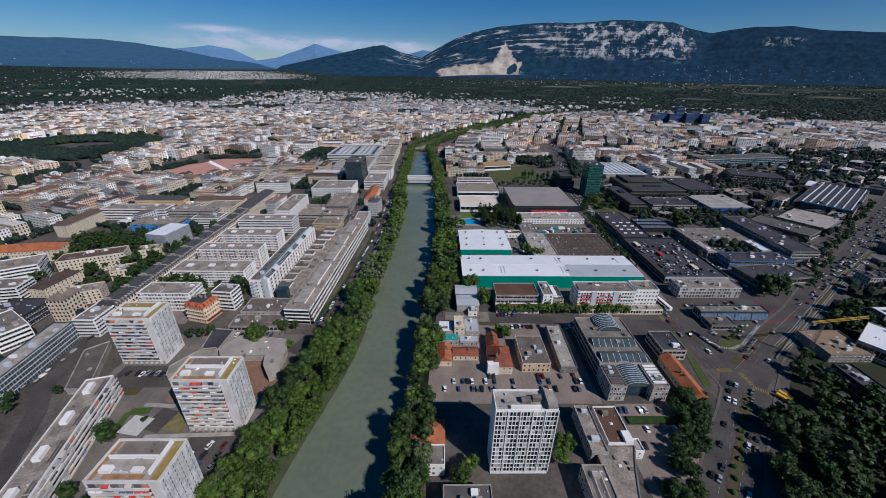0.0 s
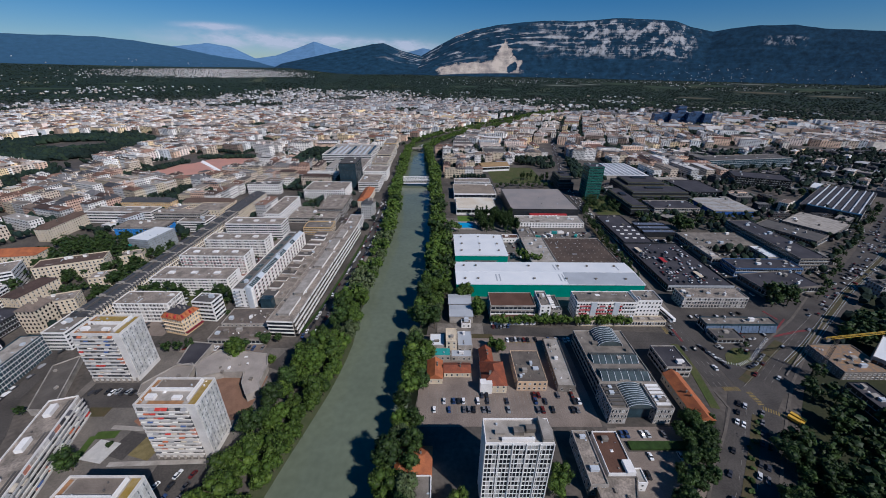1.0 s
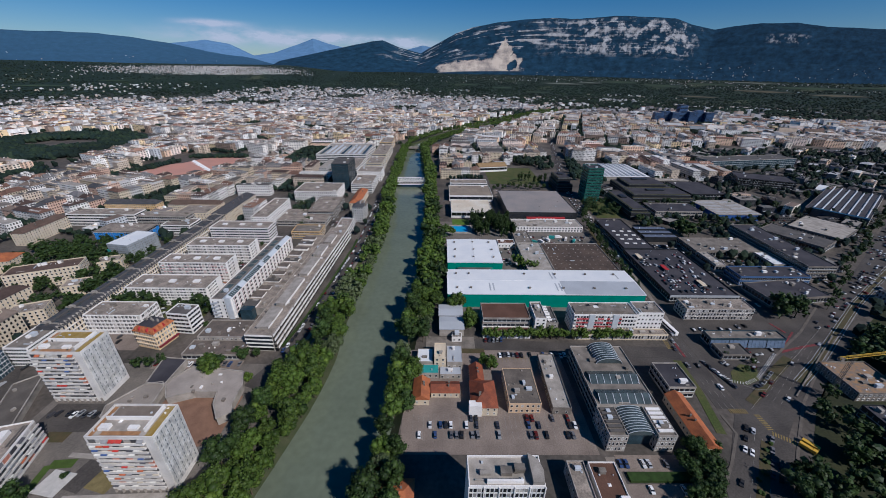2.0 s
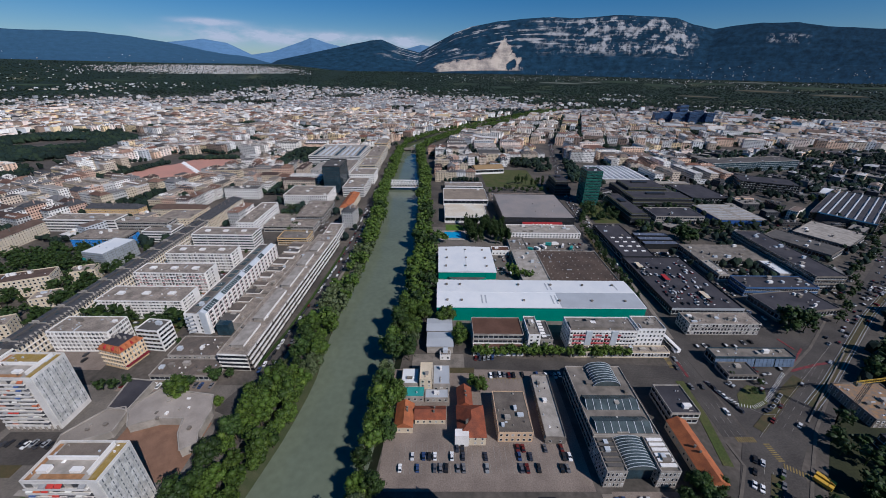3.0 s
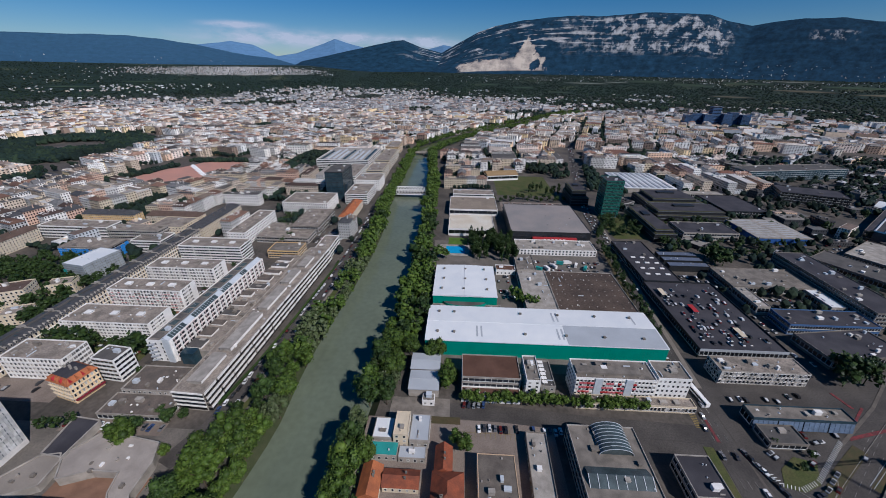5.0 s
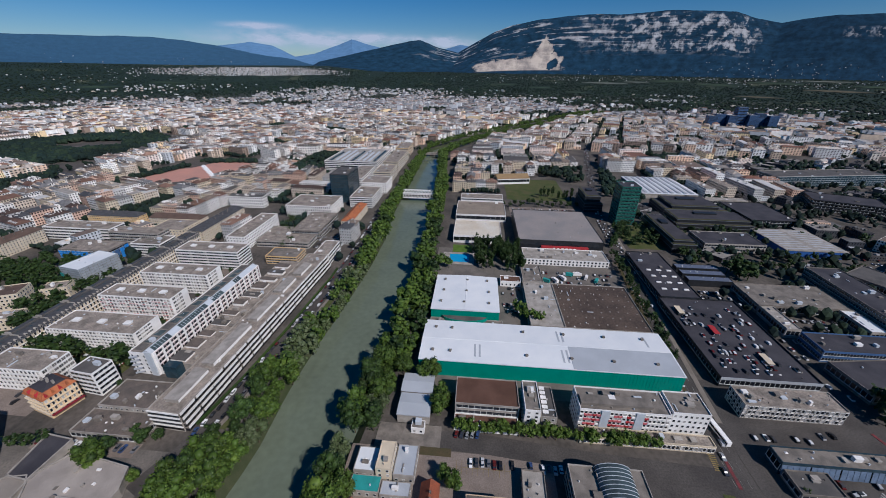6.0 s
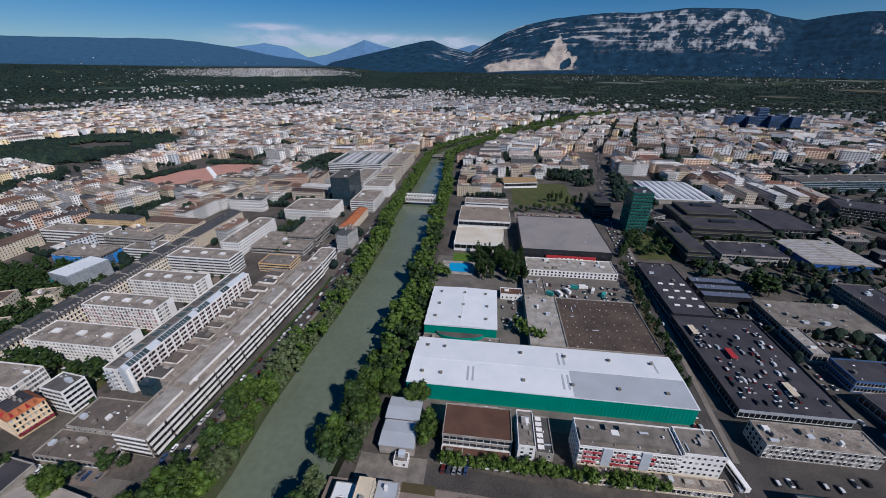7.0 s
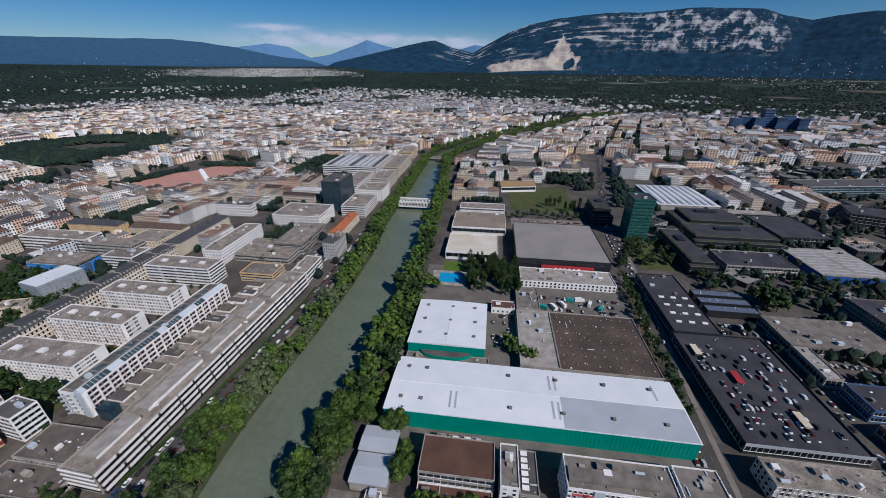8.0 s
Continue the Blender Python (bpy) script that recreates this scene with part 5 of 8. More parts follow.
for k in range(4):
    mb = MB()
    mb.box(-4 + k * 2.6, -3 + k * 2.6, -0.6 + k % 2, 0.4 + k % 2, 16.6, 19.2)
    part("chimney", mb, CONC_L, ch)
dress(ch, "SE", -8.5, 8.5, -7.5, 7.5, 13.5, 4, "win", 0.6, (1.1, 1.9), 1.95)
for s in range(2):
    for k in range(3):
        mb = MB()
        if s == 0:
            mb.box(-8.5, 8.5, -8.3, -7.5, 3.9 + k * 3.2, 4.1 + k * 3.2)
        else:
            mb.box(8.5, 9.3, -7.5, 7.5, 3.9 + k * 3.2, 4.1 + k * 3.2)
        part("balcony_slab", mb, CREAM, ch)
mb = MB()
mb.box(8.5, 10.4, -7.5, 7.5, 2.7, 2.95)
part("shop_awning", mb, mat("dark_red_awning", (0.2, 0.02, 0.03), var=0.2), ch, "dark red shop awning")
block("white house with dark window strips", -176, -160, 240, 252, 16.5, 5, WHITE, BITUMEN, "band", boxes=1, pitch=3.0, rz=-6)
for label, x0, x1, y0, y1, h, ex in (("long white apartment block with a gravel roof", -232, -168, 275, 296, 15.4, None), ("white and pink apartment block", -230, -171, 312, 329, 18, (0.3, [mat("faded_pink", (0.6, 0.3, 0.29))])),
                                     ("white apartment block with loggias", -228, -168, 348, 366, 17.6, None), ("grey-white apartment block with strip balconies", -230, -168, 391, 411, 17.6, None)):
    r, w, d = block(label, x0, x1, y0, y1, h, 6, WHITE, GRAVEL, "loggia" if y0 < 390 else "band", boxes=0, pitch=2.55, win=(2.05, 1.85), faces="SE" if y0 > 390 else "S")
    if y0 < 390:
        dress(r, "E", -w, w, -d * 0.9, d * 0.35, h, 6, "loggia", 0, (1.8, 1.9), 3.0)
    for k in range(3):
        mb = MB()
        u = -w * 0.62 + k * w * 0.6
        mb.box(u - 2.2, u + 2.2, -1.6, 2.0, h - 0.1, h + 1.0)
        mb.box(u - 2.5, u + 2.5, -1.9, 2.3, h + 1.0, h + 1.2)
        mb.box(u - 1.5, u + 1.5, -0.9, 1.3, h + 1.2, h + 1.3)
        part("roof_hatch", mb, [WHITE], r)
    for k in range(1, 4):
        mb = MB()
        mb.box(-w + k * w / 2 - 0.3, -w + k * w / 2 + 0.3, -d - 0.7, -d - 0.57, 0.5, h + 0.6)
        part("pier", mb, WHITE, r)
    if ex:
        for k in range(80):
            mb = MB()
            u, z = -w + (random.randint(0, 21) + 0.5) * 2 * w / 22, random.randint(0, 5) * h / 6 - 0.05
            mb.box(u - 1.0, u + 1.0, -d - 0.62, -d - 0.56, z + 0.3, z + 1.1)
            part("panel", mb, ex[1][0], r, "faded pink panel")

WORN_ROOF = mat("worn_brown_roof", (0.15, 0.12, 0.1), var=0.4, scale=0.25, tint=(0.1, 0.085, 0.072))
PALE_PINK = mat("pale_pink_concrete", (0.62, 0.52, 0.49), var=0.15, scale=0.3)
# long slab with glazed roof, and the quayside terrace building
root, w, d = block("long white slab with a glazed roof strip", -154, -138, 258, 372, 16.5, 0, WHITE, CONC, boxes=3, name="office_building", rz=-1.8)
dress(root, "S", -w, w, -d, d, 16, 5, "win", 0, (1.2, 1.6), 3.2)
for k in range(38):
    mb = MB()
    u = -d + 1 + k * 3.0
    mb.box(w - 0.02, w + (1.3 if k % 2 == 0 else 0.35), u, u + (0.6 if k % 2 == 0 else 0.25), 0, 17)
    part("pier", mb, WHITE if k % 2 == 0 else PALE_PINK, root)
for k in range(5):
    mb = MB()
    mb.box(w, w + 0.04, -d + 1.5, d - 1, 0.9 + k * 3.3, 2.9 + k * 3.3)
    part("window_band", mb, GLASS, root)
    mb = MB()
    mb.box(w, w + 0.28, -d + 1.2, d - 0.8, 2.95 + k * 3.3, 3.5 + k * 3.3)
    part("spandrel", mb, PALE_PINK, root)
for k in range(5):
    mb = MB()
    mb.beam((-w + 1.0, -d - 1.6, 1.6 + k * 3.1), (-w + 5.6, -d - 0.2, 2.2 + k * 3.1), 0.9)
    part("end_balcony", mb, GMETAL, root, "blue-grey slanted balcony")
mb = MB()
mb.box(w - 4.4, w - 0.4, -d - 0.7, -d - 0.02, 0, 18.5)
part("stair_end", mb, STEEL, root, "pale grey stair end")
mb = MB()
mb.hip(0.5, 7.6, -d + 0.5, d - 1, 16.7, 19.2, hip=0, over=0)
part("roof_hood", mb, STEEL, root)
for y0, y1 in ((-54, -40), (-32, -6), (0, 12), (26, 34)):
    mb = MB()
    mb.face(((7.75, y0, 16.9), (7.75, y1, 16.9), (4.6, y1, 19.1), (4.6, y0, 19.1)))
    rg = part("roof_glazing", mb, GLASS_R, root)
    for k in range(int((y1 - y0) / 2.2)):
        mb = MB()
        mb.beam((7.8, y0 + k * 2.2, 16.95), (4.6, y0 + k * 2.2, 19.2), 0.16)
        part("glazing_bar", mb, STEEL, rg)
for k in range(16):
    mb = MB()
    u = -d + 3 + k * 6.9
    mb.hip(-w + 1.2, -w + 6.6, u, u + 5.6, 16.5, 17.6, hip=0.3, over=0)
    part("roof_light", mb, GLASS_R if k % 3 else BITUMEN, root)
root, w, d = block("long terraced quayside office with white bands", -109.5, -91, 222, 405, 13, 0, CONC_L, GRAVEL, boxes=0, name="office_building", rz=-2.8)
for k in range(4):
    o = (3 - k) * 0.75
    mb = MB()
    mb.box(w - 0.2, w + o + 0.06, -d + 0.5, d - 0.5, 0.3 + k * 3.1, 3.1 + k * 3.1, 1)
    for i in range(60):
        u = -d + 1 + i * 3.0
        mb.box(w + o, w + o + 0.2, u, u + 0.12, 0.9 + k * 3.1, 3.1 + k * 3.1, 0)
    part("window_band", mb, [CONC, GLASS], root)
    mb = MB()
    mb.box(w - 0.2, w + o + 0.5, -d, d, 3.1 + k * 3.1, 3.3 + k * 3.1)
    te = part("terrace", mb, CONC, root)
    for i in range(16):
        mb = MB()
        u = -d + 0.4 + i * 11.4
        mb.box(w + o + 0.5, w + o + 0.75, u, u + rnd(9.8, 11.2), 2.5 + k * 3.1, 4.15 + k * 3.1)
        part("balustrade", mb, WHITE, te)
    mb = MB()
    mb.box(-w, w, -d - 0.5, -d, 3.25 + k * 3.1, 4.1 + k * 3.1, 0)
    mb.box(-w + 0.3, w - 0.3, -d - 0.06, -d, 0.9 + k * 3.1, 3.2 + k * 3.1, 1)
    part("end_band", mb, [WHITE, GLASS], root)
for y0, y1, x0, x1, t in ((-85, -62, -4, 4, 2.2), (-58, -20, -3, 4, 2.6), (-14, 16, -3, 4, 2.4), (22, 44, -4, 3, 2.6), (50, 70, -3, 4, 2.2)):
    mb = MB()
    mb.box(x0, x1, y0, y1, 13, 13 + t)
    mb.box(x0 - 0.3, x1 + 0.3, y0 - 0.3, y1 + 0.3, 13 + t, 13 + t + 0.25)
    part("roof_storey", mb, CONC_L, root)
    mb = MB()
    mb.box(x1 + 0.02, x1 + 0.1, y0 + 0.3, y1 - 0.3, 13.3, 13 + t - 0.3)
    part("roof_storey_front", mb, WHITE, root)
roof_boxes(root, -w, w, -d, d, 13, 14, big=2.4)
root, w, d = block("low roofs of the quayside office", -134.5, -111.5, 262, 400, 6, 0, CONC_L, GRAVEL, boxes=22, name="office_building", rz=-2.3)
for k in range(11):
    mb = MB()
    u = -d + 2 + k * 12.3
    x1, y1, z1 = rnd(-2, 4), u + rnd(4.5, 8.5), 6 + rnd(0.9, 2.2)
    mb.box(-w + 1, x1, u, y1, 6, z1)
    pv = part("pavilion", mb, WHITE, root)
    mb = MB()
    mb.box(-w + 0.8, x1 + 0.2, u - 0.2, y1 + 0.2, z1, z1 + 0.2)
    part("pavilion_roof", mb, BITUMEN if k % 3 == 0 else WORN_ROOF, pv)
mb = MB()
mb.box(-w + 3, w - 11, -d - 6, -d - 0.5, 0, 9)
part("glass_link", mb, GLASS_B, root)
block("white end block of the quayside offices", -102, -87, 408, 440, 11, 3, WHITE, GRAVEL, "band", boxes=3, name="office_building")
block("ochre-striped low garage building", -150, -118, 405, 425, 8, 3, OCHRE, CONC, "band", boxes=2, name="office_building")
block("low office with flat roofs", -150, -116, 228, 247, 6.4, 2, CONC_L, WORN_ROOF, "win", boxes=4, name="office_building")
block("low flat-roofed office wing", -152, -113, 213, 227.5, 4.4, 1, CONC_L, WORN_ROOF, "band", boxes=4, name="office_building")
ROOF_GREY = mat("school_roof", (0.36, 0.315, 0.275), var=0.2, scale=0.12, tint=(0.27, 0.235, 0.205))
# school on a broken plan
outline_house("school", "low school with wide concrete roofs", [(-138, 177.7), (-125.4, 182.5), (-112, 182.5), (-109.3, 173.5), (-102.6, 164.2), (-96.5, 168.8), (-99.3, 173.5), (-100.4, 188.3), (-104.7, 198), (-118, 200), (-137, 202), (-144, 192), (-144.2, 187)], 5, CONC_L, ROOF_GREY, "school", 9)
outline_house("school", "lower school wing with a grey roof", [(-165, 165.7), (-144, 175), (-145.5, 187), (-148.5, 190.5), (-157.8, 188.6), (-168, 173.4)], 4, CONC_L, mat("dull_roof", (0.27, 0.235, 0.2), var=0.2, scale=0.1), "school", 3)
outline_house("school", "school wing with a black roof", [(-157.5, 189.4), (-146, 188.3), (-145.6, 209), (-160.8, 210.5)], 4.4, CONC_L, DARKROOF, "school", 0)
LUSH = mat("green_lawn", (0.06, 0.1, 0.018), var=0.3, scale=0.2)
sheet("yard_school", "terracotta school yard", -142, -99, 152, 184, 0, mat("worn_terracotta", (0.23, 0.13, 0.085), var=0.25, scale=0.15), top=0.12)
outline_house("garage", "garage with a flat brown-grey roof", [(-233.6, 188), (-224, 197), (-203, 154.5), (-216, 154.5)], 4, CONC_L, mat("garage_roof", (0.12, 0.105, 0.09), var=0.3, scale=0.15), "garage", 2)
sheet("lawn_towers", "small lawn between the towers", -171, -160, 140.5, 145, 0, LUSH, top=0.16, rz=4)
sheet("lawn_slab", "lawn beside the long slab", -172, -168.5, 126, 142, 0, LUSH, top=0.15, rz=8)
sheet("lawn_yard", "yellowed lawn by the car park", -188, -176, 154, 160, 0, DRY, top=0.17)
sheet("path_plaza", "pale paved path across the tower yard", -166, -148, 145.5, 148, 0, CONC_L, top=0.16, rz=-4)
sheet("path_tower", "pale path below the tower", -152, -104, 126.4, 128.8, 0, CONC_L, top=0.16, rz=2)
sheet("plaza_slab", "pale paved terrace", -167, -155, 128, 139, 0, mat("white_paving", (0.5, 0.48, 0.45), var=0.15, scale=0.5), top=0.4, rz=-10)
sheet("plaza_dark", "dark paved square with a round basin", -156, -145, 130, 144, 0, ASPH, top=0.18, rz=-14)
sheet("lawn_sand", "dry lawn beside the tower", -146, -133, 130, 141, 0, mat("dry_lawn", (0.2, 0.16, 0.07), var=0.3, scale=0.3), top=0.14, rz=-14)
sheet("path_towers", "rust-red path between the towers", -152, -146, 148, 172, 0, TERRA, top=0.1, rz=-30)
sheet("carpark_towers", "asphalt car park of the towers", -200, -160, 160, 178, 0, ASPH, top=0.12)
sheet("carpark_river", "asphalt car park by the trees", -128, -96, 101, 128, 0, ASPH, top=0.12)

# mansard row along the street
TAKEN.append((-254, -237, 223, 437))
root = thing("mansard_row", -245, 330, 0, "long cream row with a dark mansard roof", "row of houses")
mb = MB()
mb.box(-7, 7, -105, 105, 0, 14)
part("wall", mb, CREAM, root)
mb = MB()
for s in (-1, 1):
    mb.face([(s * 7.4, -105, 14)[0:3], (s * 7.4, 105, 14), (s * 5.4, 105, 17), (s * 5.4, -105, 17)][::s])
mb.face(((-5.4, -105, 17), (5.4, -105, 17), (5.4, 105, 17), (-5.4, 105, 17)))
mb.face(((-7.4, -105, 14), (7.4, -105, 14), (5.4, -105, 17), (-5.4, -105, 17)))
part("roof", mb, mat("slate", (0.07, 0.07, 0.075), var=0.3, scale=0.3), root)
DORMER, ROOFWIN = MB(), MB()
DORMER.hip(-0.9, 0.75, -0.65, 0.65, 1.7, 2.3, hip=0, over=0.12)
DORMER.box(-0.9, 0.75, -0.6, 0.6, 0, 1.7)
DORMER.box(0.75, 0.8, -0.4, 0.4, 0.4, 1.5, 1)
DORMER = DORMER.mesh("dormer", CONC_L, GLASS)
ROOFWIN.box(-0.8, 0.8, -0.6, 0.6, 0, 0.25)
ROOFWIN = ROOFWIN.mesh("roof_window", GLASS_R)
for k in range(70):
    part("dormer", DORMER, None, root, at=pose(6.6, -103.5 + k * 3.0, 14.3))
    part("roof_window", ROOFWIN, None, root, at=pose((-3.5, 3.4, 0.5)[k % 3], -103 + k * 3.0, 17.0))
for k in range(12):
    mb = MB()
    u = -102 + k * 18.5
    mb.box(-5.6, 6.2, u, u + 0.5, 16, 17.7)
    mb.box(-2.5, 1.5, u - 0.2, u + 0.7, 17, 19.2)
    part("party_wall", mb, CONC_L, root)
mb = MB()
mb.box(-0.6, 0.6, -104, 104, 17.0, 17.8)
part("roof_ridge", mb, BITUMEN, root)
for k in range(3):
    mb = MB()
    mb.box(7, 7.7, -104, 104, 4.0 + k * 3.4, 4.2 + k * 3.4)
    part("balcony_slab", mb, WHITE, root)
dress(root, "SE", -7, 7, -105, 105, 14, 4, "win", 0.3, (1.3, 2.1), 2.7, extra=None)

bl, w, d = block("scaffolded block hung with blue sheeting", -352, -300, 389, 412, 13, 4, CONC, GRAVEL, "band", boxes=5, pitch=3, bandmat=STEEL)
SHEETING = mat("blue_sheeting", (0.03, 0.24, 0.66), var=0.35, scale=0.6)
for k in range(11):
    mb = MB()
    u, lo = -w + 0.5 + k * 4.7, random.choice((0.5, 0.5, 3.2))
    mb.box(u, u + random.choice((3.2, 4.0, 4.4)), -d - 0.9, -d - 0.75, lo, rnd(10.5, 12.6))
    part("sheet", mb, SHEETING, bl, "bright blue sheeting")
for k in range(4):
    mb = MB()
    u = -d + 1 + k * 5.5
    mb.box(w + 0.7, w + 0.85, u, u + 4.6, 0.5, rnd(10, 12.4))
    part("sheet", mb, SHEETING if k != 1 else BLUE_D, bl)
for k in range(5):
    mb = MB()
    mb.box(-w, w, -d - 0.95, -d - 0.3, 1.9 + k * 2.6, 2.02 + k * 2.6)
    part("scaffold_deck", mb, STEEL, bl)
hg, w, d = block("hall covered in grey sheets", -303, -280, 348, 381, 17.5, 0, mat("grey_scaffold_sheet", (0.33, 0.36, 0.38), rough=0.6, var=0.2, scale=0.2), WMETAL, boxes=0, name="hall", parapet=0.3, rz=-10)
for k in range(7):
    mb = MB()
    mb.box(-w - 0.5, w + 0.5, -d - 0.5, -d - 0.4, 1.8 + k * 2.3, 1.95 + k * 2.3)
    mb.box(w + 0.4, w + 0.5, -d, d, 1.8 + k * 2.3, 1.95 + k * 2.3)
    part("scaffold_rail", mb, CONC, hg)
for k in range(10):
    mb = MB()
    mb.box(w + 0.4, w + 0.5, -d + 0.5 + k * 3.5, -d + 0.62 + k * 3.5, 0, 17.5)
    part("scaffold_pole", mb, CONC, hg)
mb = MB()
mb.box(-w - 0.7, -w + 3, -d - 0.8, -d - 0.6, 0, 12)
part("sheet", mb, TEAL, hg, "green sheet at the corner")
block("grey office slab with strip windows", -332, -276, 424, 440, 17, 5, CONC_L, GRAVEL, "band", boxes=6, name="office_building", pitch=2.4)
block("long pale office with flat roof", -424, -344, 436, 456, 14, 4, WHITE, GRAVEL, "band", boxes=9, name="office_building", pitch=3)
block("white stepped corner office block", -296, -264, 410, 432, 12, 4, WHITE, CONC, "band", boxes=4, name="office_building", pitch=2.4)
for label, x0, x1, y0, y1 in (("cream street row with slate roof", -258, -240, 442, 520), ("cream street row with brown roof", -330, -266, 474, 488), ("ochre street row with dark roof", -410, -345, 474, 488), ("cream courtyard row with brown roof", -430, -416, 380, 430)):
    pitched(label, x0, x1, y0, y1, 14, 4.5, 5, CREAM if "cream" in label else OCHRE, mat("slate", (0.07, 0.07, 0.075), var=0.3, scale=0.3) if "slate" in label or "dark" in label else mat("brown_tiles", (0.12, 0.08, 0.062), var=0.3, scale=0.2), hip=0.3, pitch=2.7, chimneys=6)
dk, w, d = block("tall dark glass office tower", -152, -126, 592, 640, 40, 11, DARKW, BITUMEN, "grid", boxes=3, name="tower_block", pitch=2.4, bandmat=DARKW)
block("pale block beside the tower", -124, -84, 640, 680, 16, 5, WHITE, GRAVEL, "win", boxes=3, pitch=3.2)
bk, w, d = block("large pale block with glazed court roofs", -232, -132, 770, 890, 17, 5, WHITE, CONC_L, "band", boxes=8, name="office_building", pitch=5)
for k in range(9):
    mb = MB()
    u = -w + 6 + k * 10.4
    mb.hip(u, u + 6, -d + 6, d - 40 + (k % 3) * 12, 17, 19, hip=0, over=0)
    part("court_roof", mb, GMETAL if k % 4 else GLASS_R, bk)
for label, x0, x1, y0, y1, h, m in (("white quayside office with strip windows", -120, -88, 574, 628, 14, WHITE), ("cream quayside apartment block", -118, -90, 694, 752, 18, CREAM), ("ochre quayside apartment block", -124, -96, 900, 965, 18, OCHRE), ("white office block behind the quay", -156, -128, 660, 745, 16, WHITE), ("cream quayside apartment house", -120, -92, 770, 880, 18, CREAM)):
    block(label, x0, x1, y0, y1, h, 5, m, GRAVEL, "band", boxes=6, name="office_building" if "office" in label else "apartment_building", pitch=3)
pitched("cream house with an orange hipped roof", -106, -92, 498, 562, 10, 4.5, 3, CREAM, ORANGE_T)
block("dark-roofed low commercial blocks", -180, -122, 440, 480, 7, 2, CONC_L, GRAVEL, "band", boxes=8, name="office_building")
block("grey concrete college block", -150, -118, 462, 520, 11, 3, CONC, GRAVEL, "band", boxes=3, name="office_building")
block("white office with vertical fins", -190, -130, 530, 575, 15, 4, WHITE, GRAVEL, "open", boxes=6, name="office_building", pitch=2.6, win=(1.6, 2.6))
block("white slab beside the park", -205, -185, 430, 500, 15, 5, WHITE, GRAVEL, "win", boxes=4, pitch=3)
block("cream block with a flat roof", -300, -262, 440, 470, 15, 5, CREAM, GRAVEL, "win", boxes=4, pitch=3.4)


# ---- bridges ----
def truss_bridge():
    br = thing("bridge", -35, 630, 0, "white lattice tube bridge over the river", "bridge")
    L, W, H = 27, 7.5, 8
    mb = MB()
    mb.box(-L - 4, L + 4, -W, W, -0.4, 0.6)
    part("deck", mb, ASPH, br)
    for s in (-W - 0.4, W + 0.4):
        for z in (0.5, H):
            mb = MB()
            mb.beam((-L, s, z), (L, s, z), 1.1)
            part("chord", mb, WHITE, br)
        for k in range(12):
            u = -L + k * 4.5
            for a, b in ((0.5, H), (H, 0.5)):
                mb = MB()
                mb.beam((u, s, a), (u + 4.5, s, b), 0.8)
                part("strut", mb, WHITE, br)
    for k in range(13):
        mb = MB()
        u = -L + k * 4.5
        mb.beam((u, -W - 0.4, H), (u, W + 0.4, H), 0.8)
        part("cross_beam", mb, WHITE, br)


truss_bridge()
br = thing("bridge", -43, 937, 0, "flat concrete road bridge", "bridge")
mb = MB()
mb.box(-26, 26, -8, 8, -0.6, 0.8)
part("deck", mb, CONC, br)
for s in (-8, 7.7):
    mb = MB()
    mb.box(-26, 26, s, s + 0.3, 0.8, 1.9)
    part("parapet", mb, CONC_L, br)
mb = MB()
mb.box(-1, 1, -7, 7, -5, -0.6)
part("pier", mb, CONC, br)

for x0, x1, y0, y1, nm, lab, m in ((-235, -165, 257, 274, "court_green", "green court between the blocks", GRASS), (-235, -165, 297, 311, "court_paved", "paved court between the blocks", TERRA), (-235, -158, 330, 347, "court_drive", "asphalt court between the blocks", ASPH), (-235, -158, 367, 390, "court_far", "paved court between the blocks", LOT), (-160, -156, 255, 372, "lane_slab", "asphalt lane beside the long slab", ASPH), (-238, -190, 222, 238.5, "street_corner", "asphalt street before the white block", LOT), (-168, -112, 205, 213, "street_school", "asphalt street behind the school", LOT)):
    sheet(nm, lab, x0, x1, y0, y1, 0, m, top=0.13)

# ---- further houses of the left bank's edge ----
block("cream apartment slab with shutters", -350, -300, 300, 318, 15, 5, CREAM, mat("brown_tiles", (0.12, 0.08, 0.062), var=0.3, scale=0.2), "win", boxes=4, pitch=2.8, rz=24)
pitched("long house with an orange tile roof", -440, -375, 318, 336, 12, 5, 4, CREAM, ORANGE_T, rz=10, pitch=3)
block("white stepped apartment block", -400, -352, 268, 292, 18, 6, WHITE, GRAVEL, "band", boxes=3, pitch=3, rz=30)
block("white apartment block with long balconies", -372, -338, 246, 264, 14, 5, WHITE, CONC, "band", boxes=3, pitch=3, rz=10)
pitched("house with a dark hipped roof", -336, -321, 256, 288, 9, 4, 3, CREAM, mat("dark_tiles", (0.075, 0.05, 0.042), var=0.3, scale=0.2), rz=-6)
block("cream house with a grey roof", -298, -276, 247, 261, 11, 4, CREAM, GRAVEL, "win", boxes=2, rz=24)
block("small cream flat-roofed house", -296, -279, 287, 300, 9, 3, CREAM, GRAVEL, "win", boxes=2, rz=20)
block("cream house behind the trees", -299, -280, 326, 338, 11, 3, CREAM, GRAVEL, "win", boxes=2, rz=20)
block("white office with rows of windows", -318, -284, 196, 214, 13, 4, WHITE, CONC, "band", boxes=4, pitch=2, name="office_building", rz=-30)
block("dark glazed flat-roofed workshop", -330, -300, 216, 240, 10, 3, DARKW, DARKROOF, "band", boxes=4, pitch=2, name="office_building")
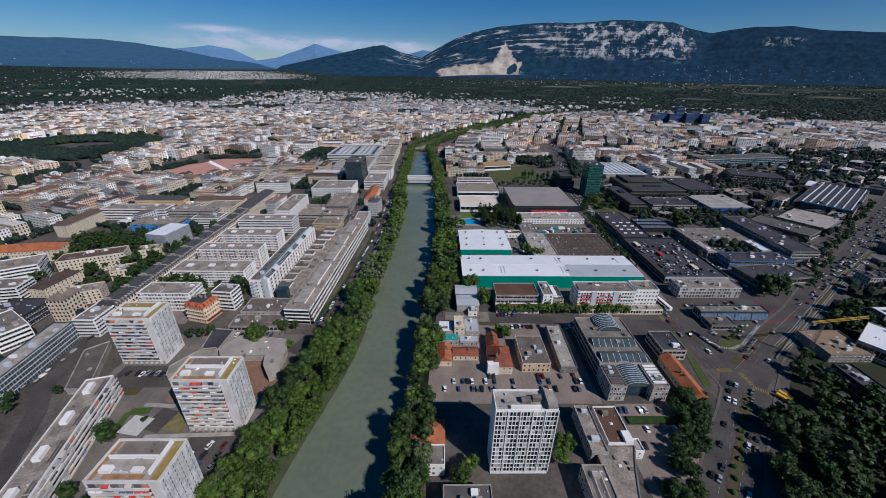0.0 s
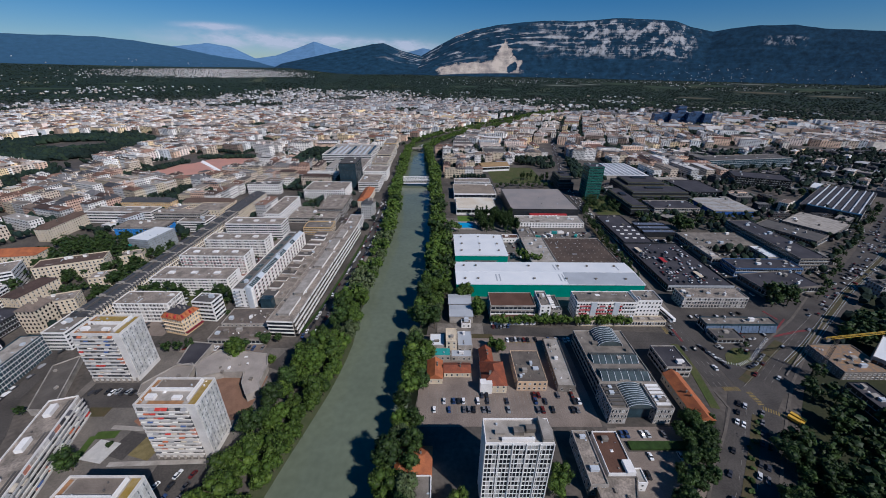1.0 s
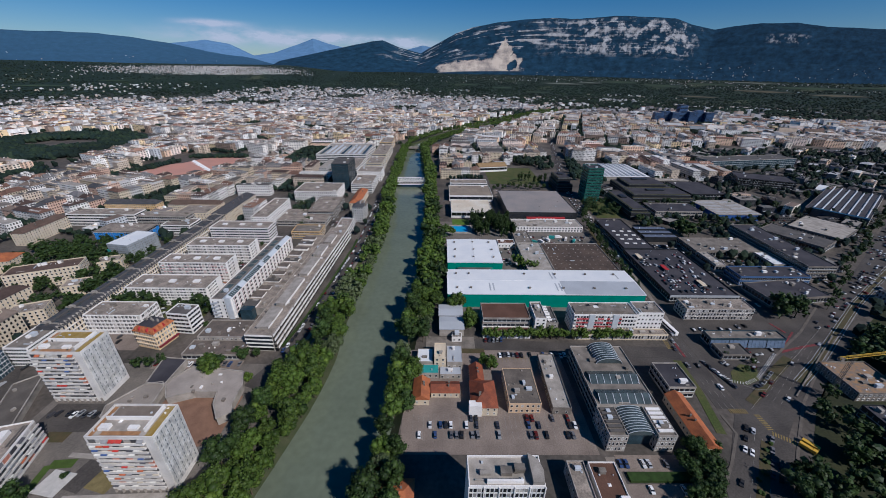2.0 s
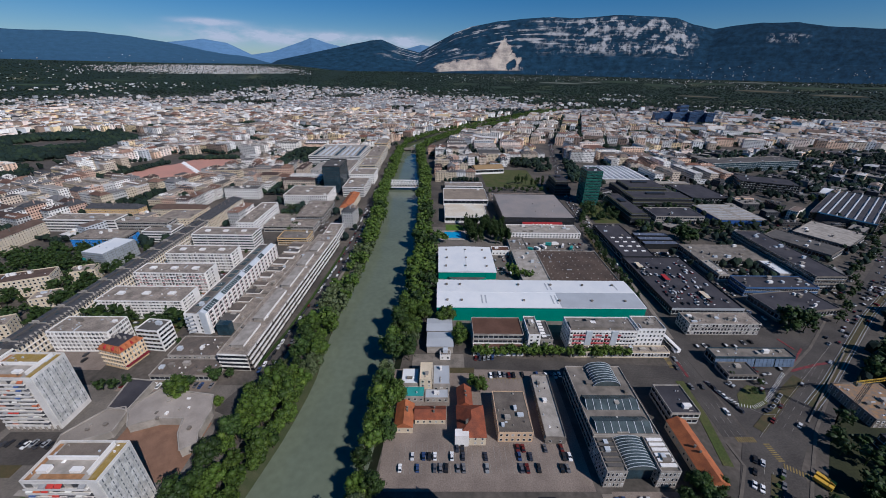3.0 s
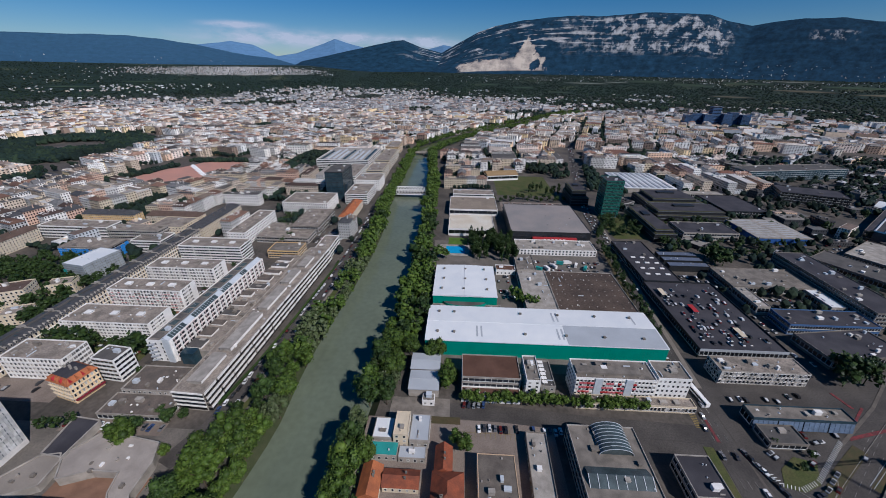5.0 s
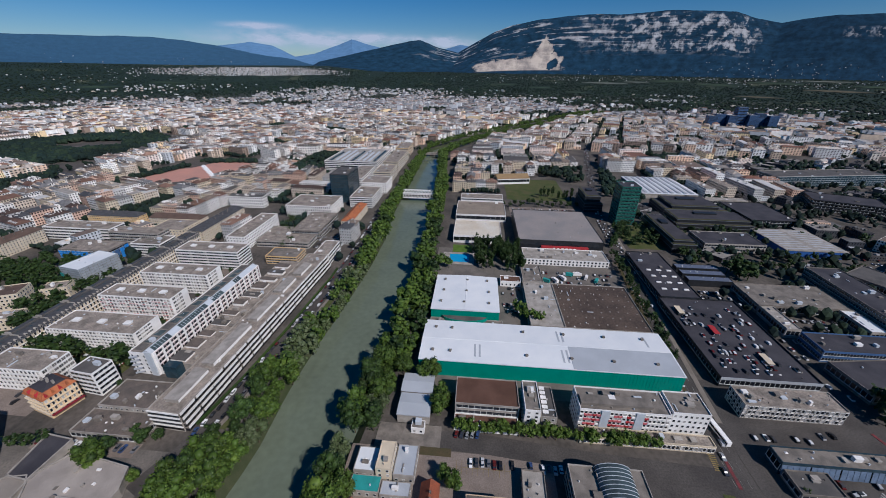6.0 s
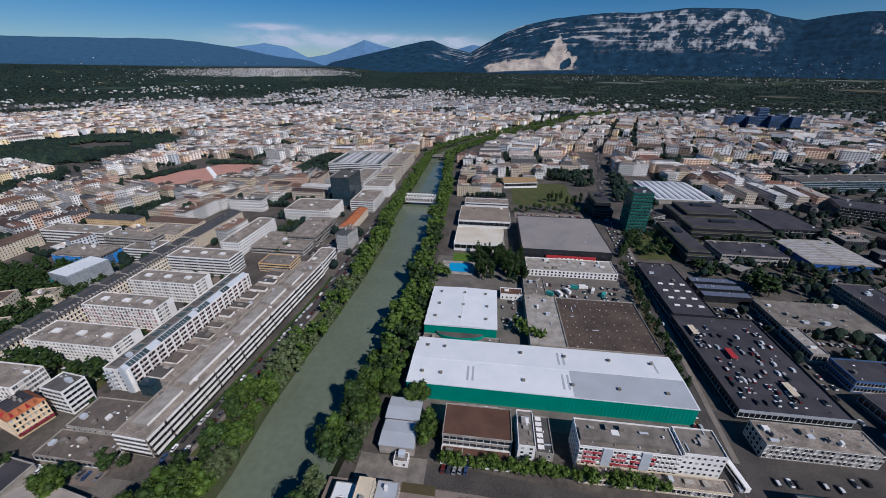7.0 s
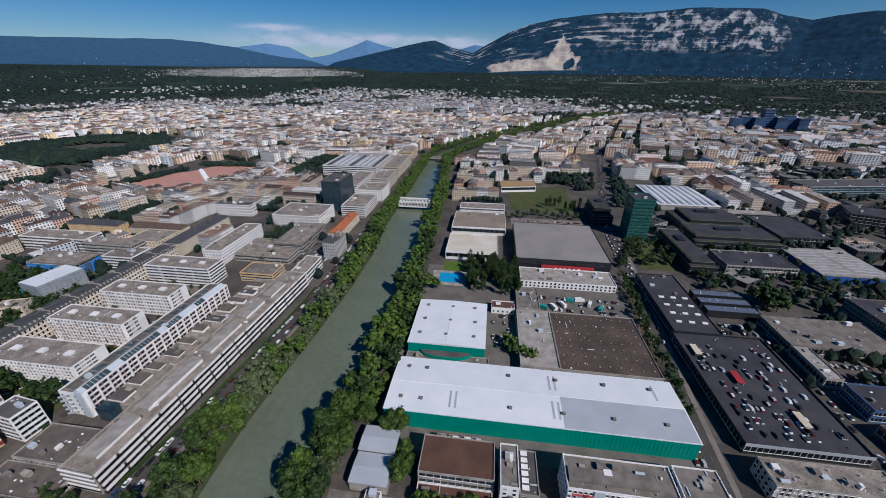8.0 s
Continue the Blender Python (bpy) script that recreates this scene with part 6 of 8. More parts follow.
# industrial blocks of the right bank's edge
block("pale-roofed works with a court of parked vans", 280, 350, 366, 400, 7.4, 1, CONC, CONC, "band", boxes=8, name="warehouse", faces="SW")
block("pale flat-roofed works wing", 280, 290, 336, 365, 7.4, 1, CONC_L, CONC_L, "band", boxes=2, name="warehouse", faces="SW")
block("pale works wing beside the court", 338, 350, 338, 365, 7.4, 1, CONC_L, WMETAL, "band", boxes=2, name="warehouse", faces="SW")
block("blue-edged workshop with white windows", 286, 350, 312, 332, 8.6, 2, BLUE_D, DARKROOF, "band", boxes=6, name="warehouse", faces="SW", pitch=2)
block("dark low flat-roofed workshop", 284, 340, 280, 308, 7, 1, CONC, DARKROOF, "band", boxes=6, name="warehouse", faces="SW", rz=8)
mk, w, d = block("long market hall with a pale-striped dark roof", 516, 688, 500, 562, 9, 2, CONC, DARKROOF, "band", boxes=0, name="warehouse", faces="SWE", rz=38, pitch=4)
for k in range(7):
    mb = MB()
    mb.hip(-w + 2, w - 2, -d + 3 + k * 8.4, -d + 5.4 + k * 8.4, 9.0, 10.6, hip=0, over=0)
    part("ridge_light", mb, GMETAL, mk)
mb = MB()
mb.box(-w - 6, -w - 0.1, -d, d - 8, 0, 12)
part("glass_end", mb, GLASS_B, mk, "blue-green glass end block")
for k in range(4):
    block("low pale pavilion in the market yard", 470 + k * 9, 476 + k * 9, 432 + k * 5, 440 + k * 5, 4, 1, CONC_L, CONC_L, "band", boxes=1, name="warehouse", faces="SW", rz=38)
arch = thing("arched_canopy", 648, 610, 0, "white arched canopy over the tram stop", "canopy", rz=35)
mb = MB()
for k in range(10):
    a0, a1 = math.pi * k / 10, math.pi * (k + 1) / 10
    q = [(-20 * math.cos(a), 9 * math.sin(a)) for a in (a0, a1)]
    mb.face(((q[0][0], -9, q[0][1]), (q[1][0], -9, q[1][1]), (q[1][0], 9, q[1][1]), (q[0][0], 9, q[0][1])))
    mb.face(((q[0][0], -9, q[0][1] - 1), (q[1][0], -9, q[1][1] - 1), (q[1][0], -9, q[1][1]), (q[0][0], -9, q[0][1])))
part("shell", mb, WMETAL, arch)
block("long blue-grey glazed office slab", 540, 740, 760, 800, 18, 5, CONC_L, BITUMEN, "grid", boxes=8, name="office_building", faces="SW", pitch=5, bandmat=STEEL, rz=10)
block("dark glass institute block", 522, 602, 616, 660, 15, 4, DARKW, DARKROOF, "band", boxes=5, name="office_building", faces="SW", pitch=4, rz=-22)
block("grey shed with a ridged roof", 445, 510, 410, 460, 8, 1, CONC, CONC_L, "band", boxes=5, name="warehouse", faces="SW", rz=32)
block("dark office slab with grey storey bands", 354, 382, 322, 424, 14, 4, CONC, DARKROOF, "band", boxes=9, name="office_building", faces="SW", pitch=2.4)
block("dark low hall by the avenue", 405, 440, 380, 440, 8, 1, CONC, BITUMEN, "band", boxes=4, name="warehouse", faces="SW", rz=30)
block("building site with orange formwork", 260, 290, 182, 208, 6, 2, CONC, mat("formwork", (0.3, 0.17, 0.08), var=0.5, scale=0.5, tint=(0.16, 0.14, 0.12)), "open", boxes=5, name="building_site", faces="SW")
block("pale hall at the avenue", 294, 330, 168, 206, 10, 1, CONC_L, WMETAL, "band", boxes=2, name="warehouse", faces="SW", rz=35)
block("dark building beside the site", 250, 262, 150, 172, 8, 2, DARKW, DARKROOF, "band", boxes=3, name="warehouse", faces="SW")
for k in range(7):
    x = 800 + k * 31
    block("tall dark blue apartment tower", x, x + 28, 1440 + (k % 2) * 16, 1462 + (k % 2) * 16, (40, 44, 42, 66, 44, 48, 42)[k], 14, BLUE_D, CONC, "band", boxes=2, name="tower_block", faces="SW", pitch=6, bandmat=BLUE_D, group="blue towers")
cr = thing("tower_crane", 249, 186.3, 0, "yellow tower crane over the building site", "crane", rz=8)
CRANE = mat("crane_yellow", (0.62, 0.38, 0.05), rough=0.5)
mb = MB()
for a, b in ((-0.7, -0.7), (0.7, -0.7), (0.7, 0.7), (-0.7, 0.7)):
    mb.beam((a, b, 0), (a, b, 30), 0.16)
for k in range(20):
    s = 1 if k % 2 else -1
    mb.beam((-0.7 * s, -0.7, k * 1.5), (0.7 * s, -0.7, k * 1.5 + 1.5), 0.15)
    mb.beam((0.7, -0.7 * s, k * 1.5), (0.7, 0.7 * s, k * 1.5 + 1.5), 0.15)
part("mast", mb, BITUMEN, cr)
mb = MB()
for a, z in ((-0.6, 30), (0.6, 30), (0, 31.4)):
    mb.beam((-10, a, z), (34, a, z), 0.2)
for k in range(28):
    mb.beam((-10 + k * 1.57, -0.6, 30), (-10 + k * 1.57 + 0.8, 0, 31.4), 0.14)
    mb.beam((-10 + k * 1.57, 0.6, 30), (-10 + k * 1.57 + 0.8, 0, 31.4), 0.14)
jib = part("jib", mb, CRANE, cr)
mb = MB()
mb.box(-9.5, -7, -1, 1, 28.5, 30.5)
part("counterweight", mb, CONC, jib)


for k in range(2):
    yv = thing("truck", 203.8 + k * 2.9, 151.0 + k * 1.8, 0.05, "yellow works truck parked by the junction", "truck", "works trucks", rz=-58)
    mb = MB()
    mb.box(-3.6, 1.6, -1.05, 1.05, 0.8, 2.4)
    part("body", mb, CRANE, yv)
    mb = MB()
    mb.prism([(1.7, -1.05), (3.2, -1.05), (3.5, -0.8), (3.5, 0.8), (3.2, 1.05), (1.7, 1.05)], 0.6, 2.6)
    part("cab", mb, CRANE, yv)
    for a in (-2.4, 2.5):
        for b in (-0.9, 0.9):
            mb = MB()
            mb.cyl(a, b, 0, 0.9, 0.42, n=8)
            part("wheel", mb, BLACK, yv)


# ---- trees ----
ICO_V = [Vector(p).normalized() for p in [(0, s * 1, t * 1.618) for s in (-1, 1) for t in (-1, 1)] + [(s * 1, t * 1.618, 0) for s in (-1, 1) for t in (-1, 1)] + [(t * 1.618, 0, s * 1) for s in (-1, 1) for t in (-1, 1)]]
ICO_F = []
for a in range(12):
    for b in range(a + 1, 12):
        for c in range(b + 1, 12):
            if all(abs((ICO_V[i] - ICO_V[j]).length - 1.0515) < 0.01 for i, j in ((a, b), (b, c), (a, c))):
                n = (ICO_V[b] - ICO_V[a]).cross(ICO_V[c] - ICO_V[a])
                ICO_F.append((a, b, c) if n.dot(ICO_V[a]) > 0 else (a, c, b))


def add_clump(v, f, c, r, squash=0.8, jit=0.3):
    n = len(v)
    for p in ICO_V:
        k = r * random.uniform(1 - jit, 1 + jit)
        v.append((c[0] + p.x * k, c[1] + p.y * k, c[2] + p.z * k * squash))
    f += [tuple(n + i for i in t) for t in ICO_F]


def crown_mesh(name, material, rx, h0, h1, clumps, leaves, leaf=0.8, shape="round"):
    """A crown: small clumps round an uneven outline, with many leaf sprays standing out of them."""
    v, f = [], []
    mid, half = (h0 + h1) / 2, (h1 - h0) / 2
    lumps = []
    for k in range(clumps):
        d = Vector((random.gauss(0, 1), random.gauss(0, 1), random.gauss(0, 0.8))).normalized()
        q = random.uniform(0.35, 0.85)
        wide = 1.0
        if shape == "poplar":
            wide = 1.0 - 0.5 * max(0, d.z)
        c = (d.x * rx * q * wide, d.y * rx * q * wide, mid + d.z * half * q)
        r = rx * random.uniform(0.2, 0.4)
        lumps.append((Vector(c), r))
        add_clump(v, f, c, r)
    for k in range(leaves):
        c, r = random.choice(lumps)
        d = Vector((random.gauss(0, 1), random.gauss(0, 1), random.gauss(0.25, 1))).normalized()
        p = c + d * r * random.uniform(0.85, 1.35)
        u = d.cross(Vector((random.gauss(0, 1), random.gauss(0, 1), random.gauss(0, 1)))).normalized()
        w = (d * 0.6 + u.cross(d) * 0.8).normalized()
        s = leaf * random.uniform(0.5, 1.1)
        n = len(v)
        v += [tuple(p - u * s * 0.5), tuple(p + u * s * 0.5), tuple(p + w * s * 0.9 + u * s * 0.2), tuple(p + w * s * 0.8 - u * s * 0.3)]
        f.append((n, n + 1, n + 2, n + 3))
    me = bpy.data.meshes.new(name)
    me.from_pydata(v, [], f)
    me.materials.append(material)
    me.polygons.foreach_set("use_smooth", [len(q) == 3 for q in f])
    return me


def trunk_mesh(h, r):
    mb = MB()
    mb.cyl(0, 0, -0.3, h * 0.55, r, r * 0.6, 7)
    for k in range(4):
        a = k * 1.6 + 0.4
        mb.beam((0, 0, h * (0.35 + 0.05 * k)), (math.cos(a) * h * 0.2, math.sin(a) * h * 0.2, h * 0.75), r * 0.6)
    return mb.mesh("trunk", BARK)


TREES = {}


def tree_kinds(key, n, label, **kw):
    lst = []
    for k in range(n):
        lst.append((trunk_mesh(kw["h1"], 0.28), crown_mesh("crown", kw["material"], kw["rx"] * rnd(0.92, 1.1), kw["h0"], kw["h1"] * rnd(0.92, 1.08), kw["clumps"], kw["leaves"], kw.get("leaf", 0.8), kw.get("shape", "round"))))
    TREES[key] = (lst, label)


tree_kinds("river", 6, "leafy green tree on the river bank", material=LEAF, rx=5.7, h0=3.5, h1=16.5, clumps=30, leaves=2000, leaf=0.72)
tree_kinds("riverdark", 3, "dark green tree on the river bank", material=LEAF_D, rx=5.4, h0=3.5, h1=16.5, clumps=30, leaves=1900, leaf=0.72)
tree_kinds("willow", 2, "pale grey-green willow on the river bank", material=LEAF_P, rx=5.6, h0=3.0, h1=14, clumps=30, leaves=2000, leaf=0.72)
tree_kinds("street", 3, "small light green street tree", material=LEAF_Y, rx=2.7, h0=2.0, h1=7, clumps=16, leaves=420, leaf=0.7)
tree_kinds("poplar", 3, "tall slender dark poplar", material=LEAF_D, rx=2.3, h0=1.5, h1=17, clumps=30, leaves=500, leaf=0.8, shape="poplar")
tree_kinds("town", 3, "round green town tree", material=LEAF_D, rx=4.8, h0=2.5, h1=11, clumps=24, leaves=900, leaf=0.72)
tree_kinds("bright", 2, "round bright green tree", material=LEAF_Y, rx=5.0, h0=2.0, h1=11, clumps=28, leaves=1100, leaf=0.68)
tree_kinds("fardark", 3, "dark leafy tree further off", material=LEAF_D, rx=5.0, h0=2.0, h1=15, clumps=15, leaves=90, leaf=1.7)
tree_kinds("farwillow", 2, "pale willow further off", material=LEAF_P, rx=5.0, h0=2.0, h1=13, clumps=18, leaves=150, leaf=1.5)
tree_kinds("far", 4, "leafy tree along the far river", material=LEAF, rx=5.2, h0=2.0, h1=15, clumps=15, leaves=90, leaf=1.7)


WANTED = []


def tree(key, x, y, s=1.0, z=0.0, group=""):
    WANTED.append((math.hypot(x - 10, (y - 70) * 0.9), key, x, y, s, z, group, rnd(0, 360), random.random()))


def plant_trees():
    """The nearest trees as things of their own, those further off joined by leaf colour."""
    WANTED.sort()
    for d, key, x, y, s, z, group, turn, pick in WANTED[:300]:
        lst, label = TREES[key]
        tk, cr = lst[int(pick * len(lst))]
        ob = new("tree", tk)
        tagged(ob, label, "tree", group)
        ob.matrix_basis = pose(x, y, z, 0, 0, turn) @ Matrix.Scale(s, 4)
        new("crown", cr).parent = ob
    heaps = {}
    for d, key, x, y, s, z, group, turn, pick in WANTED[300:]:
        lst, label = TREES[key if key not in ("river", "riverdark", "willow", "town") else {"river": "far", "riverdark": "fardark", "willow": "farwillow", "town": "fardark"}[key]]
        tk, cr = lst[int(pick * len(lst))]
        heap = heaps.setdefault(cr.materials[0].name, ([], [], cr.materials[0]))
        if key == "town":
            s *= 0.8
        m = pose(x, y, z, 0, 0, turn) @ Matrix.Scale(s, 4)
        for me in (tk, cr):
            n = len(heap[0])
            co = np.empty(len(me.vertices) * 3)
            me.vertices.foreach_get("co", co)
            co = co.reshape(-1, 3) @ np.array(m.to_3x3()).T + np.array(m.translation)
            heap[0].extend(map(tuple, co))
            heap[1].extend(tuple(n + i for i in p.vertices) for p in me.polygons)
    for name, (v, f, material) in heaps.items():
        me = bpy.data.meshes.new("tree_belt")
        me.from_pydata(v, [], f)
        me.materials.append(material)
        tagged(new("tree_belt", me), "leafy belt of many trees further off", "trees", kind="stuff")


y = 50.0
while y < 935:
    l, r = bank(y)
    far = y > 520
    rows = (-22, -13, -3) if y < 216 else ((-11, -2) if y < 290 else ((-9, -1) if y < 520 else (-9, -2)))
    for dx in rows:
        if random.random() < (0.97 if y < 290 or dx > -5 else 0.7):
            k = "far" if far else ("willow" if (270 < y < 400 and random.random() < 0.55) or random.random() < 0.05 else ("riverdark" if random.random() < 0.2 else "river"))
            tree(k, l + dx + (rnd(-2.5, 3) if dx > -5 else rnd(-1.5, 1.5)), y + rnd(-2.5, 2.5), rnd(0.7, 1.3), -1.2 if dx > -5 else 0, "trees on the river banks")
    for dx in (1.0, 9.0, 16.0):
        if dx > 15 and not (268 < y < 420) or dx > 8 and 148 < y < 226 and random.random() < 0.7:
            continue
        if random.random() < 0.94:
            k = "far" if far else ("willow" if random.random() < 0.07 else ("riverdark" if random.random() < 0.4 else "river"))
            tree(k, r + dx + rnd(-3, 2), y + rnd(-3, 3), rnd(0.8, 1.5) * (0.82 if dx > 6 else 1), -1.5 if dx < 4 else 0, "trees on the river banks")
    y += 7.2 if not far else 8.0
y = 940.0
while y < 1850:
    l, r = bank(y)
    for x in (l - 5, r + 5, r + 14):
        tree("far", x + rnd(-3, 3), y + rnd(-4, 4), rnd(0.9, 1.3), 0, "trees on the river banks")
    y += 11
for x, y, s in ((31, 272, 1.0), (26, 270, 0.9), (37, 246, 0.95), (40, 250, 0.8), (38, 258, 0.7), (92, 342, 0.95), (98, 338, 0.9), (104, 333, 0.9), (89, 350, 0.7), (30, 415, 0.8), (24, 418, 0.9), (44, 210, 0.6), (48, 206, 0.7),
                (-127, 201, 1.0), (12, 102, 0.8), (16, 108, 0.7), (60, 112, 0.7), (64, 118, 0.8)):
    tree("river", x, y, s)
for k in range(22):
    tree("street", 48 + k * 4.8 + rnd(-1, 1), 236.2 + rnd(-0.5, 0.5), rnd(1.0, 1.4), group="street trees by the workshops")
for k in range(70):
    tree("poplar" if k % 3 else "town", rnd(55, 101), rnd(412, 464), rnd(0.95, 1.3) if k % 3 else rnd(0.7, 1.0), group="trees beside the pool")
for k in range(10):
    tree("poplar", 150 + k * 6 + rnd(-1, 1), 640 + rnd(-8, 16), rnd(0.8, 1.15), group="poplars by the sports field")
for k in range(16):
    tree("town", 95 + k * 6.5 + rnd(-2, 2), 606 + rnd(-8, 8), rnd(0.6, 0.9), group="trees by the sports field")
for k in range(16):
    tree("poplar", 60 + k * 9 + rnd(-3, 3), 790 + rnd(-15, 15), rnd(0.8, 1.2), group="poplars behind the field")
for k in range(34):
    tree("town", 201 + k * 1.1 + rnd(-2, 3), 478 + k * 2 + rnd(-4, 4), rnd(0.5, 0.8), group="trees along the main street")
    t = k / 34
    tree("town", 330 + 330 * t + rnd(-4, 4), 276 + 250 * t + rnd(-4, 4), rnd(0.6, 1.0), group="trees along the avenue")
for k in range(26):
    yy = 300 + k * 6.2
    tree("town" if k % 3 else "poplar", 187.5 + (yy - 300) * 0.06 + rnd(-1.5, 1.5), yy, rnd(0.6, 1.0), group="trees along the main street")
for x, y, s in ((-126, 201, 1.15),):
    tree("bright", x, y, s)
tree("bright", -101, 196, 0.55)
for x, y, s in ((-166, 124, 1.25), (-161, 96, 0.9), (-152, 92, 0.6), (-158, 136, 0.35), (-240, 147, 0.8), (-236, 142, 0.7), (-221, 155, 0.6), (-212, 266, 1.55), (-223, 265, 1.6), (-232, 266, 1.3), (-203, 267, 1.4), (-186, 264, 1.1), (-170, 262, 1.6), (-162, 264, 1.4), (-168, 254, 0.8),
                (-175, 206, 0.75), (-168, 207, 0.75), (-162, 209, 0.75), (-126, 207, 1.0), (-155, 246, 0.5), (-318, 290, 0.8), (-310, 294, 0.7), (-281, 232, 0.7), (-330, 238, 0.9), (-322, 232, 0.7), (-120, 218, 0.6), (-105, 216, 0.7), (-112, 214, 0.8)):
    tree("town", x, y, s)
for k in range(230):
    tree("town", rnd(-395, -262), rnd(335, 388) if k % 2 else rnd(262, 335), rnd(0.7, 1.15), group="trees of the park")
for k in range(22):
    tree("town", -150 + rnd(-8, 8) - k * 1.5, 445 + k * 4 + rnd(-4, 4), rnd(0.55, 0.85), group="trees between the offices")
for k in range(40):
    tree("town", rnd(222, 262), rnd(484, 545), rnd(0.5, 0.9), group="trees round the glass tower")
for k in range(90):
    tree("town", rnd(262, 440), rnd(440, 474) if k % 2 else rnd(518, 536), rnd(0.5, 0.9), group="trees among the offices")
for x, y, s in ((486, 517, 1.2), (575, 565, 1.3), (212, 205, 0.5), (208, 218, 0.5), (222, 212, 0.5)):
    tree("town", x, y, s)
for x, y, s in ((299, 424, 1.35), (306, 419, 1.3), (293, 429, 1.25), (303, 431, 1.35), (310, 427, 1.15), (297, 417, 1.1), (288, 268, 1.3), (296, 264, 1.3), (282, 262, 1.2), (293, 272, 1.25), (302, 270, 1.15), (287, 274, 1.1)):
    tree("riverdark", x, y, s)
for k in range(34):
    t = k / 34
    tree("town", 106 + 44 * t + rnd(-6, 8), 92 + 58 * t + rnd(-4, 4), rnd(0.6, 1.0), group="trees along the avenue")
for k in range(14):
    tree("town", rnd(130, 146), rnd(136, 152), rnd(0.6, 0.95), group="trees along the avenue")
for k in range(900):
    x, y = rnd(150, 365), rnd(30, 240)
    if (y - 166) < (x - 195) * 0.7 - 17 and not (246 < x < 334 and 150 < y < 212) and x - y > (48 if y > 100 else 60) and not (196 < x < 216 and 140 < y < 158):
        tree("town", x, y, rnd(0.8, 1.35), group="trees of the dark park")
for k in range(34):
    tree("town", rnd(-232, -165), random.choice((260, 270, 302, 343, 371, 385)) + rnd(-2, 2), rnd(0.35, 0.75), group="trees of the courts")
plant_trees()


# ---- parked and driving cars ----
CARC = palette("car_paint", [(0.02, 0.02, 0.022), (0.5, 0.5, 0.5), (0.03, 0.035, 0.05), (0.25, 0.26, 0.27), (0.7, 0.7, 0.69), (0.04, 0.04, 0.045), (0.09, 0.09, 0.1), (0.02, 0.02, 0.022), (0.45, 0.46, 0.48), (0.03, 0.06, 0.15), (0.015, 0.015, 0.017), (0.66, 0.66, 0.66), (0.1, 0.012, 0.012), (0.14, 0.14, 0.15)], rough=0.65, by="object")
mb = MB()
mb.prism([(-2.15, -0.86), (2.15, -0.86), (2.25, -0.6), (2.25, 0.6), (2.15, 0.86), (-2.15, 0.86), (-2.25, 0.6), (-2.25, -0.6)], 0.32, 0.92)
n = len(mb.v)
mb.v += [(-1.75, -0.8, 0.92), (0.95, -0.8, 0.92), (0.95, 0.8, 0.92), (-1.75, 0.8, 0.92), (-1.25, -0.66, 1.46), (0.3, -0.66, 1.46), (0.3, 0.66, 1.46), (-1.25, 0.66, 1.46)]
mb.f.append((n + 4, n + 5, n + 6, n + 7))
mb.i.append(0)
CAR_B = mb.mesh("car", CARC)
mb = MB()
mb.v += [(-1.75, -0.8, 0.92), (0.95, -0.8, 0.92), (0.95, 0.8, 0.92), (-1.75, 0.8, 0.92), (-1.25, -0.66, 1.45), (0.3, -0.66, 1.45), (0.3, 0.66, 1.45), (-1.25, 0.66, 1.45)]
mb.f += [(0, 1, 5, 4), (1, 2, 6, 5), (2, 3, 7, 6), (3, 0, 4, 7)]
mb.i += [0] * 4
CAR_W = mb.mesh("windows", GLASS)
mb = MB()
mb.cyl(0, 0, -0.11, 0.11, 0.32, n=10)
WHEEL = mb.mesh("wheel", BLACK)
SMALL = []


def car(x, y, rz, z=0.1, wheels=True):
    if math.hypot(x - 20, y - 70) > 232:
        SMALL.append((x, y, radians(rz), z))
        return
    wheels = wheels and y < 215
    ob = new("car", CAR_B)
    tagged(ob, "parked car on the asphalt", "car", "parked cars")
    ob.matrix_basis = pose(x, y, z, 0, 0, rz + random.choice((0, 180))) @ Matrix.Diagonal((rnd(0.9, 1.08), rnd(0.95, 1.05), rnd(0.92, 1.2), 1))
    part("cabin_glass", CAR_W, None, ob)
    if wheels:
        for a, b in ((-1.35, -0.78), (1.35, -0.78), (-1.35, 0.78), (1.35, 0.78)):
            part("wheel", WHEEL, None, ob, at=pose(a, b, 0.32, 90))


for x0, x1, y, p in ((2, 92, 158.5, 0.42), (2, 92, 164.5, 0.2), (30, 95, 169, 0.12), (104, 128, 143, 0.3)):
    x = x0
    while x < x1:
        if random.random() < p:
            car(x, y, 90 + rnd(-4, 4))
        x += 2.8
for k in range(14):
    car(56 + k * 2.9 + (6 if k > 7 else 0), 219 + rnd(-0.6, 0.6), 90) if random.random() < 0.6 else None
for k in range(10):
    car(48 + k * 2.8, 234 + rnd(-0.4, 0.4), 80) if k < 5 else None
for k in range(9):
    car(107 + k * 3, 121, 90) if random.random() < 0.6 else None
for k in range(9):
    car(107 + k * 3, 130.5, 90) if random.random() < 0.6 else None
for k in range(12):
    car(-196 + k * 3, 170 + (k % 2) * 1.0, 80) if random.random() < 0.75 else None
for k in range(16):
    car(-122 + (k % 4) * 7, 105 + (k // 4) * 5.5, 70 + rnd(-5, 5)) if random.random() < 0.75 else None
for k in range(12):
    car(-245 + rnd(-2, 2), 160 + k * 4.5, 84) if random.random() < 0.7 else None
y = 222.0
